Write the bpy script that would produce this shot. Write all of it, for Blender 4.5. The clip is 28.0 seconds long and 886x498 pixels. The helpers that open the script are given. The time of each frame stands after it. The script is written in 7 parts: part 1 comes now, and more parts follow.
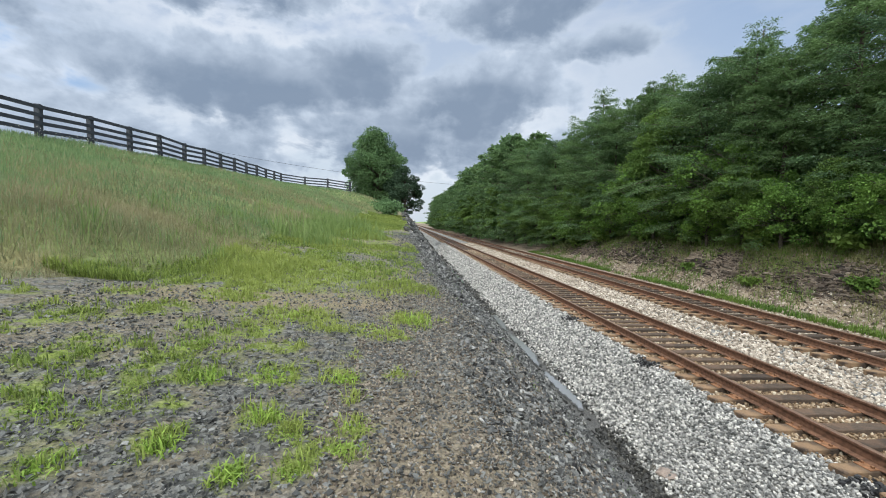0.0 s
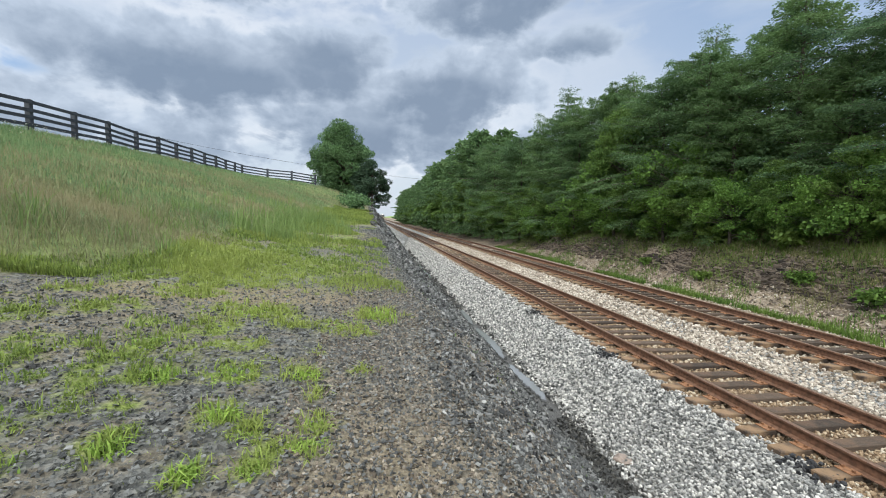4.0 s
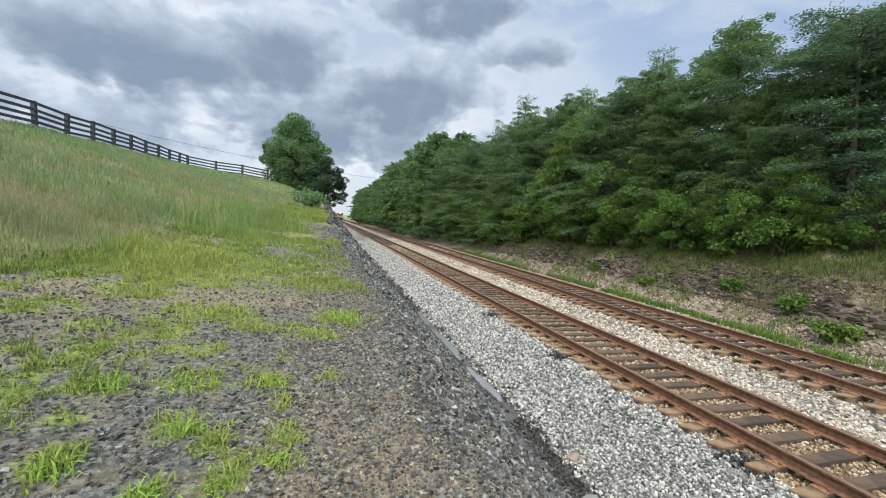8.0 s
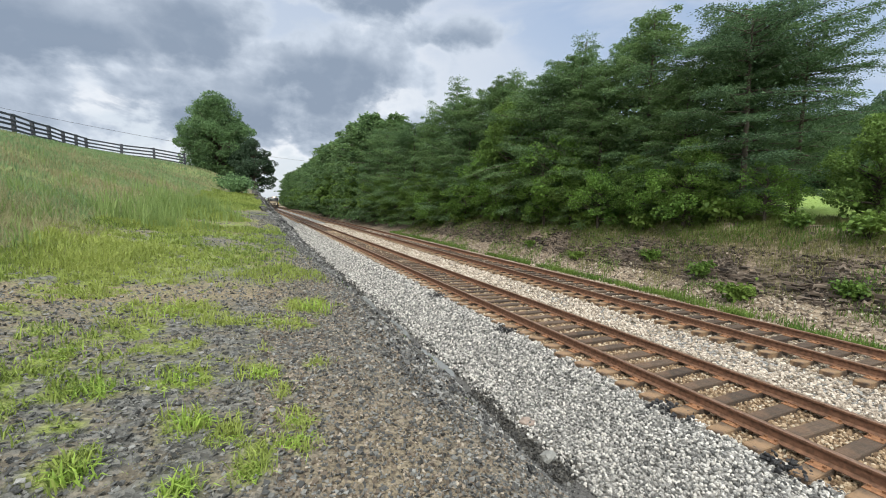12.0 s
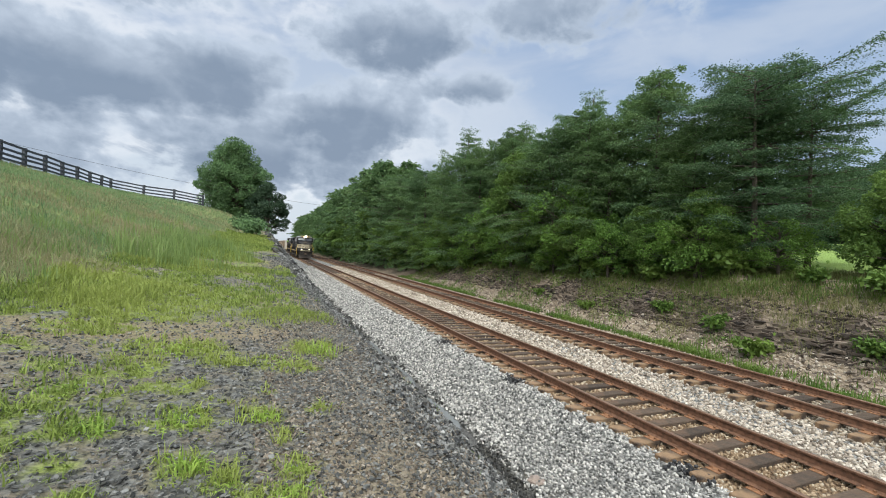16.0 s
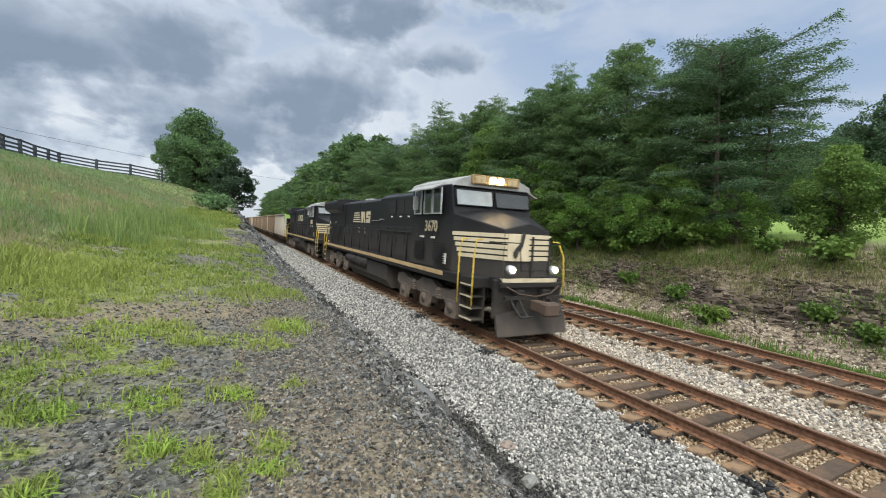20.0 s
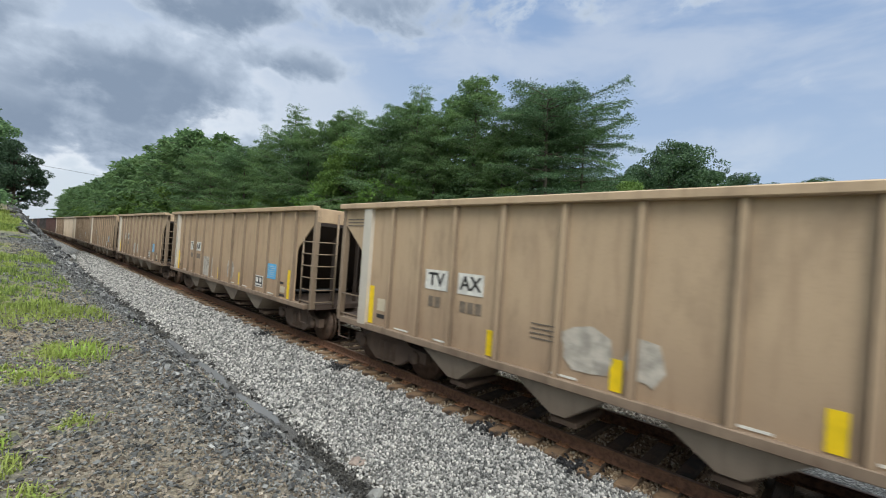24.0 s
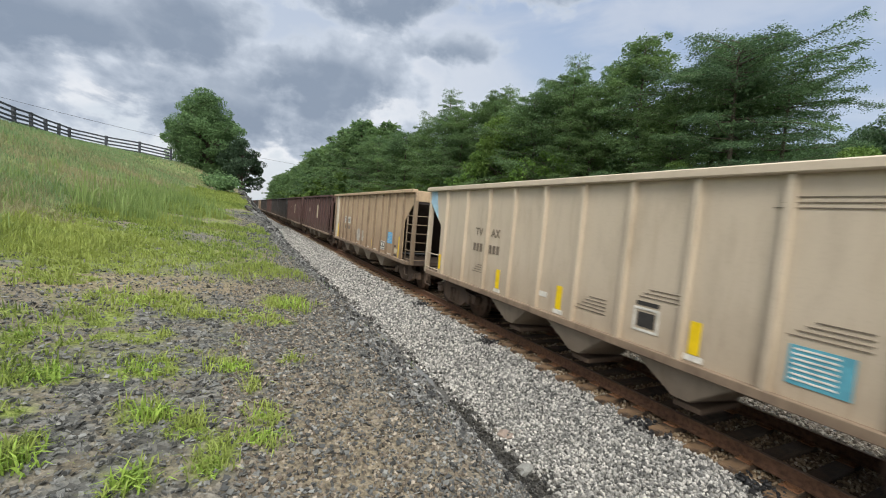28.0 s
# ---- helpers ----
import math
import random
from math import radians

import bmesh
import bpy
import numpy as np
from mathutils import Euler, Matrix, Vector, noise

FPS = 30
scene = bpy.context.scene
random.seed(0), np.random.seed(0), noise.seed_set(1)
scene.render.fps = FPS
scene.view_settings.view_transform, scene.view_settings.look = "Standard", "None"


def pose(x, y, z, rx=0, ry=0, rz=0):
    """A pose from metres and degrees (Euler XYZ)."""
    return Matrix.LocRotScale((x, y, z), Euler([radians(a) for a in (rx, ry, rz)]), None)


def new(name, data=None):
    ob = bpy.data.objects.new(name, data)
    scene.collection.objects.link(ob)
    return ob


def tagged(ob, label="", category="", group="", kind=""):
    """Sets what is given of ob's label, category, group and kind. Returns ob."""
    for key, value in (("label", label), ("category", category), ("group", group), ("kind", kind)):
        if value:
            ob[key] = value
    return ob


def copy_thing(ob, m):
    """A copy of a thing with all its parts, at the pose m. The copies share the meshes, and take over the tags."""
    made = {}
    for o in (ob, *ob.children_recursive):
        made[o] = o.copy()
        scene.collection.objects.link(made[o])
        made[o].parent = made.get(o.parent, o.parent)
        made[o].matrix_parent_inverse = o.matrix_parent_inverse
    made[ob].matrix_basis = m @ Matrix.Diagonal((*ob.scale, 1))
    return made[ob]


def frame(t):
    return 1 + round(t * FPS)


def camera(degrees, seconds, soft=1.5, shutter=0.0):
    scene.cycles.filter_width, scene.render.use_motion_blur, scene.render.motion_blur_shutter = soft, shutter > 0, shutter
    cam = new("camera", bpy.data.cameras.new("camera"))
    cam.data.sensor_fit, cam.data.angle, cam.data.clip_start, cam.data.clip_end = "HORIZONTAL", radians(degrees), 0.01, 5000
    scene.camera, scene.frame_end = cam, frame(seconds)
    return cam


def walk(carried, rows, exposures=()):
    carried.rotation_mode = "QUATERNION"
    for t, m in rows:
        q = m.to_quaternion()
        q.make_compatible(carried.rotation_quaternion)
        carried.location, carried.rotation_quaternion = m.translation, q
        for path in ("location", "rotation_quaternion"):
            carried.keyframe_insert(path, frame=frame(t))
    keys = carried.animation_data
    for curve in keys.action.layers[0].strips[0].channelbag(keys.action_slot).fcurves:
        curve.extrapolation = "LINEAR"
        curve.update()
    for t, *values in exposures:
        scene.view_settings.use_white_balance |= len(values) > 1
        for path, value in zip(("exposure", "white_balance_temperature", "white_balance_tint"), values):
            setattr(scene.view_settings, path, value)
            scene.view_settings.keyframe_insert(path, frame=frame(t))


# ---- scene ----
# ---- camera: a phone held at the trackside, turning to follow the train ----
cam = camera(93.6, 28.0, soft=1.0, shutter=0.12)
# seconds, stops, kelvin, tint: the phone evens out its picture as it turns
EXPOSURES = [(0.0, 0.04, 6350, 10), (3.5, 0.05, 6350, 10), (6.0, 0.12, 6450, 10), (8.0, 0.14, 6450, 10), (10.0, -0.02, 6400, 10), (11.0, -0.02, 6350, 10), (12.0, 0.16, 6700, 11), (15.0, 0.06, 6500, 10),
             (18.0, 0.04, 6450, 10), (20.0, 0.04, 6550, 10), (23.0, 0.02, 6550, 10), (24.0, 0.0, 6400, 10), (26.0, 0.1, 6600, 11), (27.0, 0.14, 6750, 12), (28.0, 0.08, 6800, 12)]
# seconds, x, y, z, yaw, pitch, roll
ROWS = [
    (0.0, -0.000, 0.000, 2.877, -4.98, -3.74, 0.36),
    (0.5, 0.009, -0.020, 2.885, -4.92, -3.99, 0.82),
    (1.0, 0.016, -0.014, 2.883, -5.27, -4.05, 0.94),
    (1.5, 0.031, -0.028, 2.883, -5.69, -3.84, 1.09),
    (2.0, 0.028, -0.032, 2.887, -6.25, -3.69, 0.93),
    (2.5, 0.031, -0.038, 2.885, -6.91, -3.51, 0.77),
    (3.0, 0.020, -0.026, 2.884, -7.86, -3.66, 0.63),
    (3.5, 0.013, -0.011, 2.879, -8.82, -4.04, 0.44),
    (5.5, 0.040, -0.021, 2.878, -11.08, -5.15, -1.90),
    (6.0, 0.030, -0.014, 2.876, -11.56, -4.95, -2.50),
    (6.5, -0.061, 0.038, 2.889, -12.25, -4.62, -3.02),
    (7.0, -0.127, 0.068, 2.876, -13.11, -4.36, -3.17),
    (7.5, -0.128, 0.059, 2.887, -14.02, -4.08, -2.85),
    (8.0, -0.095, 0.036, 2.894, -15.40, -4.17, -1.97),
    (8.5, -0.115, 0.024, 2.887, -18.07, -4.08, -0.70),
    (9.0, -0.265, 0.051, 2.889, -22.17, -3.80, 0.59),
    (9.5, -0.306, 0.019, 2.901, -27.76, -3.23, 1.70),
    (10.0, -0.287, -0.008, 2.905, -32.33, -0.79, 2.82),
    (10.5, -0.297, -0.051, 2.920, -31.91, -0.88, 1.35),
    (11.0, -0.329, -0.079, 2.926, -26.67, -1.93, -1.52),
    (11.5, -0.387, -0.024, 2.921, -23.05, -5.11, -1.03),
    (12.0, -0.399, 0.002, 2.913, -24.37, -6.44, -0.46),
    (12.5, -0.399, -0.005, 2.914, -25.44, -4.30, -1.26),
    (14.5, -0.393, -0.007, 2.904, -25.29, -2.57, -1.60),
    (15.0, -0.405, 0.004, 2.902, -24.33, -1.54, -1.82),
    (15.5, -0.404, 0.011, 2.901, -23.58, -0.61, -1.92),
    (16.0, -0.406, -0.002, 2.906, -23.08, -0.19, -1.81),
    (16.5, -0.405, -0.013, 2.907, -23.13, -0.38, -1.68),
    (17.0, -0.402, -0.011, 2.905, -23.66, -1.14, -1.70),
    (17.5, -0.397, -0.013, 2.909, -24.31, -2.25, -1.71),
    (18.0, -0.400, -0.008, 2.902, -25.11, -3.27, -1.63),
    (18.5, -0.390, -0.030, 2.906, -25.64, -3.90, -1.42),
    (19.0, -0.393, -0.038, 2.912, -26.11, -4.08, -1.18),
    (19.5, -0.394, -0.021, 2.909, -26.46, -3.91, -0.97),
    (20.0, -0.401, 0.004, 2.901, -26.81, -3.51, -1.24),
    (20.5, -0.399, 0.023, 2.891, -27.03, -3.17, -1.29),
    (22.5, -0.361, 0.061, 2.861, -30.06, -3.05, -1.97),
    (23.0, -0.373, 0.055, 2.872, -32.34, -3.04, -2.50),
    (23.5, -0.376, 0.038, 2.860, -36.83, -2.18, -3.24),
    (24.0, -0.312, -0.044, 2.880, -46.12, -1.05, -2.88),
    (24.5, -0.292, -0.034, 2.870, -45.93, -1.84, -2.51),
    (25.0, -0.354, 0.029, 2.847, -34.77, -3.16, -2.78),
    (25.5, -0.380, 0.018, 2.848, -28.35, -3.96, -3.28),
    (26.0, -0.372, 0.003, 2.851, -26.86, -4.70, -3.41),
    (26.5, -0.373, 0.012, 2.840, -26.65, -5.00, -3.31),
    (27.0, -0.379, 0.039, 2.837, -26.63, -5.06, -3.39),
    (27.5, -0.363, 0.046, 2.832, -26.35, -5.04, -3.32),
    (28.0, -0.372, 0.039, 2.835, -25.97, -4.87, -3.45),
]
walk(cam, [(t, pose(x, y, z, 90 + pitch, roll, yaw)) for t, x, y, z, yaw, pitch, roll in ROWS],
     [(t, 0.2 + e, k, w) for t, e, k, w in EXPOSURES])

# ---- world, sun ----
def build_sky():
    w = bpy.data.worlds.new("cloudy_sky")
    scene.world = w
    w.use_nodes = True
    nt = w.node_tree
    nt.nodes.clear()
    N = nt.nodes.new

    def mth(op, a, b=None, c=None, clamp=False):
        n = N("ShaderNodeMath")
        n.operation, n.use_clamp = op, clamp
        for i, s in enumerate((a, b, c)):
            if s is None:
                continue
            if isinstance(s, (int, float)):
                n.inputs[i].default_value = s
            else:
                nt.links.new(s, n.inputs[i])
        return n.outputs[0]

    def mixc(fac, a, b):
        n = N("ShaderNodeMix")
        n.data_type = "RGBA"
        for i, s in ((0, fac), (6, a), (7, b)):
            if isinstance(s, (int, float)):
                n.inputs[i].default_value = s
            elif isinstance(s, tuple):
                n.inputs[i].default_value = (*s, 1)
            else:
                nt.links.new(s, n.inputs[i])
        return n.outputs[2]

    def ramp(s, lo, hi):
        n = N("ShaderNodeMapRange")
        n.interpolation_type = "SMOOTHSTEP"
        n.inputs[1].default_value, n.inputs[2].default_value = lo, hi
        nt.links.new(s, n.inputs[0])
        return n.outputs[0]

    tc = N("ShaderNodeTexCoord")
    sep = N("ShaderNodeSeparateXYZ")
    nt.links.new(tc.outputs["Generated"], sep.inputs[0])
    x, y, z = sep.outputs
    # the cloud layer: a plane high above, seen in the direction of each ray
    zz = mth("MAXIMUM", mth("ADD", z, 0.16), 0.02)
    u, v = mth("DIVIDE", x, zz), mth("DIVIDE", y, zz)
    comb = N("ShaderNodeCombineXYZ")
    nt.links.new(u, comb.inputs[0])
    nt.links.new(v, comb.inputs[1])

    def cloud(scale, detail, rough, off, dist=0.0):
        m = N("ShaderNodeMapping")
        m.inputs["Location"].default_value = off
        m.inputs["Scale"].default_value = (scale, scale * 0.8, 1)
        nt.links.new(comb.outputs[0], m.inputs[0])
        t = N("ShaderNodeTexNoise")
        t.inputs["Scale"].default_value, t.inputs["Detail"].default_value = 1.0, detail
        t.inputs["Roughness"].default_value, t.inputs["Distortion"].default_value = rough, dist
        nt.links.new(m.outputs[0], t.inputs["Vector"])
        return t.outputs["Fac"]

    big = cloud(SKY_BIG[0], 2.0, 0.5, SKY_BIG[1])
    az0 = mth("MULTIPLY", mth("ARCTAN2", x, y), 57.2958)
    el0 = mth("MULTIPLY", mth("ARCSINE", z), 57.2958)
    angles = N("ShaderNodeCombineXYZ")
    nt.links.new(az0, angles.inputs[0])
    nt.links.new(el0, angles.inputs[1])

    def billow(scale, stretch, detail, rough, off, dist=0.0):
        """Cloud texture by azimuth and elevation, in degrees."""
        m = N("ShaderNodeMapping")
        m.inputs["Location"].default_value = off
        m.inputs["Scale"].default_value = (scale, scale * stretch, 1)
        nt.links.new(angles.outputs[0], m.inputs[0])
        t = N("ShaderNodeTexNoise")
        t.inputs["Scale"].default_value, t.inputs["Detail"].default_value = 1.0, detail
        t.inputs["Roughness"].default_value, t.inputs["Distortion"].default_value = rough, dist
        nt.links.new(m.outputs[0], t.inputs["Vector"])
        return t.outputs["Fac"]

    puff = billow(0.105, 1.5, 7.0, 0.56, (3.7, 1.9, 0.0), 0.3)
    curl = billow(0.30, 1.3, 6.0, 0.55, (8.1, 4.4, 2.0), 0.2)
    haze = billow(0.05, 2.6, 5.0, 0.55, (1.2, 6.5, 5.0), 0.4)
    az = mth("ADD", az0, mth("MULTIPLY", mth("SUBTRACT", haze, 0.5), 9.0))
    el = mth("ADD", el0, mth("MULTIPLY", mth("SUBTRACT", puff, 0.5), 4.0))
    depth = low = None
    # the large grey banks of this evening's cloud: azimuth, elevation, their half sizes (degrees) and weight
    for a0, e0, ra, re, wgt in BANKS:
        da = mth("DIVIDE", mth("SUBTRACT", az, a0), ra)
        de = mth("DIVIDE", mth("SUBTRACT", el, e0), re)
        da2 = mth("MULTIPLY", da, da)
        m = mth("MULTIPLY", mth("SUBTRACT", 1.0, mth("SQRT", mth("ADD", da2, mth("MULTIPLY", de, de)))), wgt)
        dl = mth("ADD", de, 0.35)
        k = mth("MULTIPLY", ramp(mth("SQRT", mth("ADD", da2, mth("MULTIPLY", dl, dl))), 1.15, 0.2), wgt)
        depth = m if depth is None else mth("MAXIMUM", depth, m)
        low = k if low is None else mth("MAXIMUM", low, k)
    away = ramp(mth("ABSOLUTE", mth("SUBTRACT", az0, 5.0)), 62.0, 100.0)
    other = mth("MULTIPLY", ramp(big, 0.45, 0.62), mth("MAXIMUM", away, ramp(el0, 38.0, 52.0)))
    depth = mth("MAXIMUM", depth, mth("SUBTRACT", mth("MULTIPLY", other, 1.1), 0.6))
    depth = mth("ADD", depth, mth("ADD", mth("MULTIPLY", mth("SUBTRACT", puff, 0.5), 2.0), mth("MULTIPLY", mth("SUBTRACT", curl, 0.5), 0.75)))
    # the clear sky behind the cloud
    sky = N("ShaderNodeTexSky")
    sky.sky_type, sky.sun_disc = "NISHITA", False
    sky.sun_elevation, sky.sun_rotation = radians(SUN_EL), radians(SUN_ROT)
    sky.air_density, sky.dust_density, sky.ozone_density = 1.0, 2.0, 1.5
    skyv = N("ShaderNodeVectorMath")
    skyv.operation = "SCALE"
    nt.links.new(sky.outputs[0], skyv.inputs[0])
    skyv.inputs[3].default_value = 0.10
    veil = mixc(ramp(el0, 2.0, 30.0), (0.57, 0.64, 0.71), (0.40, 0.485, 0.62))
    veil = mixc(mth("MULTIPLY", ramp(az0, 15.0, 55.0), 0.95), veil, mixc(ramp(el0, 5.0, 34.0), (0.37, 0.475, 0.63), (0.23, 0.345, 0.55)))
    veil = mixc(mth("MULTIPLY", ramp(az, -33.0, -39.0), mth("MULTIPLY", ramp(el, 11.0, 14.0), ramp(el, 20.0, 16.5))), veil, (0.20, 0.38, 0.66))
    veil = mixc(mth("MULTIPLY", ramp(haze, 0.40, 0.66), 0.45), veil, (0.64, 0.68, 0.73))
    base = mixc(0.88, skyv.outputs[0], veil)
    # thin bright edges where the light comes through, grey undersides
    rim = mth("MULTIPLY", mth("MULTIPLY", ramp(depth, -0.35, 0.05), ramp(haze, 0.32, 0.55)), mth("SUBTRACT", 1.0, mth("MULTIPLY", ramp(az0, 12.0, 27.0), 0.92)))
    base = mixc(mth("MULTIPLY", rim, 0.7), base, (0.74, 0.775, 0.82))
    shade = mth("ADD", mth("MULTIPLY", ramp(depth, 0.02, 0.62), 0.55), mth("MULTIPLY", ramp(low, 0.15, 0.95), 0.45))
    shade = mth("ADD", shade, mth("MULTIPLY", mth("SUBTRACT", curl, 0.5), 0.55), clamp=True)
    grey = mixc(shade, (0.47, 0.545, 0.645), (0.195, 0.255, 0.345))
    col = mixc(mth("MULTIPLY", ramp(depth, -0.10, 0.22), 0.96), base, grey)
    # overhead and behind, out of the cloud banks, the light is nearly white
    col = mixc(mth("MAXIMUM", ramp(el0, 36.0, 60.0), ramp(y, -0.05, -0.5)), col, mixc(0.75, col, (0.58, 0.60, 0.565)))
    # an overcast sky is brightest overhead and toward the veiled sun behind
    lift = mth("ADD", 1.0, mth("MULTIPLY", ramp(el0, 36.0, 75.0), 3.2))
    lift = mth("ADD", lift, mth("MULTIPLY", ramp(y, -0.15, -0.8), 1.6))
    sc = N("ShaderNodeVectorMath")
    sc.operation = "SCALE"
    nt.links.new(col, sc.inputs[0])
    nt.links.new(lift, sc.inputs[3])
    bg = N("ShaderNodeBackground")
    nt.links.new(sc.outputs[0], bg.inputs[0])
    bg.inputs[1].default_value = SKY_STRENGTH
    out = N("ShaderNodeOutputWorld")
    nt.links.new(bg.outputs[0], out.inputs[0])


SUN_EL, SUN_ROT = 48.0, 215.0
SKY_STRENGTH = 1.02
SKY_BIG = (0.9, (2.0, 5.0, 0.0))
# azimuth from the track's direction to the right, elevation, half width, half height, weight
BANKS = [
    (-20, 16.6, 23, 5.2, 1.0), (-5.5, 19.5, 8, 5.0, 0.95), (11, 16.0, 14, 5.6, 1.05), (-2, 10.8, 26, 5.0, 0.85), (-34, 9.0, 24, 5.0, 0.5), (-22, 27.0, 15, 3.8, 0.9), (-42, 21, 12, 3.6, 0.6),
    (17, 26.5, 16, 4.4, 0.85), (2, 31, 12, 3.0, 0.6), (27, 21.0, 8.5, 2.3, 0.7), (22, 9.0, 18, 4.0, 0.65), (40, 29, 18, 3.6, 0.6), (-75, 18, 18, 8, 0.6), (70, 32, 14, 3.0, 0.4),
]
build_sky()

sun = new("sun", bpy.data.lights.new("sun", "SUN"))
sun.data.energy, sun.data.angle, sun.data.color = 1.7, radians(25), (1.0, 0.97, 0.90)
sun.matrix_world = pose(0, 0, 0, 90 - SUN_EL, 0, 180 - SUN_ROT)

# ---- materials ----
class Mat:
    """A node material put together from small pieces."""

    def __init__(self, name):
        self.m = bpy.data.materials.new(name)
        self.m.use_nodes = True
        self.nt = self.m.node_tree
        self.b = self.nt.nodes["Principled BSDF"]
        self.tc = self.nt.nodes.new("ShaderNodeTexCoord")

    def put(self, socket, s):
        if hasattr(s, "links"):
            self.nt.links.new(s, socket)
        elif isinstance(s, (int, float)):
            socket.default_value = s
        else:
            socket.default_value = (*s, 1) if len(s) == 3 and len(socket.default_value) == 4 else s

    def noise(self, scale, detail=4.0, rough=0.55, stretch=(1, 1, 1), space="Object", dist=0.0):
        mp = self.nt.nodes.new("ShaderNodeMapping")
        mp.inputs["Scale"].default_value = stretch
        if space == "World":
            g = self.nt.nodes.new("ShaderNodeNewGeometry")
            self.nt.links.new(g.outputs["Position"], mp.inputs[0])
        else:
            self.nt.links.new(self.tc.outputs[space], mp.inputs[0])
        n = self.nt.nodes.new("ShaderNodeTexNoise")
        n.inputs["Scale"].default_value, n.inputs["Detail"].default_value, n.inputs["Roughness"].default_value = scale, detail, rough
        n.inputs["Distortion"].default_value = dist
        self.nt.links.new(mp.outputs[0], n.inputs["Vector"])
        return n.outputs["Fac"]

    def voronoi(self, scale, space="World", stretch=(1, 1, 1), out="Distance", feature="F1"):
        mp = self.nt.nodes.new("ShaderNodeMapping")
        mp.inputs["Scale"].default_value = stretch
        if space == "World":
            g = self.nt.nodes.new("ShaderNodeNewGeometry")
            self.nt.links.new(g.outputs["Position"], mp.inputs[0])
        else:
            self.nt.links.new(self.tc.outputs[space], mp.inputs[0])
        n = self.nt.nodes.new("ShaderNodeTexVoronoi")
        n.feature = feature
        n.inputs["Scale"].default_value = scale
        self.nt.links.new(mp.outputs[0], n.inputs["Vector"])
        return n.outputs[out]

    def attr(self, name):
        n = self.nt.nodes.new("ShaderNodeAttribute")
        n.attribute_name = name
        return n.outputs["Fac"]

    def island(self):
        return self.nt.nodes.new("ShaderNodeNewGeometry").outputs["Random Per Island"]

    def rand(self):
        return self.nt.nodes.new("ShaderNodeObjectInfo").outputs["Random"]

    def math(self, op, a, b=None, clamp=False):
        n = self.nt.nodes.new("ShaderNodeMath")
        n.operation, n.use_clamp = op, clamp
        for i, s in enumerate((a, b)):
            if s is not None:
                self.put(n.inputs[i], s)
        return n.outputs[0]

    def step(self, s, lo, hi, a=0.0, b=1.0):
        n = self.nt.nodes.new("ShaderNodeMapRange")
        n.interpolation_type = "SMOOTHSTEP"
        for i, v in enumerate((None, lo, hi, a, b)):
            if v is not None:
                n.inputs[i].default_value = v
        self.nt.links.new(s, n.inputs[0])
        return n.outputs[0]

    def mix(self, fac, a, b, mode="MIX"):
        n = self.nt.nodes.new("ShaderNodeMix")
        n.data_type, n.blend_type = "RGBA", mode
        self.put(n.inputs[0], fac)
        for i, s in ((6, a), (7, b)):
            self.put(n.inputs[i], s)
        return n.outputs[2]

    def ramp(self, s, stops):
        n = self.nt.nodes.new("ShaderNodeValToRGB")
        r = n.color_ramp
        while len(r.elements) < len(stops):
            r.elements.new(0.5)
        for e, (p, c) in zip(r.elements, stops):
            e.position, e.color = p, (*c, 1)
        self.nt.links.new(s, n.inputs[0])
        return n.outputs[0]

    def bump(self, height, strength=0.5, distance=0.02):
        n = self.nt.nodes.new("ShaderNodeBump")
        n.inputs["Strength"].default_value, n.inputs["Distance"].default_value = strength, distance
        self.nt.links.new(height, n.inputs["Height"])
        self.nt.links.new(n.outputs[0], self.b.inputs["Normal"])
        return self

    def done(self, color, rough=0.8, metal=0.0, spec=None):
        self.put(self.b.inputs["Base Color"], color)
        self.put(self.b.inputs["Roughness"], rough)
        self.put(self.b.inputs["Metallic"], metal)
        if spec is not None:
            self.b.inputs["Specular IOR Level"].default_value = spec
        return self.m


def simple(name, c, rough=0.7, metal=0.0, var=0.25, scale=6.0, bump=0.15, rust=None, rust_at=(0.55, 0.75), spec=None):
    m = Mat(name)
    n1, n2 = m.noise(scale, 5), m.noise(scale * 9, 3)
    lo, hi = tuple(v * (1 - var) for v in c), tuple(min(1, v * (1 + var)) for v in c)
    col = m.mix(m.step(n1, 0.3, 0.7), lo, hi)
    col = m.mix(m.math("MULTIPLY", m.step(n2, 0.45, 0.75), var), col, tuple(v * 0.5 for v in c))
    if rust:
        col = m.mix(m.step(n1, *rust_at), col, rust)
    if bump:
        m.bump(n2, bump, 0.01)
    return m.done(col, rough, metal, spec)


def leafy(name, dark, light, tip=None, trans=0.25, plant=0.0):
    """Leaves: colour varies from leaf to leaf, and some light comes through."""
    m = Mat(name)
    r = m.island()
    col = m.mix(r, dark, light)
    n = m.noise(0.35, 3, space="World")
    col = m.mix(m.step(n, 0.4, 0.65), col, m.mix(0.55, col, tip or light))
    col = m.mix(m.math("MULTIPLY", m.rand(), plant), col, m.mix(0.5, dark, tip or light))
    m.done(col, 0.6, 0.0, 0.25)
    t = m.nt.nodes.new("ShaderNodeBsdfTranslucent")
    m.nt.links.new(col, t.inputs[0])
    mx = m.nt.nodes.new("ShaderNodeMixShader")
    mx.inputs[0].default_value = trans
    m.nt.links.new(m.b.outputs[0], mx.inputs[1])
    m.nt.links.new(t.outputs[0], mx.inputs[2])
    m.nt.links.new(mx.outputs[0], m.nt.nodes["Material Output"].inputs[0])
    return m.m


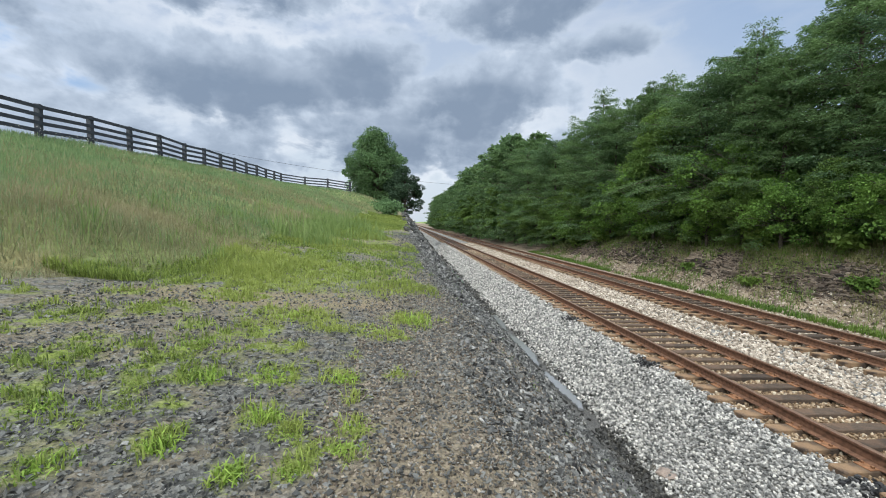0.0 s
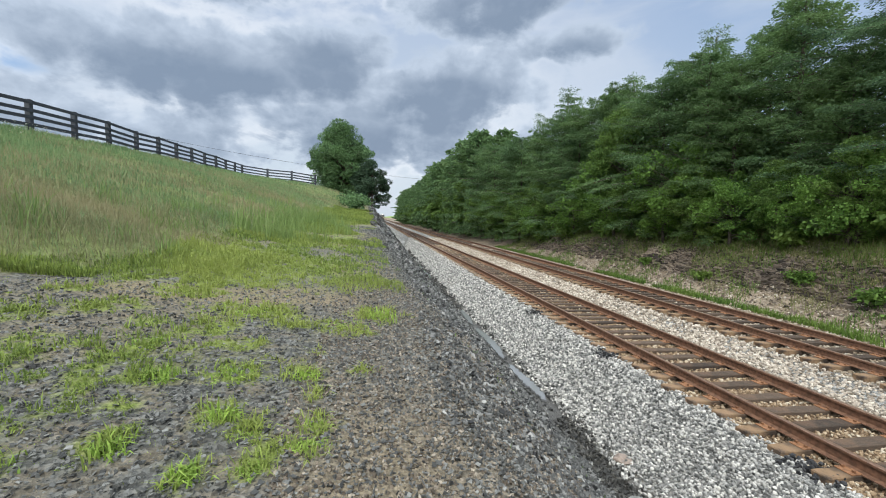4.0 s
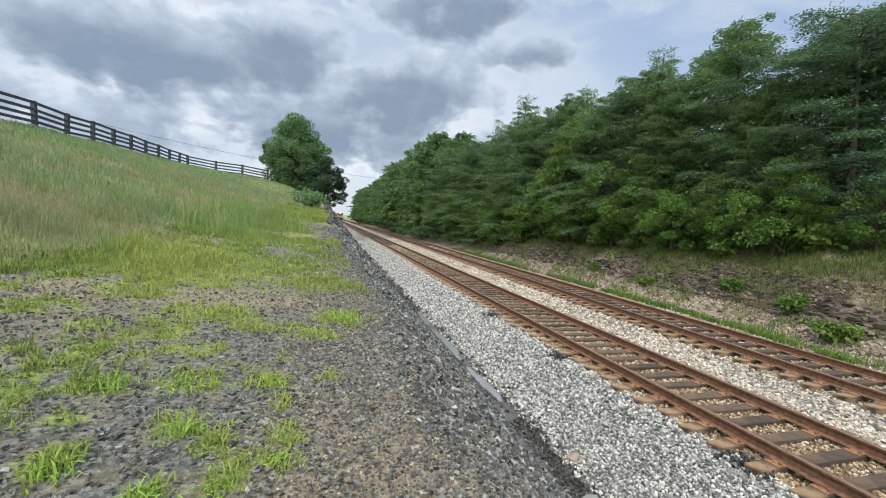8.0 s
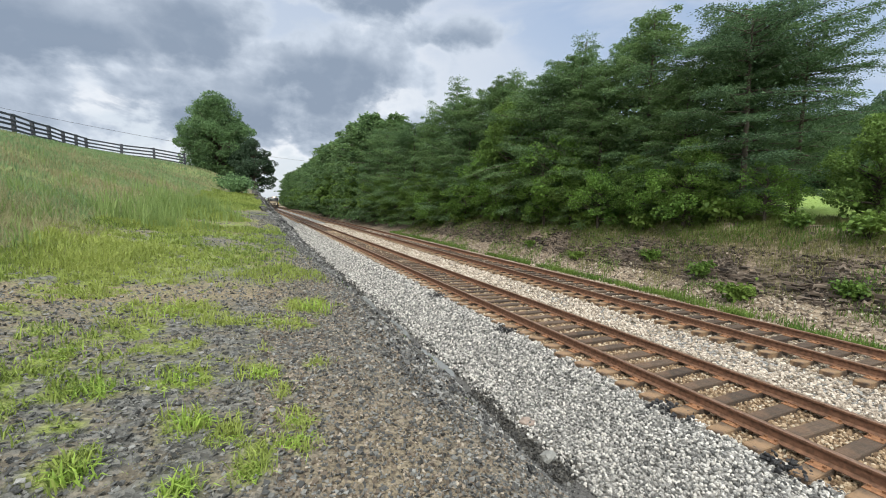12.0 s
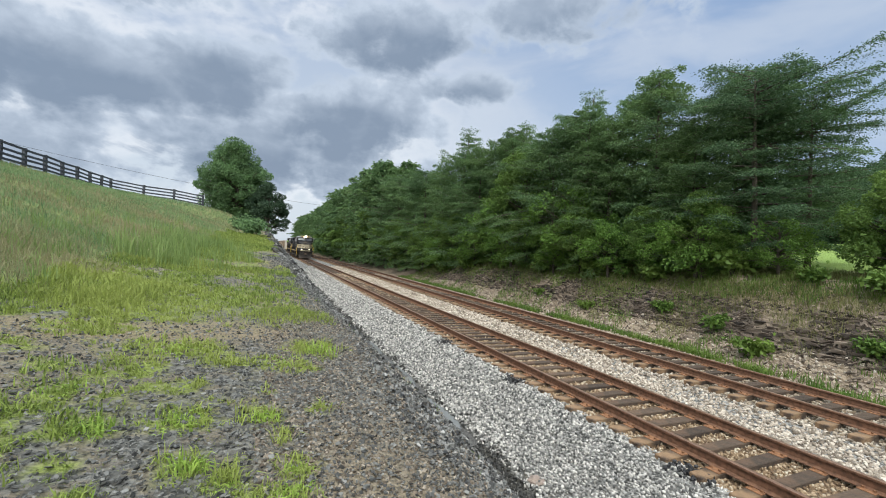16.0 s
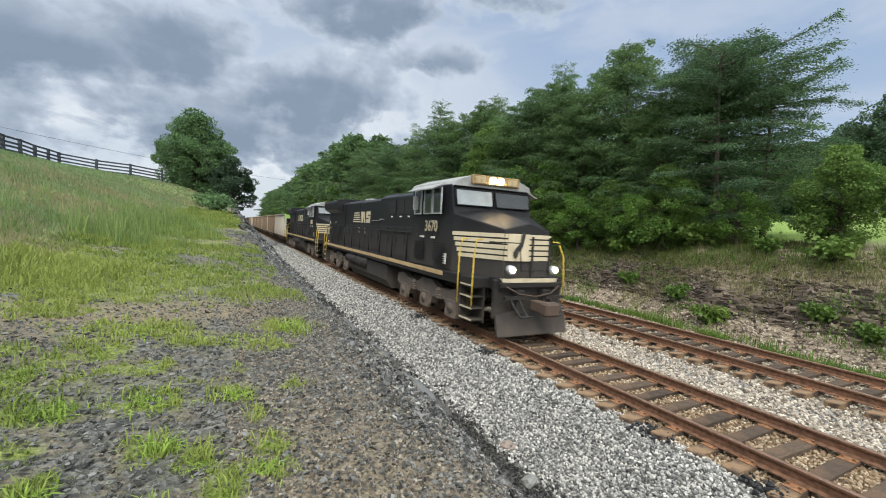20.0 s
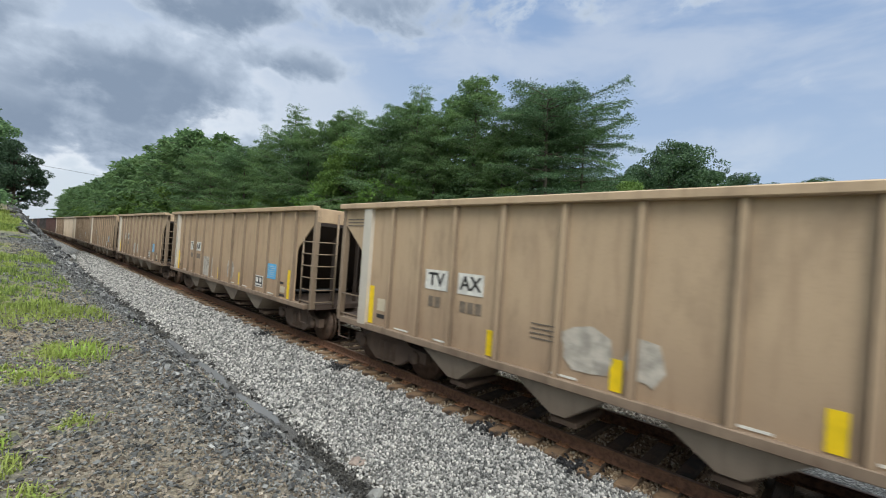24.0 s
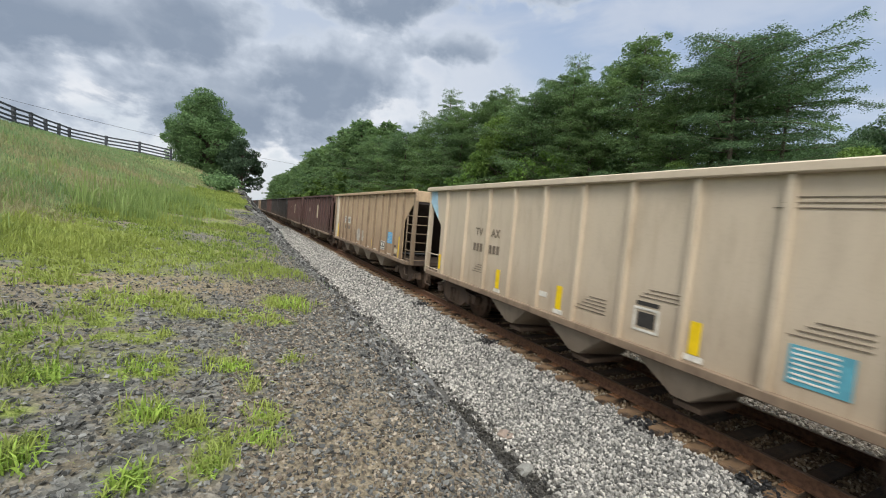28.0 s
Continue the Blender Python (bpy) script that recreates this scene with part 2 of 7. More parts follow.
def ground_material():
    m = Mat("ground_soil_grass_and_shale")
    fine, mid, big = m.noise(60, 5, 0.6, space="World"), m.noise(7, 5, 0.6, space="World"), m.noise(0.8, 4, space="World")
    chips = m.voronoi(34, stretch=(1, 1, 2))
    cell = m.voronoi(34, stretch=(1, 1, 2), out="Color")
    sepc = m.nt.nodes.new("ShaderNodeSeparateColor")
    m.nt.links.new(cell, sepc.inputs[0])
    shale = m.ramp(sepc.outputs[0], [(0.0, (0.05, 0.05, 0.046)), (0.5, (0.11, 0.109, 0.10)), (1.0, (0.20, 0.198, 0.182))])
    brown = m.mix(m.step(fine, 0.35, 0.65), (0.14, 0.112, 0.074), (0.30, 0.245, 0.165))
    path = m.mix(m.step(mid, 0.42, 0.62), shale, m.mix(0.5, shale, brown))
    path = m.mix(m.attr("brown"), path, brown)
    slope = m.mix(m.step(fine, 0.3, 0.68), (0.075, 0.074, 0.072), (0.215, 0.21, 0.20))
    tuft = m.mix(m.step(fine, 0.3, 0.7), (0.12, 0.16, 0.035), (0.25, 0.30, 0.07))
    hill = m.mix(m.step(mid, 0.3, 0.7), (0.15, 0.19, 0.06), (0.25, 0.29, 0.11))
    hill = m.mix(m.math("MULTIPLY", m.step(big, 0.45, 0.65), 0.6), hill, (0.26, 0.20, 0.11))
    gravel = m.ramp(sepc.outputs[1], [(0.0, (0.05, 0.05, 0.048)), (0.5, (0.2, 0.197, 0.187)), (1.0, (0.42, 0.41, 0.385))])
    gravel = m.mix(m.step(chips, 0.02, 0.0), gravel, (0.05, 0.05, 0.05))
    gravel = m.mix(m.attr("rustbed"), gravel, m.mix(m.step(fine, 0.35, 0.65), (0.09, 0.055, 0.03), (0.2, 0.135, 0.08)))
    bank = m.mix(m.step(m.noise(5, 6, 0.65, (0.3, 0.3, 2.5), "World"), 0.38, 0.62), (0.14, 0.11, 0.085), (0.36, 0.29, 0.215))
    bank = m.mix(m.step(mid, 0.5, 0.7), bank, (0.25, 0.2, 0.135))
    bank = m.mix(m.attr("strata"), bank, m.mix(m.step(m.noise(7, 6, 0.7, (0.25, 0.25, 4), "World"), 0.4, 0.6), (0.06, 0.05, 0.042), (0.17, 0.142, 0.115)))
    field = m.mix(m.step(mid, 0.3, 0.7), (0.17, 0.26, 0.055), (0.24, 0.34, 0.085))
    col = m.mix(m.attr("slope"), path, slope)
    col = m.mix(m.math("MULTIPLY", m.attr("tuft"), m.step(mid, 0.4, 0.55), True), col, tuft)
    col = m.mix(m.attr("hill"), col, hill)
    col = m.mix(m.attr("ballast"), col, gravel)
    col = m.mix(m.attr("bank"), col, bank)
    col = m.mix(m.attr("field"), col, field)
    wet = m.attr("wet")
    col = m.mix(m.math("MULTIPLY", wet, 0.5), col, (0.05, 0.047, 0.045))
    h = m.math("ADD", m.math("MULTIPLY", chips, 0.6), m.math("MULTIPLY", fine, 0.5))
    m.bump(h, 0.9, 0.035)
    return m.done(col, m.math("SUBTRACT", 0.9, m.math("MULTIPLY", wet, 0.35)), 0.0, 0.3)


GROUND = ground_material()


def stone_material(name, stops, rough=0.85):
    m = Mat(name)
    col = m.ramp(m.island(), stops)
    n = m.noise(90, 3, space="World")
    col = m.mix(m.math("MULTIPLY", m.step(n, 0.4, 0.7), 0.3), col, tuple(v * 0.6 for v in stops[0][1]))
    m.bump(n, 0.4, 0.004)
    return m.done(col, rough, 0.0, 0.3)


BALLAST = stone_material("grey_granite_ballast", [(0.0, (0.07, 0.072, 0.07)), (0.3, (0.205, 0.203, 0.195)), (0.7, (0.42, 0.41, 0.385)), (1.0, (0.68, 0.655, 0.61))])
BALLAST_PALE = stone_material("pale_pinkish_ballast", [(0.0, (0.13, 0.105, 0.08)), (0.4, (0.34, 0.29, 0.235)), (0.8, (0.52, 0.455, 0.38)), (1.0, (0.68, 0.62, 0.53))])
SHALE_BLACK = stone_material("wet_black_shale", [(0.0, (0.016, 0.016, 0.015)), (0.7, (0.05, 0.048, 0.044)), (1.0, (0.13, 0.125, 0.11))], 0.4)
BALLAST_TAN = stone_material("tan_dusty_ballast", [(0.0, (0.16, 0.12, 0.08)), (0.4, (0.32, 0.26, 0.19)), (0.8, (0.46, 0.4, 0.32)), (1.0, (0.6, 0.56, 0.48))])
BALLAST_RUST = stone_material("rust_stained_ballast", [(0.0, (0.11, 0.068, 0.04)), (0.5, (0.29, 0.205, 0.125)), (0.85, (0.44, 0.345, 0.235)), (1.0, (0.6, 0.54, 0.43))])
SHALE = stone_material("dark_grey_shale_chips", [(0.0, (0.03, 0.03, 0.029)), (0.4, (0.085, 0.086, 0.082)), (0.8, (0.15, 0.151, 0.143)), (1.0, (0.26, 0.26, 0.243))], 0.5)
GRAVEL_FINE = stone_material("fine_brown_grey_gravel", [(0.0, (0.06, 0.048, 0.036)), (0.6, (0.185, 0.15, 0.115)), (1.0, (0.38, 0.33, 0.265))])
SHALE_DARK = stone_material("black_bank_shale", [(0.0, (0.018, 0.018, 0.019)), (0.45, (0.085, 0.086, 0.084)), (0.85, (0.20, 0.20, 0.192)), (1.0, (0.36, 0.355, 0.335))], 0.42)
BANKROCK = stone_material("brown_weathered_shale", [(0.0, (0.07, 0.056, 0.046)), (0.6, (0.2, 0.16, 0.125)), (1.0, (0.37, 0.305, 0.245))])
BANKROCK_DARK = stone_material("dark_layered_shale", [(0.0, (0.04, 0.034, 0.03)), (0.6, (0.135, 0.105, 0.082)), (1.0, (0.28, 0.225, 0.175))])
COAL_LUMP = stone_material("black_coal_lumps", [(0.0, (0.012, 0.012, 0.013)), (1.0, (0.05, 0.05, 0.053))], 0.45)
RAIL = simple("rusty_rail_steel", (0.165, 0.085, 0.05), 0.75, 0.2, 0.35, 14, 0.3)
RAILTOP = simple("worn_rail_head", (0.24, 0.15, 0.105), 0.45, 0.5, 0.2, 20, 0.1)
PLATE = simple("rusty_tie_plate", (0.24, 0.115, 0.055), 0.85, 0.1, 0.35, 20, 0.3)


def tie_material():
    m = Mat("weathered_timber_tie")
    grain = m.noise(9, 6, 0.65, (1.0, 12, 12))
    col = m.mix(m.rand(), (0.042, 0.028, 0.02), (0.125, 0.085, 0.058))
    col = m.mix(m.step(grain, 0.4, 0.62), m.mix(0.6, col, (0.03, 0.025, 0.02)), col)
    col = m.mix(m.math("MULTIPLY", m.step(m.noise(2.2, 4), 0.5, 0.7), 0.5), col, (0.17, 0.10, 0.06))
    sx = m.nt.nodes.new("ShaderNodeSeparateXYZ")
    m.nt.links.new(m.tc.outputs["Object"], sx.inputs[0])
    ends = m.step(m.math("ABSOLUTE", sx.outputs[0]), 0.88, 1.12)
    dust = m.math("MULTIPLY", ends, m.step(m.noise(5, 4), 0.3, 0.55))
    col = m.mix(m.math("MULTIPLY", dust, 0.75), col, (0.30, 0.19, 0.105))
    m.bump(grain, 0.6, 0.015)
    return m.done(col, 0.9)


TIE = tie_material()
CONCRETE = simple("pale_tie_end", (0.3, 0.3, 0.29), 0.9, 0, 0.2, 10)
FENCE = simple("black_painted_fence_board", (0.036, 0.041, 0.055), 0.75, 0, 0.35, 5, 0.3)
BARK = simple("grey_brown_bark", (0.085, 0.07, 0.055), 0.95, 0, 0.4, 12, 0.8)
PINE_LEAF = leafy("pine_sprays", (0.04, 0.09, 0.045), (0.175, 0.285, 0.13), (0.185, 0.285, 0.09), 0.42, 0.7)
PINE_DARK = leafy("dark_blue_green_pine_sprays", (0.03, 0.07, 0.042), (0.14, 0.235, 0.12), (0.15, 0.245, 0.09), 0.4, 0.4)
BROAD_LEAF = leafy("broad_leaves", (0.04, 0.095, 0.022), (0.18, 0.29, 0.07), (0.21, 0.32, 0.075), 0.38, 0.6)
MAPLE_LEAF = leafy("bright_maple_leaves", (0.045, 0.11, 0.022), (0.17, 0.305, 0.062), (0.19, 0.32, 0.062), 0.42, 0.5)
TREE_LEAF = leafy("dark_green_tree_leaves", (0.04, 0.09, 0.042), (0.175, 0.285, 0.12), (0.15, 0.255, 0.105), 0.38)
# the oaks stand in shadow: that shade is put into their leaf colour
OAK_SHADED = leafy("oak_leaves_with_shade_in_colour", (0.022, 0.05, 0.028), (0.095, 0.16, 0.075), (0.08, 0.14, 0.07), 0.3)
# near-black copy of TREE_LEAF, with the tree's shade in its colour
SHADED_LEAF = leafy("near_black_shaded_tree_leaves", (0.018, 0.04, 0.024), (0.06, 0.105, 0.055), (0.05, 0.09, 0.05), 0.2)
GRASS_TALL = leafy("tall_hill_grass", (0.15, 0.16, 0.08), (0.32, 0.315, 0.175), (0.35, 0.29, 0.18), 0.35)
GRASS_GREEN = leafy("fresh_green_grass", (0.085, 0.13, 0.03), (0.29, 0.37, 0.085), (0.34, 0.38, 0.10), 0.3)
WEED = leafy("green_weeds", (0.06, 0.12, 0.025), (0.15, 0.25, 0.05), (0.2, 0.28, 0.06), 0.3)
BRUSH = leafy("dry_brush_and_grass", (0.13, 0.14, 0.055), (0.29, 0.275, 0.12), (0.18, 0.23, 0.07), 0.3)

# ---- the lie of the land ----
RAIL_L1, GAUGE, SPACING, CANT = 5.77, 1.55, 3.92, -0.05
TRACK1, TRACK2 = RAIL_L1 + GAUGE / 2, RAIL_L1 + SPACING + GAUGE / 2


def hashed(ix, iy, seed):
    n = (ix * 374761393 + iy * 668265263 + seed * 974634721) & 0x7FFFFFFF
    n = ((n ^ (n >> 13)) * 1274126177) & 0x7FFFFFFF
    return ((n ^ (n >> 16)) & 0xFFFF) / 65535.0


def vnoise(x, y, seed=0):
    x, y = np.asarray(x, float), np.asarray(y, float)
    ix, iy = np.floor(x).astype(np.int64), np.floor(y).astype(np.int64)
    fx, fy = x - ix, y - iy
    fx, fy = fx * fx * (3 - 2 * fx), fy * fy * (3 - 2 * fy)
    a, b = hashed(ix, iy, seed), hashed(ix + 1, iy, seed)
    c, d = hashed(ix, iy + 1, seed), hashed(ix + 1, iy + 1, seed)
    return (a * (1 - fx) + b * fx) * (1 - fy) + (c * (1 - fx) + d * fx) * fy


def fbm(x, y, seed=0, octaves=4):
    s, a, t = 0.0, 0.5, 0.0
    for o in range(octaves):
        s = s + a * vnoise(x * 2 ** o, y * 2 ** o, seed + o)
        t += a
        a *= 0.5
    return s / t


def sstep(v, lo, hi):
    t = np.clip((np.asarray(v, float) - lo) / (hi - lo), 0, 1)
    return t * t * (3 - 2 * t)


def edge_x(y):
    """Where the gravel shelf breaks off toward the ditch."""
    y = np.asarray(y, float)
    return 0.5 - 0.022 * np.clip(y - 6, 0, 14) - 0.016 * np.clip(y - 20, 0, 40) + 0.22 * (fbm(y * 0.8, y * 0 + 3.3, 11) - 0.5)


def base_x(y):
    """Where the grassy hillside begins."""
    y = np.asarray(y, float)
    return -2.75 - 0.55 * np.clip(6.0 - y, 0, 9) + 0.7 * (fbm(y * 0.35, y * 0 + 9.1, 5) - 0.5)


def shelf_z(x, y):
    rise = 0.02 * (np.clip(y, -10, 12) - 2) + 0.052 * np.clip(y - 12, 0, 45)
    return 1.93 - 0.12 * (np.clip(x, -4.0, 1.5) + 0.4) + rise


def crest_z(y):
    return np.interp(y, [-40, 0, 16, 22, 30, 51, 110], [5.1, 5.6, 6.1, 6.45, 6.85, 7.3, 8.3])


FENCE_X = -14.2


def ballast_z(x):
    """The stone bed of both tracks, by its cross-section."""
    xs = [3.56, 4.1, 4.95, 5.3, 5.6, 7.45, 7.9, 8.4, 9.1, 9.35, 11.6, 12.0, 12.5, 13.2]
    zs = [-0.96, -0.74, -0.28, -0.24, -0.27, -0.32, -0.27, -0.33, -0.25, -0.27, -0.31, -0.27, -0.5, -0.52]
    return np.interp(x, xs, zs)


def bank_face(y, s, x=14.0):
    """Where on the cut bank the height share s lies."""
    return 12.9 + 0.9 * sstep(y, 3, 12) + 0.9 * (fbm(np.asarray(y) * 0.3, np.full_like(np.asarray(y, float), x * 0.1), 21) - 0.5) + 3.6 * s


def bank_z(x, y):
    """The cut bank beyond the far track and the field above it."""
    h = 2.15 - 1.3 * sstep(y, 26, 48) + 0.25 * sstep(y, 8, -4)
    foot = 12.9 + 0.9 * sstep(y, 3, 12)
    wob = 0.9 * (fbm(y * 0.3, x * 0.1, 21) - 0.5)
    s = np.clip((x - foot - wob) / 3.6 + 0.10 * (fbm(x * 0.9, y * 0.9, 35) - 0.5), 0, 1)
    prof = np.interp(s, [0, 0.12, 0.34, 0.42, 0.62, 1.0], [0, 0.06, 0.27, 0.44, 0.7, 1.0])
    ledge = 0.16 * (fbm(x * 1.1, y * 0.9, 33) - 0.5) * sstep(s, 0.05, 0.3)
    z = -0.5 + (h + 0.5) * prof + ledge
    far = np.clip(x - foot - 3.6, 0, 400)
    return z + 0.11 * np.clip(far, 0, 5) + 0.058 * np.clip(far - 5, 0, 70) + 0.004 * np.clip(far - 75, 0, 300)


def land_z(x, y, rough=True):
    x, y = np.broadcast_arrays(np.asarray(x, float), np.asarray(y, float))
    e, b = edge_x(y), base_x(y)
    shelf = shelf_z(x, y)
    if rough:
        shelf = shelf + 0.05 * (fbm(x * 1.3, y * 1.3, 2) - 0.5) + 0.02 * (fbm(x * 6, y * 6, 8) - 0.5)
    s = np.clip((b - x) / (b - FENCE_X), 0, 3)
    zb = shelf_z(b, y)
    hill = zb + (crest_z(y) - zb) * np.where(s < 1, s ** (0.92 - 0.55 * sstep(y, 36, 50)), 1 + 0.10 * (1 - np.exp(-(s - 1) * 2)))
    hill = hill + 0.30 * (fbm(x * 0.35, y * 0.35, 14) - 0.5) * sstep(s, 0.0, 0.3)
    z = np.where(x < b, hill, shelf)
    # the slope down to the ditch
    ze = shelf_z(e, y)
    t = np.clip((x - e) / (3.32 - e), 0, 1)
    drop = ze + (-0.98 - ze) * (0.70 * t + 0.30 * t * t * (3 - 2 * t))
    if rough:
        drop = drop + (0.16 * (fbm(x * 3.4, y * 0.8, 17) - 0.5) + 0.08 * (fbm(x * 8, y * 8, 23) - 0.5)) * np.sin(np.pi * np.clip(t, 0, 1)) ** 0.5
    z = np.where(x > e, drop, z)
    z = np.where(x > 3.56, ballast_z(x), z)
    z = np.where(x > 12.6, np.maximum(bank_z(x, y), ballast_z(np.minimum(x, 13.2))), z)
    return z


def axis(parts):
    out = []
    for lo, hi, step in parts:
        out.append(np.arange(lo, hi - 1e-6, step))
    return np.concatenate(out + [np.array([parts[-1][1]])])


def mesh_from(name, verts, faces, mats=(), smooth=False, attrs=None, mat_index=None):
    """A mesh from arrays: verts (n, 3), faces (m, 3 or 4)."""
    me = bpy.data.meshes.new(name)
    verts, faces = np.asarray(verts, np.float32), np.asarray(faces, np.int32)
    k = faces.shape[1]
    me.vertices.add(len(verts))
    me.vertices.foreach_set("co", verts.ravel())
    me.loops.add(faces.size)
    me.loops.foreach_set("vertex_index", faces.ravel())
    me.polygons.add(len(faces))
    me.polygons.foreach_set("loop_start", np.arange(0, faces.size, k, dtype=np.int32))
    me.polygons.foreach_set("use_smooth", np.full(len(faces), smooth))
    for m in mats:
        me.materials.append(m)
    if mat_index is not None:
        me.polygons.foreach_set("material_index", np.asarray(mat_index, np.int32))
    for key, value in (attrs or {}).items():
        a = me.attributes.new(key, "FLOAT", "POINT")
        a.data.foreach_set("value", np.asarray(value, np.float32).ravel())
    me.update(calc_edges=True)
    me.validate()
    return me


def build_ground():
    gx = axis([(-900, -200, 70), (-200, -60, 14), (-60, -16, 1.5), (-16, -5, 0.5), (-5, -2, 0.16), (-2, 4.2, 0.07), (4.2, 12.6, 0.15), (12.6, 18, 0.13), (18, 40, 1.0), (40, 120, 6), (120, 900, 70)])
    gy = axis([(-600, -60, 60), (-60, -8, 4), (-8, 0, 0.5), (0, 9, 0.07), (9, 16, 0.2), (16, 40, 0.5), (40, 120, 2.0), (120, 400, 14), (400, 1500, 110)])
    X, Y = np.meshgrid(gx, gy)
    Z = land_z(X, Y)
    nx, ny = len(gx), len(gy)
    idx = np.arange(nx * ny).reshape(ny, nx)
    faces = np.stack([idx[:-1, :-1], idx[:-1, 1:], idx[1:, 1:], idx[1:, :-1]], -1).reshape(-1, 4)
    e, b = edge_x(Y), base_x(Y)
    n1, n2 = fbm(X * 1.1, Y * 1.1, 41), fbm(X * 0.6, Y * 0.6, 52)
    slope = sstep(X, e - 0.5, e + 0.9) * sstep(X, 3.8, 3.6)
    hill = sstep(X, b + 0.25, b - 0.25)
    tuft = tuft_density(X, Y)
    ballast = sstep(X, 3.6, 3.85) * sstep(X, 12.9, 12.5)
    bed = sstep(np.abs(X - TRACK1), 1.35, 1.0) * 0.9 + sstep(np.abs(X - TRACK2), 1.35, 1.0) * 0.55
    bank = sstep(X, 12.5, 13.0)
    fs = (X - bank_face(Y, 0.0)) / 3.6 + 0.07 * (n1 - 0.5)
    strata = sstep(fs, 0.27, 0.33) * sstep(fs, 0.66, 0.5) * sstep(n2, 0.34, 0.5) * (0.4 + 0.6 * sstep(Y, 17, 10))
    field = sstep(X, 17.5 + 1.5 * n1, 20.5 + 1.5 * n1)
    brown = sstep(Y, 2.9, 1.6) * sstep(X, -0.7, 0.0) * 0.8 + 0.85 * sstep(n2, 0.40, 0.52) * sstep(Y, 3.2, 5.5) + 0.4 * sstep(n2, 0.5, 0.62) * sstep(X, -0.4, -1.2) + 0.9 * sstep(np.hypot((X + 1.9) / 1.1, (Y - 4.35) / 0.4) + 0.8 * (n1 - 0.5), 1.2, 0.6) + 0.8 * sstep(np.hypot((X + 0.6) / 0.7, (Y - 4.7) / 0.5) + 0.8 * (n1 - 0.5), 1.2, 0.6)
    wet = sstep(np.abs(X - 3.48), 0.3, 0.1) * 1.0 + 0.35 * slope * sstep(n1, 0.45, 0.6)
    me = mesh_from("ground", np.stack([X, Y, Z], -1).reshape(-1, 3), faces, [GROUND], True,
                   dict(slope=slope, hill=hill, tuft=tuft, ballast=ballast, rustbed=np.clip(bed, 0, 1), bank=bank, field=field, brown=np.clip(brown, 0, 1), strata=strata, wet=np.clip(wet, 0, 1)))
    tagged(new("ground", me), "gravel shelf, grassy hillside, stone track bed and shale bank", "ground", kind="structure")


# patches of low weeds on the shelf: x, y, half width, half depth
WEEDS_NEAR = [
    (-0.79, 2.44, 0.17, 0.12), (-0.39, 2.50, 0.10, 0.16), (-1.40, 2.82, 0.10, 0.29), (-1.25, 2.37, 0.07, 0.13), (-1.10, 2.40, 0.09, 0.13), (-0.70, 2.00, 0.07, 0.12),
    (-0.52, 1.86, 0.08, 0.08), (-0.26, 1.92, 0.08, 0.09), (-0.67, 1.57, 0.07, 0.09), (-0.45, 1.59, 0.06, 0.06), (-0.40, 1.72, 0.08, 0.06), (-0.28, 1.74, 0.07, 0.06),
    (-1.02, 1.73, 0.07, 0.09), (-1.49, 2.47, 0.08, 0.21), (-1.40, 2.16, 0.07, 0.15), (-1.62, 1.92, 0.08, 0.14), (-1.43, 1.83, 0.05, 0.07), (-1.30, 1.54, 0.08, 0.12),
    (-1.34, 1.99, 0.06, 0.09), (-1.14, 2.03, 0.06, 0.07), (-0.09, 2.61, 0.06, 0.08), (-0.35, 2.92, 0.05, 0.07), (-0.29, 2.19, 0.03, 0.10), (-0.48, 2.02, 0.04, 0.04),
]
WEEDS_FAR = [
    (-1.06, 3.83, 0.35, 0.26), (-1.18, 3.26, 0.16, 0.25), (0.06, 4.03, 0.27, 0.26), (-0.33, 3.53, 0.29, 0.15), (-0.68, 3.56, 0.18, 0.16), (-2.06, 3.64, 0.21, 0.23),
    (-1.61, 3.25, 0.15, 0.13), (-2.53, 3.25, 0.21, 0.20), (-2.57, 3.00, 0.10, 0.19), (-1.95, 2.51, 0.14, 0.23), (-2.10, 2.48, 0.08, 0.14), (-1.66, 2.34, 0.07, 0.10),
    (-0.84, 2.98, 0.09, 0.13), (-2.62, 4.17, 0.17, 0.15), (-2.48, 4.81, 0.21, 0.35), (-1.73, 4.39, 0.31, 0.30), (-1.79, 2.07, 0.09, 0.11), (-1.19, 2.76, 0.07, 0.08),
    (-1.05, 2.90, 0.09, 0.09), (-1.69, 2.76, 0.10, 0.09), (-2.02, 2.80, 0.12, 0.10), (-1.69, 5.34, 0.61, 0.78), (-1.24, 6.87, 0.77, 1.05),
]


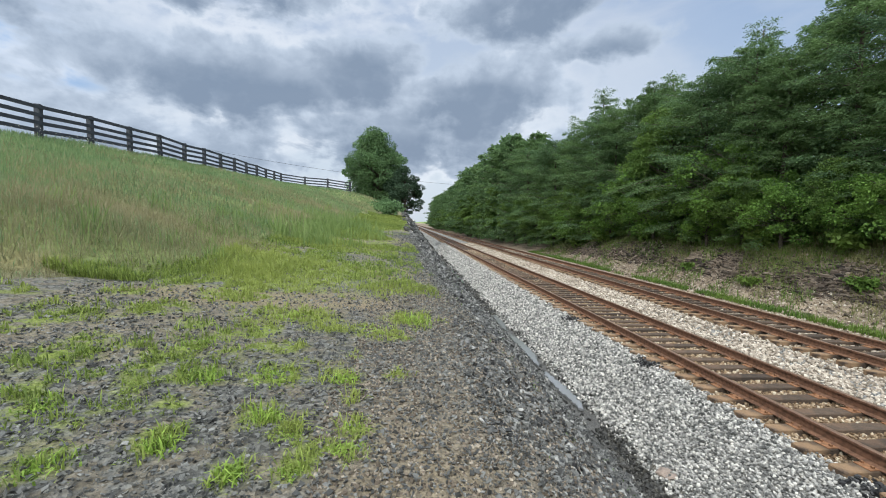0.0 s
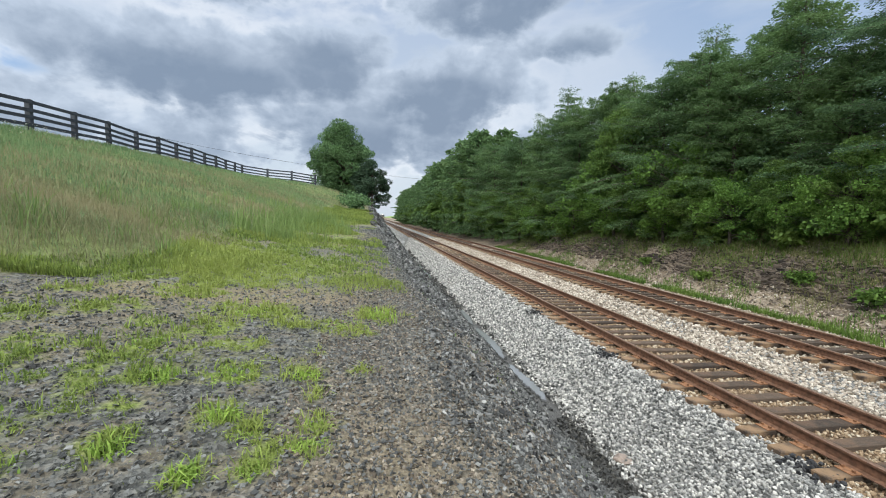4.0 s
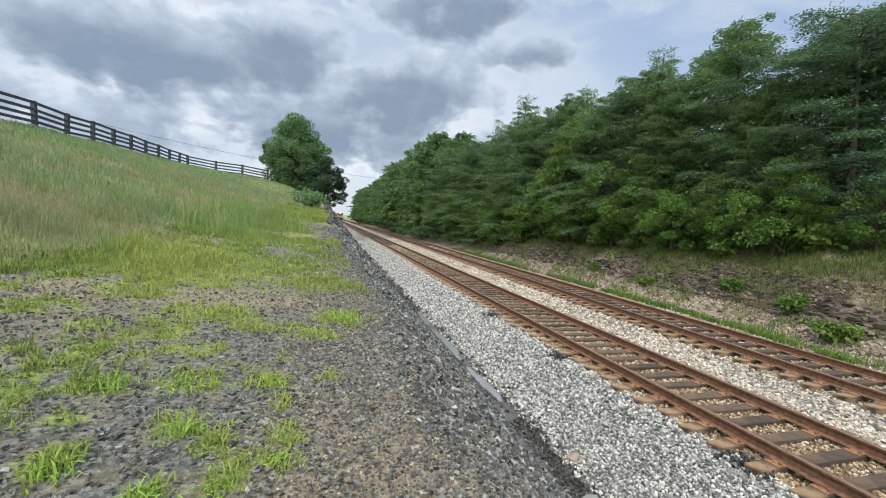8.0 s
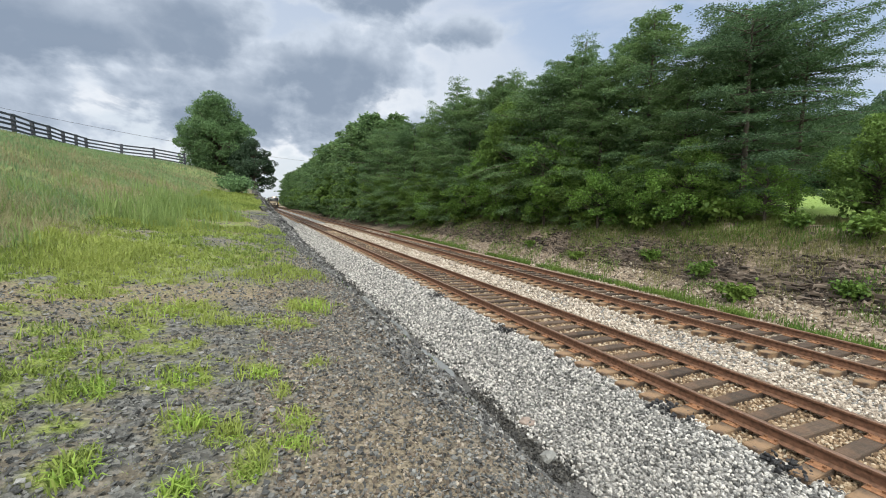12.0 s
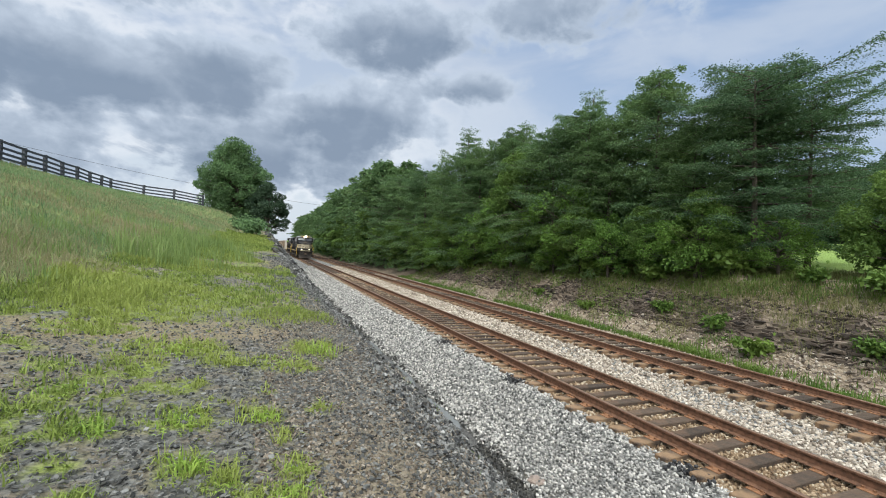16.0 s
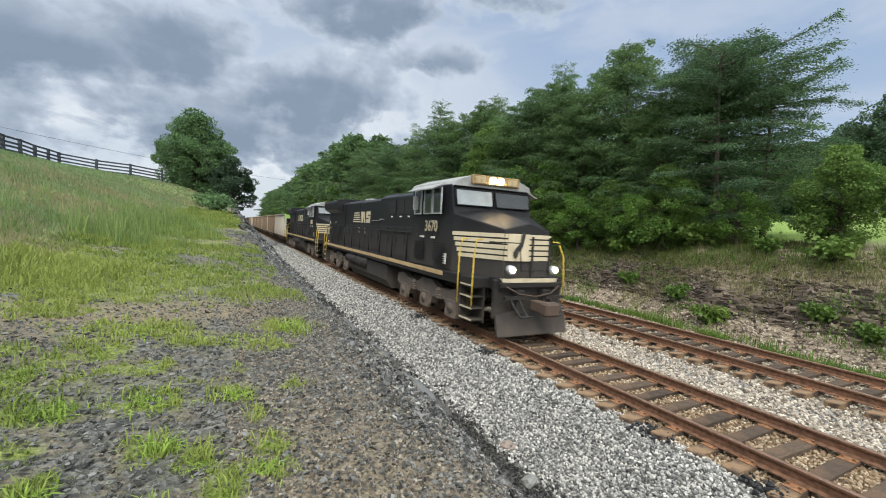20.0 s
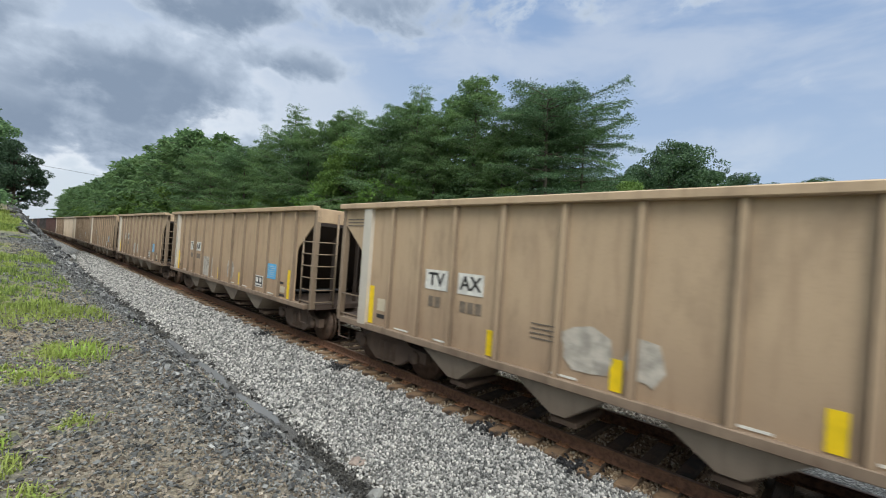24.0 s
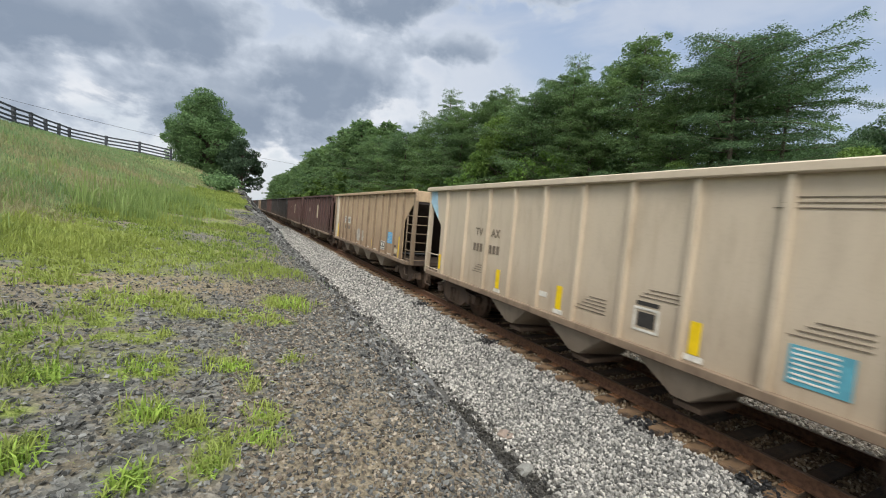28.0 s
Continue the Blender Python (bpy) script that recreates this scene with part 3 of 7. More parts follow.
def tuft_density(x, y):
    """How thickly low weeds grow on the gravel shelf."""
    x, y = np.asarray(x, float), np.asarray(y, float)
    ragged = 0.9 * (fbm(x * 7, y * 7, 61) - 0.5)
    d = np.full(np.broadcast(x, y).shape, -1.0)
    for px, py, rx, ry in WEEDS_NEAR + WEEDS_FAR:
        d = np.maximum(d, 1.25 - np.hypot((x - px) / rx, (y - py) / ry))
    e = edge_x(y)
    inside = sstep(x, e + 0.05, e - 0.6)
    further = sstep(y, 4.2, 6.5) * (0.3 + 0.7 * sstep(x, e - 0.2, e - 1.3)) * sstep(fbm(x * 1.1 + 3, y * 0.8, 67), 0.34, 0.55) * 0.9
    beside = (0.35 + 0.65 * sstep(x, -2.0, -2.9)) * sstep(x, -0.2, -1.0) * sstep(fbm(x * 2.6, y * 2.6, 65), 0.5, 0.62) * 0.7
    return np.clip(np.maximum(np.maximum(sstep(d + 1.5 * ragged, -0.35, 0.75), further), beside) * inside, 0, 1)


build_ground()


# ---- mesh helpers ----
def part(name, bm, material, parent, label="", smooth=False):
    me = bpy.data.meshes.new(name)
    bm.normal_update()
    bm.to_mesh(me)
    bm.free()
    mats = material if isinstance(material, (list, tuple)) else [material]
    for m in mats:
        me.materials.append(m)
    if smooth:
        me.polygons.foreach_set("use_smooth", np.full(len(me.polygons), True))
    ob = new(name, me)
    ob.parent = parent
    if label:
        tagged(ob, label)
    return ob


def again(ob, parent, m):
    """The same piece once more, at the pose m, on the same mesh."""
    o = ob.copy()
    scene.collection.objects.link(o)
    o.parent = parent
    o.matrix_basis = m
    return o


def thing(name, label, category, group="", m=None, kind=""):
    ob = new(name)
    tagged(ob, label, category, group, kind)
    if m is not None:
        ob.matrix_basis = m
    return ob


def box(bm, x0, x1, y0, y1, z0, z1, bevel=0.0, mat=0):
    """An upright block, its edges rounded by bevel."""
    vs = [bm.verts.new(p) for p in ((x0, y0, z0), (x1, y0, z0), (x1, y1, z0), (x0, y1, z0), (x0, y0, z1), (x1, y0, z1), (x1, y1, z1), (x0, y1, z1))]
    fs = [bm.faces.new([vs[i] for i in q]) for q in ((3, 2, 1, 0), (4, 5, 6, 7), (0, 1, 5, 4), (1, 2, 6, 5), (2, 3, 7, 6), (3, 0, 4, 7))]
    for f in fs:
        f.material_index = mat
    if bevel > 0:
        edges = list({e for f in fs for e in f.edges})
        bmesh.ops.bevel(bm, geom=edges, offset=bevel, segments=1, affect="EDGES", profile=0.5, clamp_overlap=True)
    return bm


def prism(bm, outline, a0, a1, along="y", mat=0):
    """An outline of (u, v) pushed along an axis. along y: u is x, v is z; along x: u is y, v is z; along z: u is x, v is y."""
    def at(u, v, a):
        return {"y": (u, a, v), "x": (a, u, v), "z": (u, v, a)}[along]
    lo = [bm.verts.new(at(u, v, a0)) for u, v in outline]
    hi = [bm.verts.new(at(u, v, a1)) for u, v in outline]
    n = len(outline)
    fs = [bm.faces.new(lo[::-1]), bm.faces.new(hi)]
    for i in range(n):
        fs.append(bm.faces.new((lo[i], lo[(i + 1) % n], hi[(i + 1) % n], hi[i])))
    for f in fs:
        f.material_index = mat
    bmesh.ops.recalc_face_normals(bm, faces=fs)
    return bm


def tube(bm, pts, r, sides=6, mat=0, r2=None):
    """A round bar along points, tapering from r to r2."""
    pts = [Vector(p) for p in pts]
    r2 = r if r2 is None else r2
    rings = []
    for i, p in enumerate(pts):
        d = (pts[min(i + 1, len(pts) - 1)] - pts[max(i - 1, 0)]).normalized()
        a = d.orthogonal().normalized()
        if abs(d.z) < 0.9:
            a = d.cross(Vector((0, 0, 1))).normalized()
        b = d.cross(a)
        rr = r + (r2 - r) * i / max(1, len(pts) - 1)
        rings.append([bm.verts.new(p + (a * math.cos(t) + b * math.sin(t)) * rr) for t in (2 * math.pi * k / sides for k in range(sides))])
    fs = []
    for q, w in zip(rings, rings[1:]):
        for k in range(sides):
            fs.append(bm.faces.new((q[k], q[(k + 1) % sides], w[(k + 1) % sides], w[k])))
    fs += [bm.faces.new(rings[0][::-1]), bm.faces.new(rings[-1])]
    for f in fs:
        f.material_index, f.smooth = mat, True
    return bm


def disc(bm, c, r, half, axis_name="x", sides=20, mat=0):
    d = {"x": Vector((half, 0, 0)), "y": Vector((0, half, 0)), "z": Vector((0, 0, half))}[axis_name]
    return tube(bm, [Vector(c) - d, Vector(c) + d], r, sides, mat)


# ---- the two tracks ----
def build_track(name, cx, zoff, label):
    track = thing(name, label, "railway track", kind="structure")
    tilt = math.degrees(math.atan2(-CANT, GAUGE))
    base = pose(cx, 0, zoff + CANT / 2, 0, tilt, 0)
    prof = [(-0.069, -0.18), (0.069, -0.18), (0.069, -0.168), (0.012, -0.145), (0.010, -0.048), (0.036, -0.036), (0.036, -0.006), (0.028, 0.0), (-0.028, 0.0), (-0.036, -0.006), (-0.036, -0.036), (-0.010, -0.048), (-0.012, -0.145), (-0.069, -0.168)]
    for s in (-1, 1):
        bm = bmesh.new()
        prism(bm, prof, -60, 620)
        for f in bm.faces:
            f.material_index = 1 if f.normal.z > 0.7 and f.calc_center_median().z > -0.01 else 0
        r = part("rail", bm, [RAIL, RAILTOP], track)
        r.matrix_basis = base @ pose(s * GAUGE / 2, 0, 0)
    return track, base


near_track, near_base = build_track("track_1", TRACK1, 0.0, "rusty rails spiked to weathered timber ties in grey ballast")
far_track, far_base = build_track("track_2", TRACK2, 0.02, "second rusty track on timber ties in tan ballast")

# ---- the train: materials ----
def dusty(name, paint, dust, low=0.2, high=2.2, rough=0.45, metal=0.0, amount=0.85, streak=0.35, spec=None):
    """Paint that is cleaner above and brown with road dust lower down, with streaks."""
    m = Mat(name)
    n1, n2 = m.noise(1.3, 6, 0.6), m.noise(30, 4)
    st = m.noise(5, 5, 0.6, (0.4, 1.0, 0.12))
    z = m.nt.nodes.new("ShaderNodeSeparateXYZ")
    m.nt.links.new(m.tc.outputs["Object"], z.inputs[0])
    k = m.math("ADD", z.outputs[2], m.math("MULTIPLY", m.math("SUBTRACT", n1, 0.5), 0.9))
    d = m.math("MULTIPLY", m.step(k, high, low), amount)
    d = m.math("ADD", d, m.math("MULTIPLY", m.step(st, 0.5, 0.75), streak), True)
    col = m.mix(d, paint, dust)
    grime = m.noise(2.2, 6, 0.65, (1.0, 1.0, 0.35))
    col = m.mix(m.math("MULTIPLY", m.step(grime, 0.48, 0.72), streak * 0.7), col, tuple(v * 0.55 for v in dust))
    col = m.mix(m.math("MULTIPLY", m.step(n2, 0.5, 0.8), 0.25), col, tuple(v * 0.5 for v in paint))
    m.bump(n2, 0.08, 0.005)
    return m.done(col, m.math("ADD", rough, m.math("MULTIPLY", d, 0.35)), metal, spec)


LOCO = dusty("black_locomotive_paint", (0.0125, 0.013, 0.0165), (0.075, 0.066, 0.058), 1.4, 3.4, 0.42, 0, 0.65, 0.14, 0.22)
LOCO_FRAME = dusty("grimy_black_underframe", (0.016, 0.015, 0.015), (0.085, 0.07, 0.058), 0.1, 1.5, 0.65, 0, 0.85, 0.25, 0.3)
TRUCK = dusty("brown_dusty_truck_casting", (0.05, 0.042, 0.037), (0.19, 0.15, 0.118), -0.2, 1.6, 0.8, 0, 0.9, 0.3)
TRUCK_DARK = dusty("grey_brown_plow_steel", (0.035, 0.031, 0.029), (0.10, 0.084, 0.072), 0.0, 0.8, 0.7, 0, 0.8, 0.3, 0.3)
WHEEL = simple("rusty_brown_wheel_steel", (0.12, 0.082, 0.06), 0.6, 0.5, 0.3, 10, 0.1)
CREAM = dusty("cream_white_paint", (0.60, 0.52, 0.37), (0.32, 0.26, 0.18), 0.6, 1.9, 0.5, 0, 0.5, 0.3)
SILL = dusty("yellowed_sill_stripe", (0.58, 0.42, 0.21), (0.40, 0.25, 0.12), 1.0, 1.9, 0.55, 0, 0.6, 0.5)
YELLOW = simple("safety_yellow_paint", (0.62, 0.44, 0.05), 0.5, 0, 0.2, 8, 0.05)
YELLOW_STRIPE = simple("reflective_yellow_stripe", (0.8, 0.55, 0.01), 0.45, 0, 0.08, 8, 0.03)
GREYROOF = simple("pale_grey_cab_roof", (0.29, 0.295, 0.29), 0.6, 0, 0.2, 4, 0.05)
SILVER = simple("aluminium_window_frame", (0.55, 0.56, 0.57), 0.4, 0.6, 0.12, 10, 0.05)
WHITE = simple("white_stencil_paint", (0.66, 0.64, 0.58), 0.6, 0, 0.15, 10, 0.03)
INK = simple("black_stencil_paint", (0.03, 0.028, 0.026), 0.7, 0, 0.2, 10, 0.03)
SKYBLUE = simple("light_blue_panel_paint", (0.10, 0.42, 0.72), 0.55, 0, 0.12, 5, 0.03)
TEAL = simple("teal_panel_paint", (0.09, 0.33, 0.42), 0.55, 0, 0.12, 5, 0.03)
ORANGE = simple("orange_panel_paint", (0.78, 0.36, 0.04), 0.55, 0, 0.12, 5, 0.03)
LIME = simple("lime_green_paint", (0.25, 0.55, 0.06), 0.5, 0, 0.15, 4, 0.03)
PALEBLUE = simple("pale_blue_paint", (0.36, 0.55, 0.68), 0.5, 0, 0.15, 4, 0.03)
DARKHOLE = simple("soot_black_interior", (0.012, 0.012, 0.012), 0.95, 0, 0.2, 4, 0)
COAL = simple("black_rubber_hose", (0.02, 0.02, 0.02), 0.7, 0, 0.2, 8, 0.1)
TAN = dusty("tan_hopper_paint", (0.465, 0.338, 0.215), (0.31, 0.212, 0.135), 0.9, 2.5, 0.6, 0, 0.75, 0.55)
TAN2 = dusty("brown_tan_hopper_paint", (0.45, 0.32, 0.198), (0.31, 0.203, 0.126), 0.9, 2.2, 0.65, 0, 0.6, 0.45)
ALU = dusty("grey_aluminium_hopper_side", (0.58, 0.53, 0.45), (0.40, 0.33, 0.25), 0.9, 2.0, 0.5, 0.1, 0.5, 0.28)
ALU_TAN = dusty("tan_stained_aluminium_side", (0.54, 0.455, 0.35), (0.36, 0.275, 0.19), 0.9, 2.2, 0.5, 0.05, 0.55, 0.35)
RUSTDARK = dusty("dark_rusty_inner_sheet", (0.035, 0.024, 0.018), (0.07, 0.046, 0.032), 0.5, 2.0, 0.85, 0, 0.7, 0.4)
FADED = simple("faded_stencil_paint", (0.17, 0.135, 0.10), 0.7, 0, 0.25, 10, 0.03)
OXIDE = dusty("dark_red_brown_hopper_paint", (0.085, 0.042, 0.036), (0.09, 0.065, 0.05), 0.9, 1.9, 0.65, 0, 0.6, 0.35)
BLACKCAR = dusty("faded_black_hopper_paint", (0.035, 0.032, 0.031), (0.085, 0.065, 0.05), 0.9, 1.9, 0.65, 0, 0.6, 0.35)
UNDER = dusty("rust_brown_running_gear", (0.07, 0.048, 0.037), (0.175, 0.12, 0.084), 0.0, 1.2, 0.8, 0, 0.8, 0.35)


def glow(name, c, strength):
    m = Mat(name)
    m.b.inputs["Emission Color"].default_value = (*c, 1)
    m.b.inputs["Emission Strength"].default_value = strength
    return m.done(c, 0.3)


LAMP = glow("lit_headlight", (1.0, 0.76, 0.42), 80.0)
DITCH = glow("lit_ditch_light", (1.0, 0.86, 0.62), 4.0)
GOLD = simple("tarnished_gold_number_board", (0.30, 0.20, 0.09), 0.55, 0.2, 0.3, 12, 0.1)
GOLD_PALE = simple("worn_gold_figures", (0.42, 0.33, 0.19), 0.6, 0.0, 0.2, 12, 0.05)


def glass_dark(name, c=(0.02, 0.024, 0.028)):
    m = Mat(name)
    n = m.noise(3, 3)
    return m.done(m.mix(n, c, tuple(v * 2.2 for v in c)), 0.08, 0.0, 0.45)


GLASS = glass_dark("dark_cab_glass")
# paler copy of the glass: the sky's reflection is put into its colour
GLASS_PALE = glass_dark("glass_with_sky_reflection_in_colour", (0.16, 0.175, 0.185))


def text_part(body, size, parent, m, material, label, name="lettering"):
    """Letters in Blender's own font, turned into a flat mesh of slight thickness."""
    cu = bpy.data.curves.new(name, "FONT")
    cu.body, cu.size, cu.extrude, cu.align_x, cu.align_y, cu.offset = body, size, 0.002, "CENTER", "CENTER", size * 0.02
    tmp = bpy.data.objects.new("tmp", cu)
    scene.collection.objects.link(tmp)
    bpy.context.view_layer.update()
    me = bpy.data.meshes.new_from_object(tmp.evaluated_get(bpy.context.evaluated_depsgraph_get()))
    bpy.data.objects.remove(tmp)
    me.materials.clear()
    me.materials.append(material)
    ob = new(name, me)
    ob.parent, ob.matrix_basis = parent, m
    return tagged(ob, label)


# side faces look toward -x; in a vehicle's space the front is at -y, its rear at +y
def side_pose(x, y, z):
    """For something flat on the -x side, its width running along y, read from outside."""
    return pose(x, y, z, 90, 0, -90)


def axle(parent, y, r=0.46, half=0.76):
    bm = bmesh.new()
    tube(bm, [(-half - 0.2, 0, 0), (half + 0.2, 0, 0)], 0.085, 8)
    for s in (-1, 1):
        disc(bm, (s * (half + 0.02), 0, 0), r, 0.06, "x", 22)
        disc(bm, (s * (half - 0.055), 0, 0), r + 0.028, 0.02, "x", 22)
        disc(bm, (s * (half + 0.085), 0, 0), 0.2, 0.02, "x", 12)
    w = part("wheelset", bm, WHEEL, parent, "steel wheelset with bright treads")
    w.matrix_basis = pose(0, y, r)
    return w


# ---- locomotive ----
def bogie(parent, yc):
    """A three-axle locomotive truck."""
    out = []
    for s in (-1, 1):
        bm = bmesh.new()
        prof = [(-2.7, 0.66), (-2.6, 0.98), (-2.1, 1.06), (-1.55, 0.92), (-0.75, 0.9), (-0.4, 1.08), (0.4, 1.08), (0.75, 0.9), (1.55, 0.92), (2.1, 1.06), (2.6, 0.98), (2.7, 0.66), (2.3, 0.58), (2.2, 0.36), (1.5, 0.36), (1.3, 0.6), (0.45, 0.58), (0.35, 0.34), (-0.35, 0.34), (-0.45, 0.58), (-1.3, 0.6), (-1.5, 0.36), (-2.2, 0.36), (-2.3, 0.58)]
        prism(bm, [(yc + u, v) for u, v in prof], s * 1.08, s * 1.3, "x")
        f = part("side_frame", bm, TRUCK, parent, "cast steel truck side frame")
        for dy in (-1.85, 0.0, 1.85):
            bm = bmesh.new()
            prism(bm, [(yc + dy - 0.3, 0.2), (yc + dy + 0.3, 0.2), (yc + dy + 0.36, 0.34), (yc + dy + 0.26, 0.68), (yc + dy - 0.26, 0.68), (yc + dy - 0.36, 0.34)], s * 1.28, s * 1.38, "x")
            disc(bm, (s * 1.39, yc + dy, 0.47), 0.15, 0.03, "x", 12)
            part("journal_box", bm, TRUCK, parent)
        for dy in (-0.95, 0.95):
            bm = bmesh.new()
            for k in range(4):
                disc(bm, (s * 1.3, yc + dy, 0.62 + 0.075 * k), 0.12, 0.028, "z", 10)
            tube(bm, [(s * 1.3, yc + dy, 0.55), (s * 1.3, yc + dy, 0.92)], 0.08, 8)
            part("suspension_spring", bm, TRUCK, parent)
        bm = bmesh.new()
        tube(bm, [(s * 1.25, yc - 0.35, 0.98), (s * 1.27, yc - 1.3, 0.62)], 0.05, 8)
        tube(bm, [(s * 1.25, yc + 0.35, 0.98), (s * 1.27, yc + 1.3, 0.62)], 0.05, 8)
        tube(bm, [(s * 1.24, yc + 2.0, 1.0), (s * 1.24, yc + 2.6, 0.55), (s * 1.2, yc + 2.75, 0.3)], 0.03, 6)
        tagged(part("brake_rigging", bm, TRUCK, parent), kind="stuff")
    for dy in (-1.85, 0.0, 1.85):
        axle(parent, yc + dy, 0.53)


def locomotive(name, number, lit, m):
    """A six-axle road locomotive, 21.4 m over the end plates; its cab looks toward -y. y = 0 is the front coupler."""
    lo = thing(name, "black diesel locomotive with cream nose stripes" + (", headlights lit" if lit else ", coupled behind the leading one"), "locomotive", "locomotives of the train", m)
    W, DECK = 1.5, 1.52
    L = 21.6
    # underframe
    bm = bmesh.new()
    box(bm, -W, W, 1.38, L - 0.95, 1.22, DECK, 0.03)
    box(bm, -0.98, 0.98, 0.95, 1.38, 1.22, DECK - 0.003)
    box(bm, -0.9, 0.9, 1.6, L - 1.6, 0.95, 1.22)
    part("underframe", bm, LOCO_FRAME, lo)
    for s in (-1, 1):
        bm = bmesh.new()
        box(bm, s * (W + 0.001), s * (W + 0.012), 3.1, L - 1.1, 1.36, 1.49)
        part("sill_stripe", bm, SILL, lo, "yellowed cream stripe along the sill")
    # fuel tank with air reservoirs above it
    bm = bmesh.new()
    prism(bm, [(-1.42, 1.15), (-1.42, 0.55), (-1.2, 0.22), (1.2, 0.22), (1.42, 0.55), (1.42, 1.15)], 8.2, 14.2)
    part("fuel_tank", bm, LOCO_FRAME, lo, "grimy fuel tank")
    for s in (-1, 1):
        for y0, y1 in ((11.0, 12.7), (12.85, 14.4)):
            bm = bmesh.new()
            disc(bm, (s * 1.4, (y0 + y1) / 2, 0.98), 0.22, (y1 - y0) / 2, "y", 14)
            part("air_reservoir", bm, LOCO_FRAME, lo)
    bogie(lo, 4.6)
    bogie(lo, L - 4.4)
    # front: pilot plow, anticlimber, coupler
    bm = bmesh.new()
    prism(bm, [(-1.12, 0.1), (-1.12, 0.62), (-0.5, 0.72), (0.5, 0.72), (1.12, 0.62), (1.12, 0.1)], 0.84, 0.92)
    for v in bm.verts:
        if v.co.z < 0.4:
            v.co.y -= 0.28 * (1 - abs(v.co.x) / 2.4)
    part("plow", bm, TRUCK_DARK, lo, "dusty snow plow blade")
    bm = bmesh.new()
    box(bm, -1.1, 1.1, 0.98, 1.1, 0.5, 1.5, 0.02)
    box(bm, -1.0, 1.0, 0.82, 0.98, 1.3, 1.43, 0.02)
    box(bm, -0.55, -0.3, 0.76, 1.0, 0.62, 1.25, 0.02)
    box(bm, 0.3, 0.55, 0.76, 1.0, 0.62, 1.25, 0.02)
    box(bm, -0.95, -0.35, 0.7, 0.78, 1.02, 1.1)
    box(bm, 0.35, 0.95, 0.7, 0.78, 1.02, 1.1)
    part("pilot_plate", bm, LOCO_FRAME, lo)
    bm = bmesh.new()
    prism(bm, [(-0.7, 0.82), (0.7, 0.82), (0.95, 0.98), (-0.95, 0.98)], 1.44, 1.53, "z")
    part("anticlimber", bm, CREAM, lo, "cream-edged anticlimber shelf")
    for ye, d in ((0.75, -1), (L - 0.75, 1)):
        bm = bmesh.new()
        box(bm, -0.14, 0.14, min(ye, ye + d * 0.7), max(ye, ye + d * 0.7), 0.74, 1.0, 0.02)
        box(bm, -0.24, 0.2, min(ye + d * 0.5, ye + d * 0.78), max(ye + d * 0.5, ye + d * 0.78), 0.7, 1.04, 0.05)
        part("coupler", bm, UNDER, lo, "rusty knuckle coupler")
        for x in (-0.75, -0.5, 0.5, 0.75):
            bm = bmesh.new()
            tube(bm, [(x, ye, 1.05), (x, ye + d * 0.16, 0.85), (x * 0.85, ye + d * 0.3, 0.62), (x * 0.7, ye + d * 0.42, 0.66)], 0.028, 6)
            part("air_hose", bm, COAL, lo)
    # nose
    NW, NZ = 1.42, 2.78
    bm = bmesh.new()
    v = [bm.verts.new(p) for p in ((-0.75, 1.15, DECK), (0.75, 1.15, DECK), (NW, 2.8, DECK), (-NW, 2.8, DECK),
                                   (-0.75, 1.17, NZ), (0.75, 1.17, NZ), (NW, 2.8, 3.2), (-NW, 2.8, 3.2), (0, 1.09, NZ + 0.2), (0, 2.9, 3.4), (0, 1.06, DECK))]
    for q in ((0, 10, 8, 4), (10, 1, 5, 8), (1, 2, 6, 5), (3, 0, 4, 7), (4, 8, 9, 7), (8, 5, 6, 9), (2, 3, 7, 9, 6)):
        bm.faces.new([v[i] for i in q])
    bmesh.ops.recalc_face_normals(bm, faces=bm.faces[:])
    bmesh.ops.bevel(bm, geom=bm.edges[:], offset=0.03, segments=2, affect="EDGES", profile=0.5)
    part("nose", bm, LOCO, lo, "black low nose", smooth=False)
    for k in range(5):
        z0 = 1.98 + k * 0.148
        for s in (-1, 1):
            bm = bmesh.new()
            box(bm, s * 0.0, s * 0.75, 1.03, 1.052, z0, z0 + 0.105)
            for vv in bm.verts:
                vv.co.y += 0.12 * abs(vv.co.x)
            bmesh.ops.recalc_face_normals(bm, faces=bm.faces[:])
            part("nose_stripe", bm, CREAM, lo, "cream nose stripe")
            bm = bmesh.new()
            f = 0.98 - 0.035 * (4 - k)
            ax, ay, bx, by = s * 0.757, 1.15, s * (0.757 + 0.67 * f), 1.15 + 1.65 * f
            prism(bm, [(ax, ay), (bx, by), (bx + s * 0.02, by - 0.008), (ax + s * 0.02, ay - 0.008)], z0, z0 + 0.105, "z")
            part("nose_side_stripe", bm, CREAM, lo)
    bm = bmesh.new()
    box(bm, -0.68, -0.06, 0.985, 1.02, 1.97, 2.68, 0.01)
    for vv in bm.verts:
        vv.co.y += 0.12 * abs(vv.co.x)
    part("nose_emblem_panel", bm, CREAM, lo, "cream nose panel with a dark emblem")
    bm = bmesh.new()
    prism(bm, [(-0.52, 2.06), (-0.46, 2.05), (-0.4, 2.22), (-0.28, 2.34), (-0.2, 2.68), (-0.3, 2.76), (-0.36, 2.42), (-0.46, 2.34), (-0.56, 2.2)], 0.985, 1.005)
    part("emblem", bm, INK, lo, "dark emblem shape")
    bm = bmesh.new()
    box(bm, 0.12, 0.66, 1.01, 1.06, 1.54, 1.95, 0.01)
    box(bm, 0.05, 0.09, 0.99, 1.05, 1.54, 2.62)
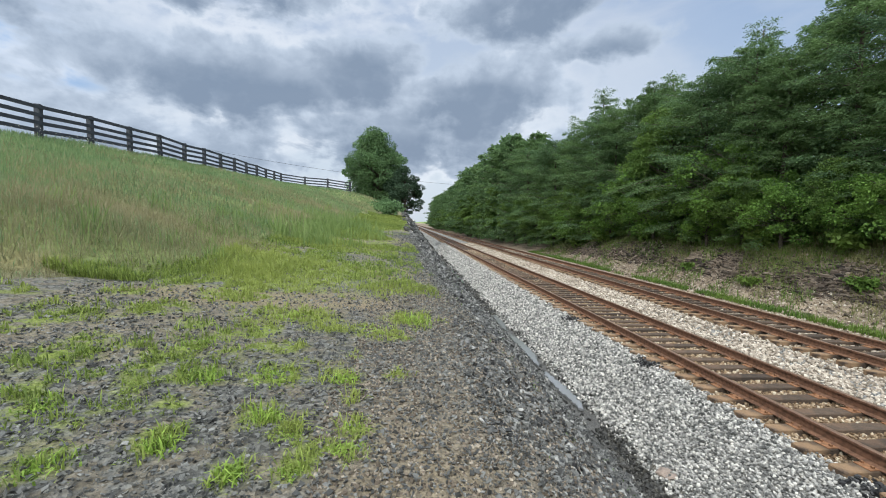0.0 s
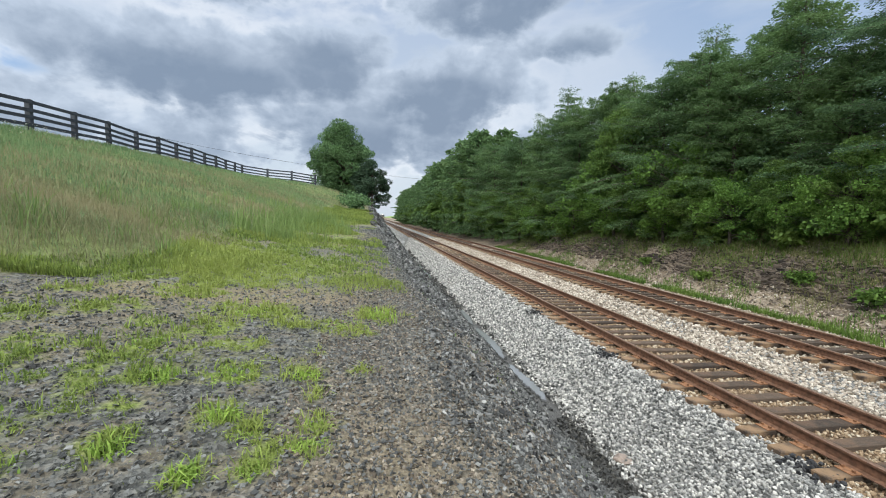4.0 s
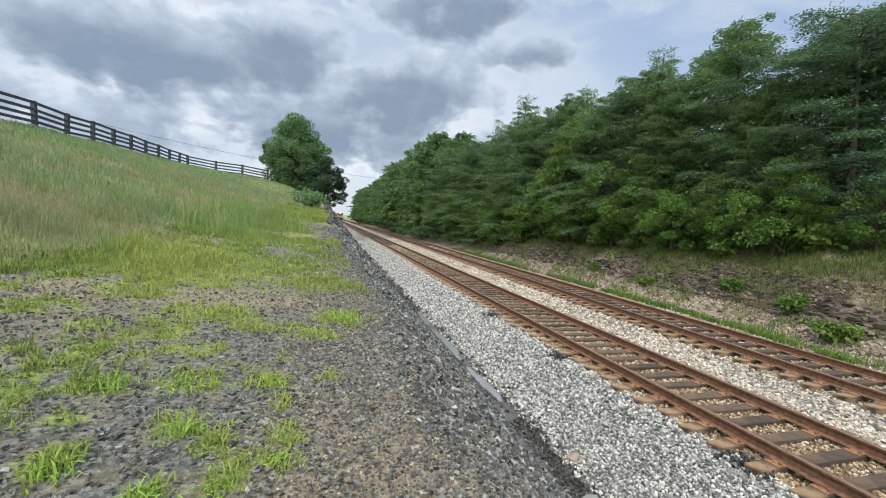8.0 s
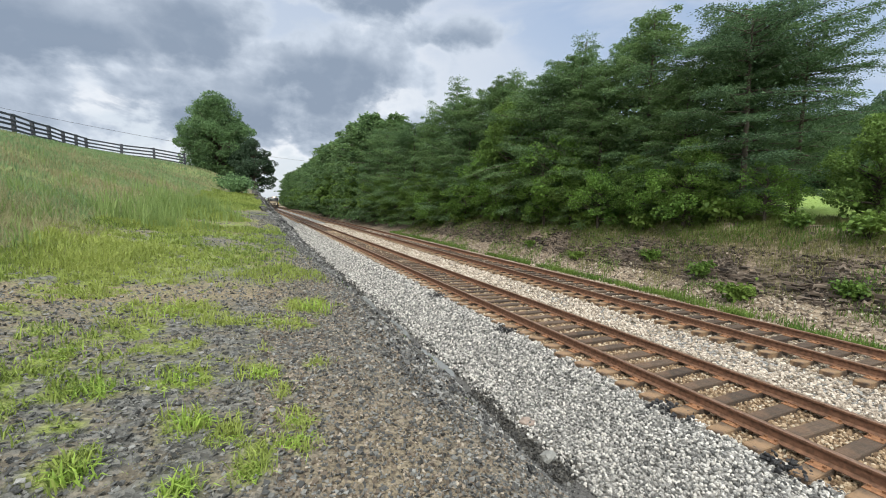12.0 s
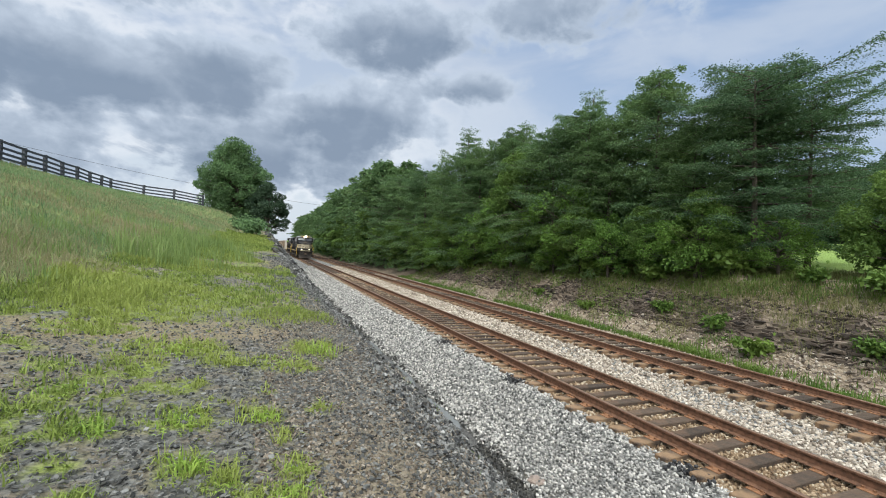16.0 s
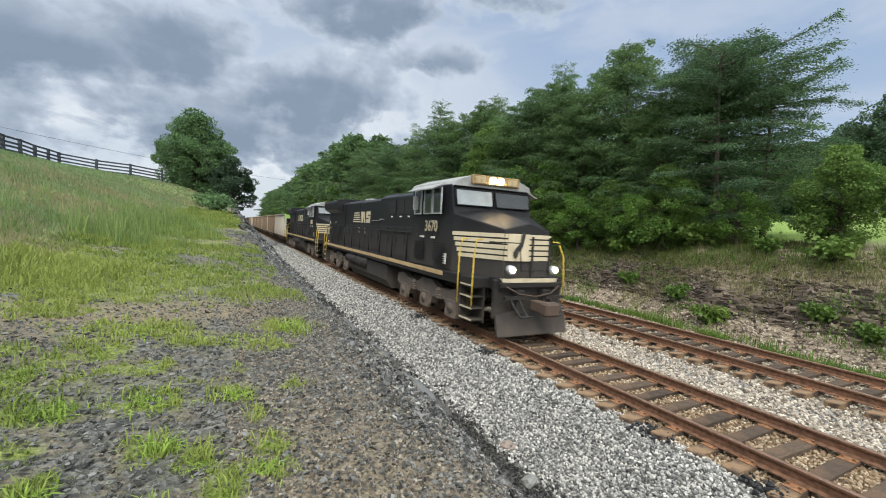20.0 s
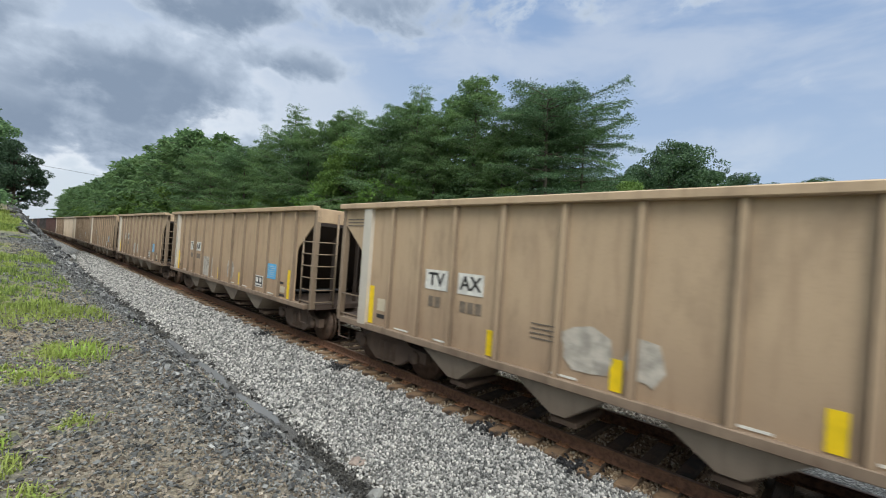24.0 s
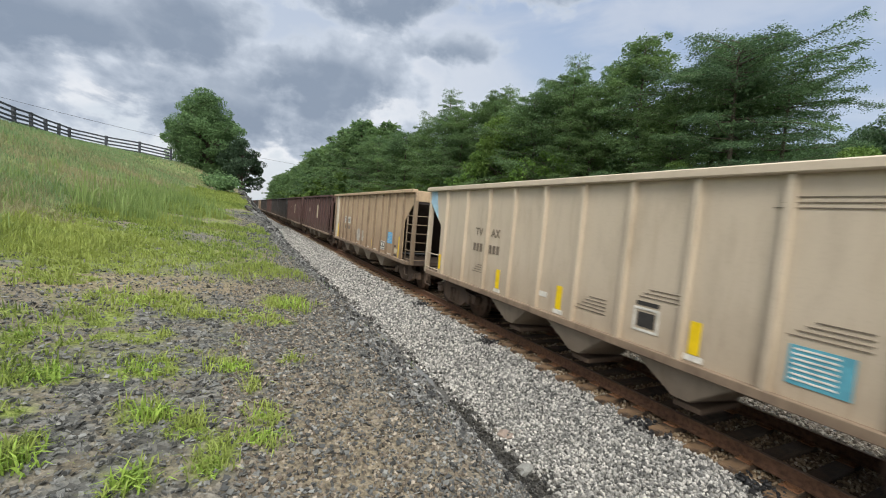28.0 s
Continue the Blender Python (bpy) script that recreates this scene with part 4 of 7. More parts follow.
    box(bm, 0.69, 0.73, 1.08, 1.13, 1.54, 2.62)
    part("nose_door", bm, LOCO, lo, "black nose door")
    # cab
    CW, y0, y1 = 1.54, 2.9, 5.55
    bm = bmesh.new()
    prism(bm, [(y0 - 0.14, DECK), (y1, DECK), (y1, 4.05), (y0 + 0.12, 4.05), (y0 - 0.1, 3.12)], -CW, CW, "x")
    bmesh.ops.bevel(bm, geom=bm.edges[:], offset=0.03, segments=1, affect="EDGES", profile=0.5)
    for vv in bm.verts:
        if vv.co.y < y0 + 0.3:
            vv.co.x *= 0.9
    part("cab_body", bm, LOCO, lo)
    bm = bmesh.new()
    prism(bm, [(-CW - 0.03, 4.0), (CW + 0.03, 4.0), (CW * 0.96, 4.14), (CW * 0.62, 4.33), (-CW * 0.62, 4.33), (-CW * 0.96, 4.14)], y0 - 0.02, y1 + 0.05)
    for vv in bm.verts:
        if vv.co.y < y0 + 0.1:
            vv.co.x *= 0.87
    part("cab_roof", bm, GREYROOF, lo, "pale grey cab roof")
    bm = bmesh.new()
    box(bm, -CW * 0.55, CW * 0.55, y0 - 0.12, y0 - 0.02, 4.08, 4.36, 0.02)
    part("number_board", bm, GOLD, lo, "tarnished gold headlight and number board")
    for x in (-0.74, 0.4):
        bm = bmesh.new()
        box(bm, x, x + 0.34, y0 - 0.135, y0 - 0.12, 4.12, 4.31)
        for i in range(4):
            box(bm, x + 0.04 + 0.07 * i, x + 0.08 + 0.07 * i, y0 - 0.14, y0 - 0.13, 4.15, 4.28)
        part("number_panel", bm, GOLD_PALE, lo, "small number panel with unreadable bars")
    for x in (-0.14, 0.14):
        bm = bmesh.new()
        disc(bm, (x, y0 - 0.145, 4.22), 0.1, 0.006, "y", 14)
        part("headlight", bm, LAMP if lit else GLASS_PALE, lo, "lit headlight" if lit else "unlit headlight")
    # the left pane takes the pale glass with the painted sky reflection
    for x0, x1, mt in ((-1.3, -0.06, GLASS_PALE), (0.06, 1.3, GLASS)):
        bm = bmesh.new()
        v = [bm.verts.new(p) for p in ((x0, y0 - 0.042, 3.45), (x1, y0 - 0.042, 3.45), (x1, y0 + 0.065, 3.9), (x0, y0 + 0.065, 3.9))]
        f = bm.faces.new(v)
        r = bmesh.ops.extrude_face_region(bm, geom=[f])
        for q in r["geom"]:
            if isinstance(q, bmesh.types.BMVert):
                q.co.y -= 0.05
        bmesh.ops.recalc_face_normals(bm, faces=bm.faces[:])
        wn = part("windscreen", bm, mt, lo, "cab windscreen")
        bm = bmesh.new()
        for a, b in (((x0, y0 - 0.09, 3.44), (x1, y0 - 0.09, 3.44)), ((x1, y0 - 0.09, 3.44), (x1, y0 + 0.017, 3.91)), ((x1, y0 + 0.017, 3.91), (x0, y0 + 0.017, 3.91)), ((x0, y0 + 0.017, 3.91), (x0, y0 - 0.09, 3.44))):
            tube(bm, [a, b], 0.022, 6)
        part("windscreen_seal", bm, LOCO, wn)
    for s in (-1, 1):
        for a, b in ((3.3, 3.85), (3.95, 4.5), (4.75, 5.25)):
            bm = bmesh.new()
            box(bm, s * (CW + 0.004), s * (CW + 0.02), a, b, 3.2, 3.92)
            wn = part("side_window", bm, GLASS, lo, "dark sliding cab window")
            bm = bmesh.new()
            for ya, yb, za, zb in ((a - 0.03, b + 0.03, 3.16, 3.2), (a - 0.03, b + 0.03, 3.92, 3.96), (a - 0.03, a + 0.02, 3.2, 3.92), (b - 0.02, b + 0.03, 3.2, 3.92)):
                box(bm, s * (CW + 0.005), s * (CW + 0.04), ya, yb, za, zb)
            part("window_frame", bm, SILVER, wn, "bright aluminium window frame")
        bm = bmesh.new()
        prism(bm, [(s * CW, 4.06), (s * CW, 4.02), (s * (CW + 0.38), 3.86), (s * (CW + 0.38), 3.89)], 3.25, 5.1)
        part("sun_visor", bm, GREYROOF, lo, "grey awning over the cab windows")
        bm = bmesh.new()
        box(bm, s * (CW + 0.03), s * (CW + 0.2), 4.98, 5.03, 3.3, 3.75, 0.01)
        part("mirror", bm, SILVER, lo)
        bm = bmesh.new()
        for ya, yb in ((2.95, 3.75), (4.45, 5.2)):
            for k in range(9):
                box(bm, s * (CW + 0.002), s * (CW + 0.022), ya, yb, 1.75 + 0.065 * k, 1.785 + 0.065 * k)
        tagged(part("grille", bm, LOCO_FRAME, lo, "louvred lower cab grilles"), kind="stuff")
        bm = bmesh.new()
        box(bm, s * (CW + 0.002), s * (CW + 0.015), 2.86, 3.04, 1.72, 2.02)
        part("marker_plate", bm, WHITE, lo, "small cream plate")
    if number:
        text_part(number, 0.46, lo, side_pose(-CW - 0.02, 3.95, 2.78), CREAM, "cream cab road number")
        text_part(number, 0.46, lo, pose(CW + 0.02, 3.95, 2.78, 90, 0, 90), CREAM, "cream cab road number")
    else:
        for k in range(4):
            bm = bmesh.new()
            box(bm, -CW - 0.016, -CW - 0.004, 3.72 + 0.24 * k, 3.88 + 0.24 * k, 2.64, 2.94)
            part("number_bar", bm, CREAM, lo, "plain bar of the cab number")
    for s in (-1, 1):
        bm = bmesh.new()
        for k in range(5):
            box(bm, s * (CW + 0.004), s * (CW + 0.014), 4.45 + 0.07 * k, 4.5 + 0.07 * k, 2.42, 2.48)
            box(bm, s * (CW + 0.004), s * (CW + 0.014), 3.65 + 0.06 * k, 3.69 + 0.06 * k, 2.42, 2.48)
        tagged(part("small_stencil", bm, WHITE, lo, "unreadable small stencils as bars"), kind="stuff")
    # long hood in bays, with the flared radiator at the rear
    bays = [(5.55, 7.35, 1.42, 4.0), (7.35, 9.4, 1.4, 4.02), (9.4, 13.6, 1.12, 4.0), (13.6, 16.6, 1.12, 4.02), (16.6, 20.6, 1.2, 4.0)]
    for a, b, w, h in bays:
        bm = bmesh.new()
        prism(bm, [(-w, DECK), (w, DECK), (w, h - 0.14), (w - 0.24, h), (-w + 0.24, h), (-w, h - 0.14)], a + 0.004, b)
        bmesh.ops.bevel(bm, geom=bm.edges[:], offset=0.02, segments=1, affect="EDGES", profile=0.5)
        part("hood_section", bm, LOCO, lo)
        for s in (-1, 1):
            n = max(1, round((b - a) / 1.02))
            step = (b - a) / n
            for i in range(n):
                bm = bmesh.new()
                box(bm, s * (w + 0.001), s * (w + 0.022), a + i * step + 0.05, a + (i + 1) * step - 0.05, DECK + 0.12, DECK + 1.2, 0.008)
                part("hood_door", bm, LOCO, lo)
                bm = bmesh.new()
                box(bm, s * (w + 0.022), s * (w + 0.045), a + (i + 1) * step - 0.14, a + (i + 1) * step - 0.1, DECK + 0.62, DECK + 0.78)
                part("door_latch", bm, LOCO_FRAME, lo)
    for s in (-1, 1):
        for a, b in ((5.75, 6.45), (6.6, 7.2), (7.5, 8.2)):
            bm = bmesh.new()
            box(bm, s * 1.405, s * 1.435, a, b, 3.2, 3.75)
            part("intake_screen", bm, DARKHOLE, lo, "dark intake screen")
            bm = bmesh.new()
            box(bm, s * 1.42, s * 1.45, (a + b) / 2 - 0.07, (a + b) / 2 + 0.07, 3.08, 3.13)
            part("lift_label", bm, WHITE, lo)
        bm = bmesh.new()
        prism(bm, [(s * 1.1, 3.35), (s * 1.52, 3.62), (s * 1.56, 3.98), (s * 1.5, 4.12), (s * 0.2, 4.2), (s * 0.2, 3.9)], 17.0, 20.75)
        part("radiator_wing", bm, LOCO, lo, "flared radiator wing")
        # stylised mark: horse-mane bars and two block shapes
        bm = bmesh.new()
        for k in range(5):
            box(bm, s * 1.125, s * 1.14, 13.4 + 0.06 * k, 14.9 - 0.07 * k, 2.86 + 0.115 * k, 2.92 + 0.115 * k)
        prism(bm, [(12.55, 2.84), (13.2, 2.84), (13.35, 3.4), (12.75, 3.4)], s * 1.125, s * 1.14, "x")
        prism(bm, [(11.75, 2.84), (12.4, 2.84), (12.4, 3.4), (11.75, 3.4)], s * 1.125, s * 1.14, "x")
        part("hood_emblem", bm, CREAM, lo, "cream emblem of bars and blocks")
        bm = bmesh.new()
        prism(bm, [(12.75, 2.84), (12.95, 2.84), (12.8, 3.22)], s * 1.141, s * 1.146, "x")
        box(bm, s * 1.141, s * 1.146, 12.0, 12.4, 3.02, 3.08)
        box(bm, s * 1.141, s * 1.146, 11.75, 12.15, 3.18, 3.24)
        tagged(part("emblem_gap", bm, LOCO, lo), kind="stuff")
        bm = bmesh.new()
        for z0 in (2.5, 2.32):
            for k in range(8):
                box(bm, s * 1.125, s * 1.137, 12.5 + 0.17 * k, 12.63 + 0.17 * k, z0, z0 + 0.11)
        tagged(part("hood_lettering", bm, CREAM, lo, "two lines of small lettering as bars"), kind="stuff")
        bm = bmesh.new()
        tube(bm, [(s * 1.16, 7.6, 3.0), (s * 1.46, 9.3, 3.0), (s * 1.16, 9.6, 2.98), (s * 1.16, 11.4, 2.95)], 0.018, 5)
        part("grab_rail", bm, SILVER, lo)
    for s in (-1, 1):
        for k in range(4):
            bm = bmesh.new()
            z0 = 1.95 + 0.24 * k
            prism(bm, [(20.18, z0), (20.5, z0 + 0.1), (20.5, z0 + 0.22), (20.18, z0 + 0.12)], s * 1.205, s * 1.216, "x")
            part("end_chevron", bm, CREAM, lo, "cream slanted stripe at the hood end")
        for a, b in ((17.0, 17.85), (18.0, 18.85), (19.0, 19.85)):
            bm = bmesh.new()
            for k in range(9):
                box(bm, s * 1.224, s * 1.238, a, b, DECK + 0.25 + 0.1 * k, DECK + 0.31 + 0.1 * k)
            tagged(part("louvre", bm, LOCO_FRAME, lo, "dusty louvred hood panel"), kind="stuff")
        bm = bmesh.new()
        box(bm, s * 1.205, s * 1.218, 18.7, 18.86, 2.8, 2.87)
        part("warning_label", bm, WHITE, lo, "small pale yellow label")
    bm = bmesh.new()
    box(bm, -0.5, 0.5, 9.9, 10.9, 4.0, 4.22, 0.05)
    part("exhaust_hatch", bm, LOCO_FRAME, lo)
    bm = bmesh.new()
    box(bm, -0.35, 0.35, 14.5, 15.5, 4.02, 4.2, 0.05)
    part("roof_hatch", bm, GREYROOF, lo, "pale roof hatch")
    bm = bmesh.new()
    box(bm, -1.1, 1.1, 17.2, 20.6, 4.16, 4.23, 0.03)
    part("fan_deck", bm, LOCO_FRAME, lo)
    bm = bmesh.new()
    for k in range(3):
        tube(bm, [(0.2 + 0.12 * k, 4.4, 4.33), (0.2 + 0.12 * k, 4.15, 4.52)], 0.035, 6, r2=0.07)
    part("horn", bm, SILVER, lo, "roof air horn")
    # walkway handrails with stanchions
    for s in (-1, 1):
        bm = bmesh.new()
        tube(bm, [(s * 1.47, 5.75, DECK + 1.02), (s * 1.47, L - 1.25, DECK + 1.02)], 0.02, 6)
        part("handrail", bm, LOCO_FRAME, lo)
        for i in range(10):
            y = 6.1 + i * 1.53
            bm = bmesh.new()
            tube(bm, [(s * 1.48, y, DECK), (s * 1.47, y, DECK + 1.03)], 0.022, 6)
            part("stanchion", bm, LOCO_FRAME, lo)
    # end platforms: steps, yellow grab rails, ditch lights
    for ye, d in ((1.4, 1), (L - 0.98, -1)):
        for s in (-1, 1):
            for k in range(4):
                z = 0.38 + 0.3 * k
                bm = bmesh.new()
                box(bm, s * 1.145, s * 1.49, min(ye, ye + d * 0.615), max(ye, ye + d * 0.615), z, z + 0.035, 0.006)
                tread = part("step_tread", bm, LOCO_FRAME, lo, "grimy boarding step")
                bm = bmesh.new()
                box(bm, s * 1.492, s * 1.515, min(ye, ye + d * 0.615), max(ye, ye + d * 0.615), z, z + 0.04)
                part("step_edge", bm, CREAM, tread, "cream step edge")
            bm = bmesh.new()
            box(bm, s * 1.1, s * 1.14, min(ye, ye + d * 0.66), max(ye, ye + d * 0.66), 0.3, 1.5)
            part("step_back", bm, LOCO_FRAME, lo)
            bm = bmesh.new()
            box(bm, s * 1.145, s * 1.5, min(ye + d * 0.62, ye + d * 0.66), max(ye + d * 0.62, ye + d * 0.66), 0.3, 1.5)
            part("step_side", bm, LOCO_FRAME, lo)
            for dy in (-0.04, 0.72):
                bm = bmesh.new()
                yy = ye + d * dy
                tube(bm, [(s * 1.53, yy, 0.75), (s * 1.53, yy, 1.5), (s * 1.5, yy + d * 0.03, 2.1), (s * 1.38, yy + d * 0.12, 2.48), (s * 1.2, yy + d * 0.15, 2.5)], 0.021, 6)
                part("grab_iron", bm, YELLOW, lo, "bent yellow grab iron")
            if d > 0:
                bm = bmesh.new()
                disc(bm, (s * 0.7, 0.88, 1.76), 0.12, 0.07, "y", 14)
                dl = part("ditch_light", bm, SILVER, lo, "ditch light housing")
                bm = bmesh.new()
                disc(bm, (s * 0.7, 0.80, 1.76), 0.08, 0.02, "y", 14)
                part("lens", bm, DITCH if lit else GLASS_PALE, dl, "lit lens" if lit else "")
        bm = bmesh.new()
        yy = ye - d * (0.12 if d < 0 else 0.52)
        tube(bm, [(-1.2, yy + 0.3 * (d > 0), 2.45), (-0.5, yy - d * 0.06, 2.45), (-0.42, yy - d * 0.06, 1.75), (0.42, yy - d * 0.06, 1.75), (0.5, yy - d * 0.06, 2.45), (1.2, yy + 0.3 * (d > 0), 2.45)], 0.018, 6)
        part("end_rail", bm, LOCO_FRAME, lo)
    bm = bmesh.new()
    tube(bm, [(-0.85, 0.8, 1.34), (-0.5, 0.72, 1.16), (0, 0.7, 1.09), (0.5, 0.72, 1.16), (0.85, 0.8, 1.34)], 0.02, 6)
    part("uncoupling_lever", bm, UNDER, lo)
    return lo


# ---- hopper cars ----
PITCH = 14.6


def car_truck(parent, yc):
    for s in (-1, 1):
        bm = bmesh.new()
        prof = [(-1.2, 0.4), (-1.2, 0.62), (-0.7, 0.66), (-0.45, 0.86), (0.45, 0.86), (0.7, 0.66), (1.2, 0.62), (1.2, 0.4), (0.75, 0.42), (0.4, 0.2), (-0.4, 0.2), (-0.75, 0.42)]
        prism(bm, [(yc + u, v) for u, v in prof], s * 0.98, s * 1.12, "x")
        for dy in (-0.89, 0.89):
            disc(bm, (s * 1.15, yc + dy, 0.48), 0.13, 0.04, "x", 10)
        for dy in (-0.2, 0.0, 0.2):
            tube(bm, [(s * 1.1, yc + dy, 0.26), (s * 1.1, yc + dy, 0.62)], 0.075, 8)
        part("side_frame", bm, UNDER, parent, "rusty truck side frame")
    bm = bmesh.new()
    box(bm, -1.05, 1.05, yc - 0.22, yc + 0.22, 0.5, 0.84, 0.03)
    part("bolster", bm, UNDER, parent)
    for dy in (-0.89, 0.89):
        axle(parent, yc + dy, 0.46)


def stencil(parent, rects, material, label, x=-1.535, name="stencil"):
    """Flat marks on the near side: (y0, y1, z0, z1), y from the car's front."""
    bm = bmesh.new()
    for a, b, c, d in rects:
        box(bm, x - 0.006, x, a, b, c, d)
    ob = part(name, bm, material, parent, label)
    return tagged(ob, kind="stuff") if len(rects) > 1 else ob


RIBS_TAN = (1.05, 1.88, 2.74, 3.58, 4.61, 5.65, 6.68, 7.71, 8.75, 9.78, 10.62, 11.48, 12.31)
RIBS_GREY = (1.3, 2.5, 3.6, 4.64, 5.66, 6.68, 7.7, 8.72, 9.76, 10.86, 12.06)


SILLDIRT = dusty("rusty_side_sill", (0.24, 0.175, 0.12), (0.12, 0.08, 0.055), 0.7, 1.1, 0.7, 0, 0.7, 0.5)
# darker brown for rib flanks, corner posts and ladders of the tan cars
RIB_FLANK = dusty("dark_tan_rib_flank", (0.25, 0.185, 0.125), (0.16, 0.115, 0.078), 0.9, 2.8, 0.75, 0, 0.7, 0.5)
BAYDIRT = dusty("dusty_bay_steel", (0.27, 0.22, 0.165), (0.17, 0.125, 0.09), 0.3, 1.1, 0.7, 0, 0.6, 0.5)


def hopper(name, label, paint, bays, corner=None):
    """A ribbed open-top hopper car. y = 0 is the middle of the front coupling, the body runs from 0.55 to 14.05."""
    car = thing(name, label, "hopper car", "hopper cars of the train")
    Y0, Y1, ZS, ZT, W = 0.62, PITCH - 0.62, 1.02, 3.6, 1.53
    end = 0.95
    # four-bay cars take the darker brown on posts and ladders
    grimy = RIB_FLANK if bays == 4 else paint
    for s in (-1, 1):
        bm = bmesh.new()
        prism(bm, [(Y0 + 0.02, ZT - 0.1), (Y0 + 0.02, ZT - 0.38), (Y0 + end - 0.05, ZT - 1.12), (Y0 + end, ZT - 1.25), (Y0 + end, ZS), (Y1 - end, ZS), (Y1 - end, ZT - 1.25), (Y1 - end + 0.05, ZT - 1.12), (Y1 - 0.02, ZT - 0.38), (Y1 - 0.02, ZT - 0.1)], s * (W - 0.03), s * W, "x")
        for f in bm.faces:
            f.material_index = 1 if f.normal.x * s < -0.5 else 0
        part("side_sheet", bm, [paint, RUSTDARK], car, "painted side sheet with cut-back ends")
        for at in (RIBS_TAN if bays == 4 else RIBS_GREY):
            y = Y0 + at
            bm = bmesh.new()
            prism(bm, [(y - 0.055, s * W), (y - 0.036, s * (W + 0.078)), (y + 0.036, s * (W + 0.078)), (y + 0.055, s * W)], ZS - 0.02, ZT - 0.1, "z")
            for v in bm.verts:
                v.co.x, v.co.y = v.co.y, v.co.x
            bmesh.ops.recalc_face_normals(bm, faces=bm.faces[:])
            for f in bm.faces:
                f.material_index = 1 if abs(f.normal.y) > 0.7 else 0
            part("rib", bm, [paint, RIB_FLANK if bays == 4 else paint], car)
        bm = bmesh.new()
        box(bm, s * (W - 0.06), s * (W + 0.135), Y0, Y1, ZT - 0.12, ZT, 0.015)
        part("top_chord", bm, paint, car, "top chord along the rim")
        bm = bmesh.new()
        box(bm, s * (W - 0.1), s * (W + 0.09), Y0 + 0.25, Y1 - 0.25, ZS - 0.11, ZS + 0.015, 0.01)
        part("side_sill", bm, SILLDIRT, car)
        for ye, d in ((Y0, 1), (Y1, -1)):
            bm = bmesh.new()
            box(bm, s * (W - 0.12), s * (W + 0.02), min(ye, ye + d * 0.12), max(ye, ye + d * 0.12), 0.93, ZT - 0.1, 0.012)
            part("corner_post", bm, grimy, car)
            bm = bmesh.new()
            yb = ye + d * 0.6
            if d > 0:
                tube(bm, [(s * W, yb, 0.95), (s * W, yb, ZT - 0.8)], 0.026, 6)
            else:
                for z in (1.1, 1.55):
                    tube(bm, [(s * W, ye + d * 0.06, z), (s * W, ye + d * end, z)], 0.017, 5)
            for k in range(8 if d > 0 else 0):
                z = 1.12 + 0.31 * k
                if z < ZT - 0.85:
                    tube(bm, [(s * (W + 0.02), ye + d * 0.06, z), (s * (W + 0.02), yb, z)], 0.017, 5)
                    tube(bm, [(s * (W - 0.06), ye - d * 0.03, z), (s * (W - 0.62), ye - d * 0.03, z)], 0.017, 5)
            tube(bm, [(s * (W - 0.62), ye - d * 0.02, 0.98), (s * (W - 0.62), ye - d * 0.02, ZT - 0.15)], 0.03, 6)
            part("ladder" if d > 0 else "end_handrail", bm, grimy, car, "end ladder rungs" if d > 0 else "thin rods at the open end")
    for ye, d in ((Y0, 1), (Y1, -1)):
        bm = bmesh.new()
        box(bm, -W, W, min(ye, ye + d * 0.07), max(ye, ye + d * 0.07), ZT - 0.42, ZT - 0.05, 0.012)
        part("end_sheet", bm, paint if corner is None or d < 0 else corner, car, "end sheet under the rim")
        bm = bmesh.new()
        prism(bm, [(ye + d * 0.1, ZT - 0.5), (ye + d * 0.16, ZT - 0.5), (ye + d * (end + 2.0), 1.15), (ye + d * (end + 1.9), 1.12)], -W + 0.04, W - 0.04, "x")
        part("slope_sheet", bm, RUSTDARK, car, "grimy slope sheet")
        bm = bmesh.new()
        for x in (-0.75, 0.0, 0.75):
            prism(bm, [(ye + d * 0.3, 1.05), (ye + d * 0.42, 1.05), (ye + d * 0.42, ZT - 0.85), (ye + d * 0.3, ZT - 0.75)], x - 0.022, x + 0.022, "x")
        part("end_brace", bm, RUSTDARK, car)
        bm = bmesh.new()
        box(bm, -1.4, 1.4, min(ye, ye + d * 2.2), max(ye, ye + d * 2.2), 0.92, 1.06, 0.01)
        box(bm, -0.2, 0.2, min(ye - d * 0.35, ye + d * 2.4), max(ye - d * 0.35, ye + d * 2.4), 0.66, 0.95, 0.02)
        part("end_platform", bm, UNDER, car)
        bm = bmesh.new()
        box(bm, -0.15, 0.15, min(ye - d * 0.3, ye - d * 0.6), max(ye - d * 0.3, ye - d * 0.6), 0.7, 1.0, 0.04)
        part("coupler", bm, UNDER, car)
        bm = bmesh.new()
        tube(bm, [(0.4, ye + d * 0.1, 0.85), (0.38, ye - d * 0.25, 0.5), (0.3, ye - d * 0.5, 0.45)], 0.03, 6)
        part("air_hose", bm, COAL, car)
        for s in (-1, 1):
            bm = bmesh.new()
            tube(bm, [(s * W, ye + d * 0.12, 0.98), (s * W, ye + d * 0.14, 0.56), (s * W, ye + d * 0.54, 0.56), (s * W, ye + d * 0.56, 0.98)], 0.02, 6)
            part("sill_step", bm, UNDER, car)
    bm = bmesh.new()
    disc(bm, (0.7, Y1 + 0.06, 2.0), 0.28, 0.03, "y", 16)
    part("brake_wheel", bm, UNDER, car)
    bm = bmesh.new()
    box(bm, -0.3, 0.3, 2.4, PITCH - 2.4, 0.72, 1.02, 0.02)
    part("centre_sill", bm, UNDER, car)
    bm = bmesh.new()
    box(bm, -W + 0.04, W - 0.04, Y0 + end + 1.7, Y1 - end - 1.7, 1.0, 1.06)
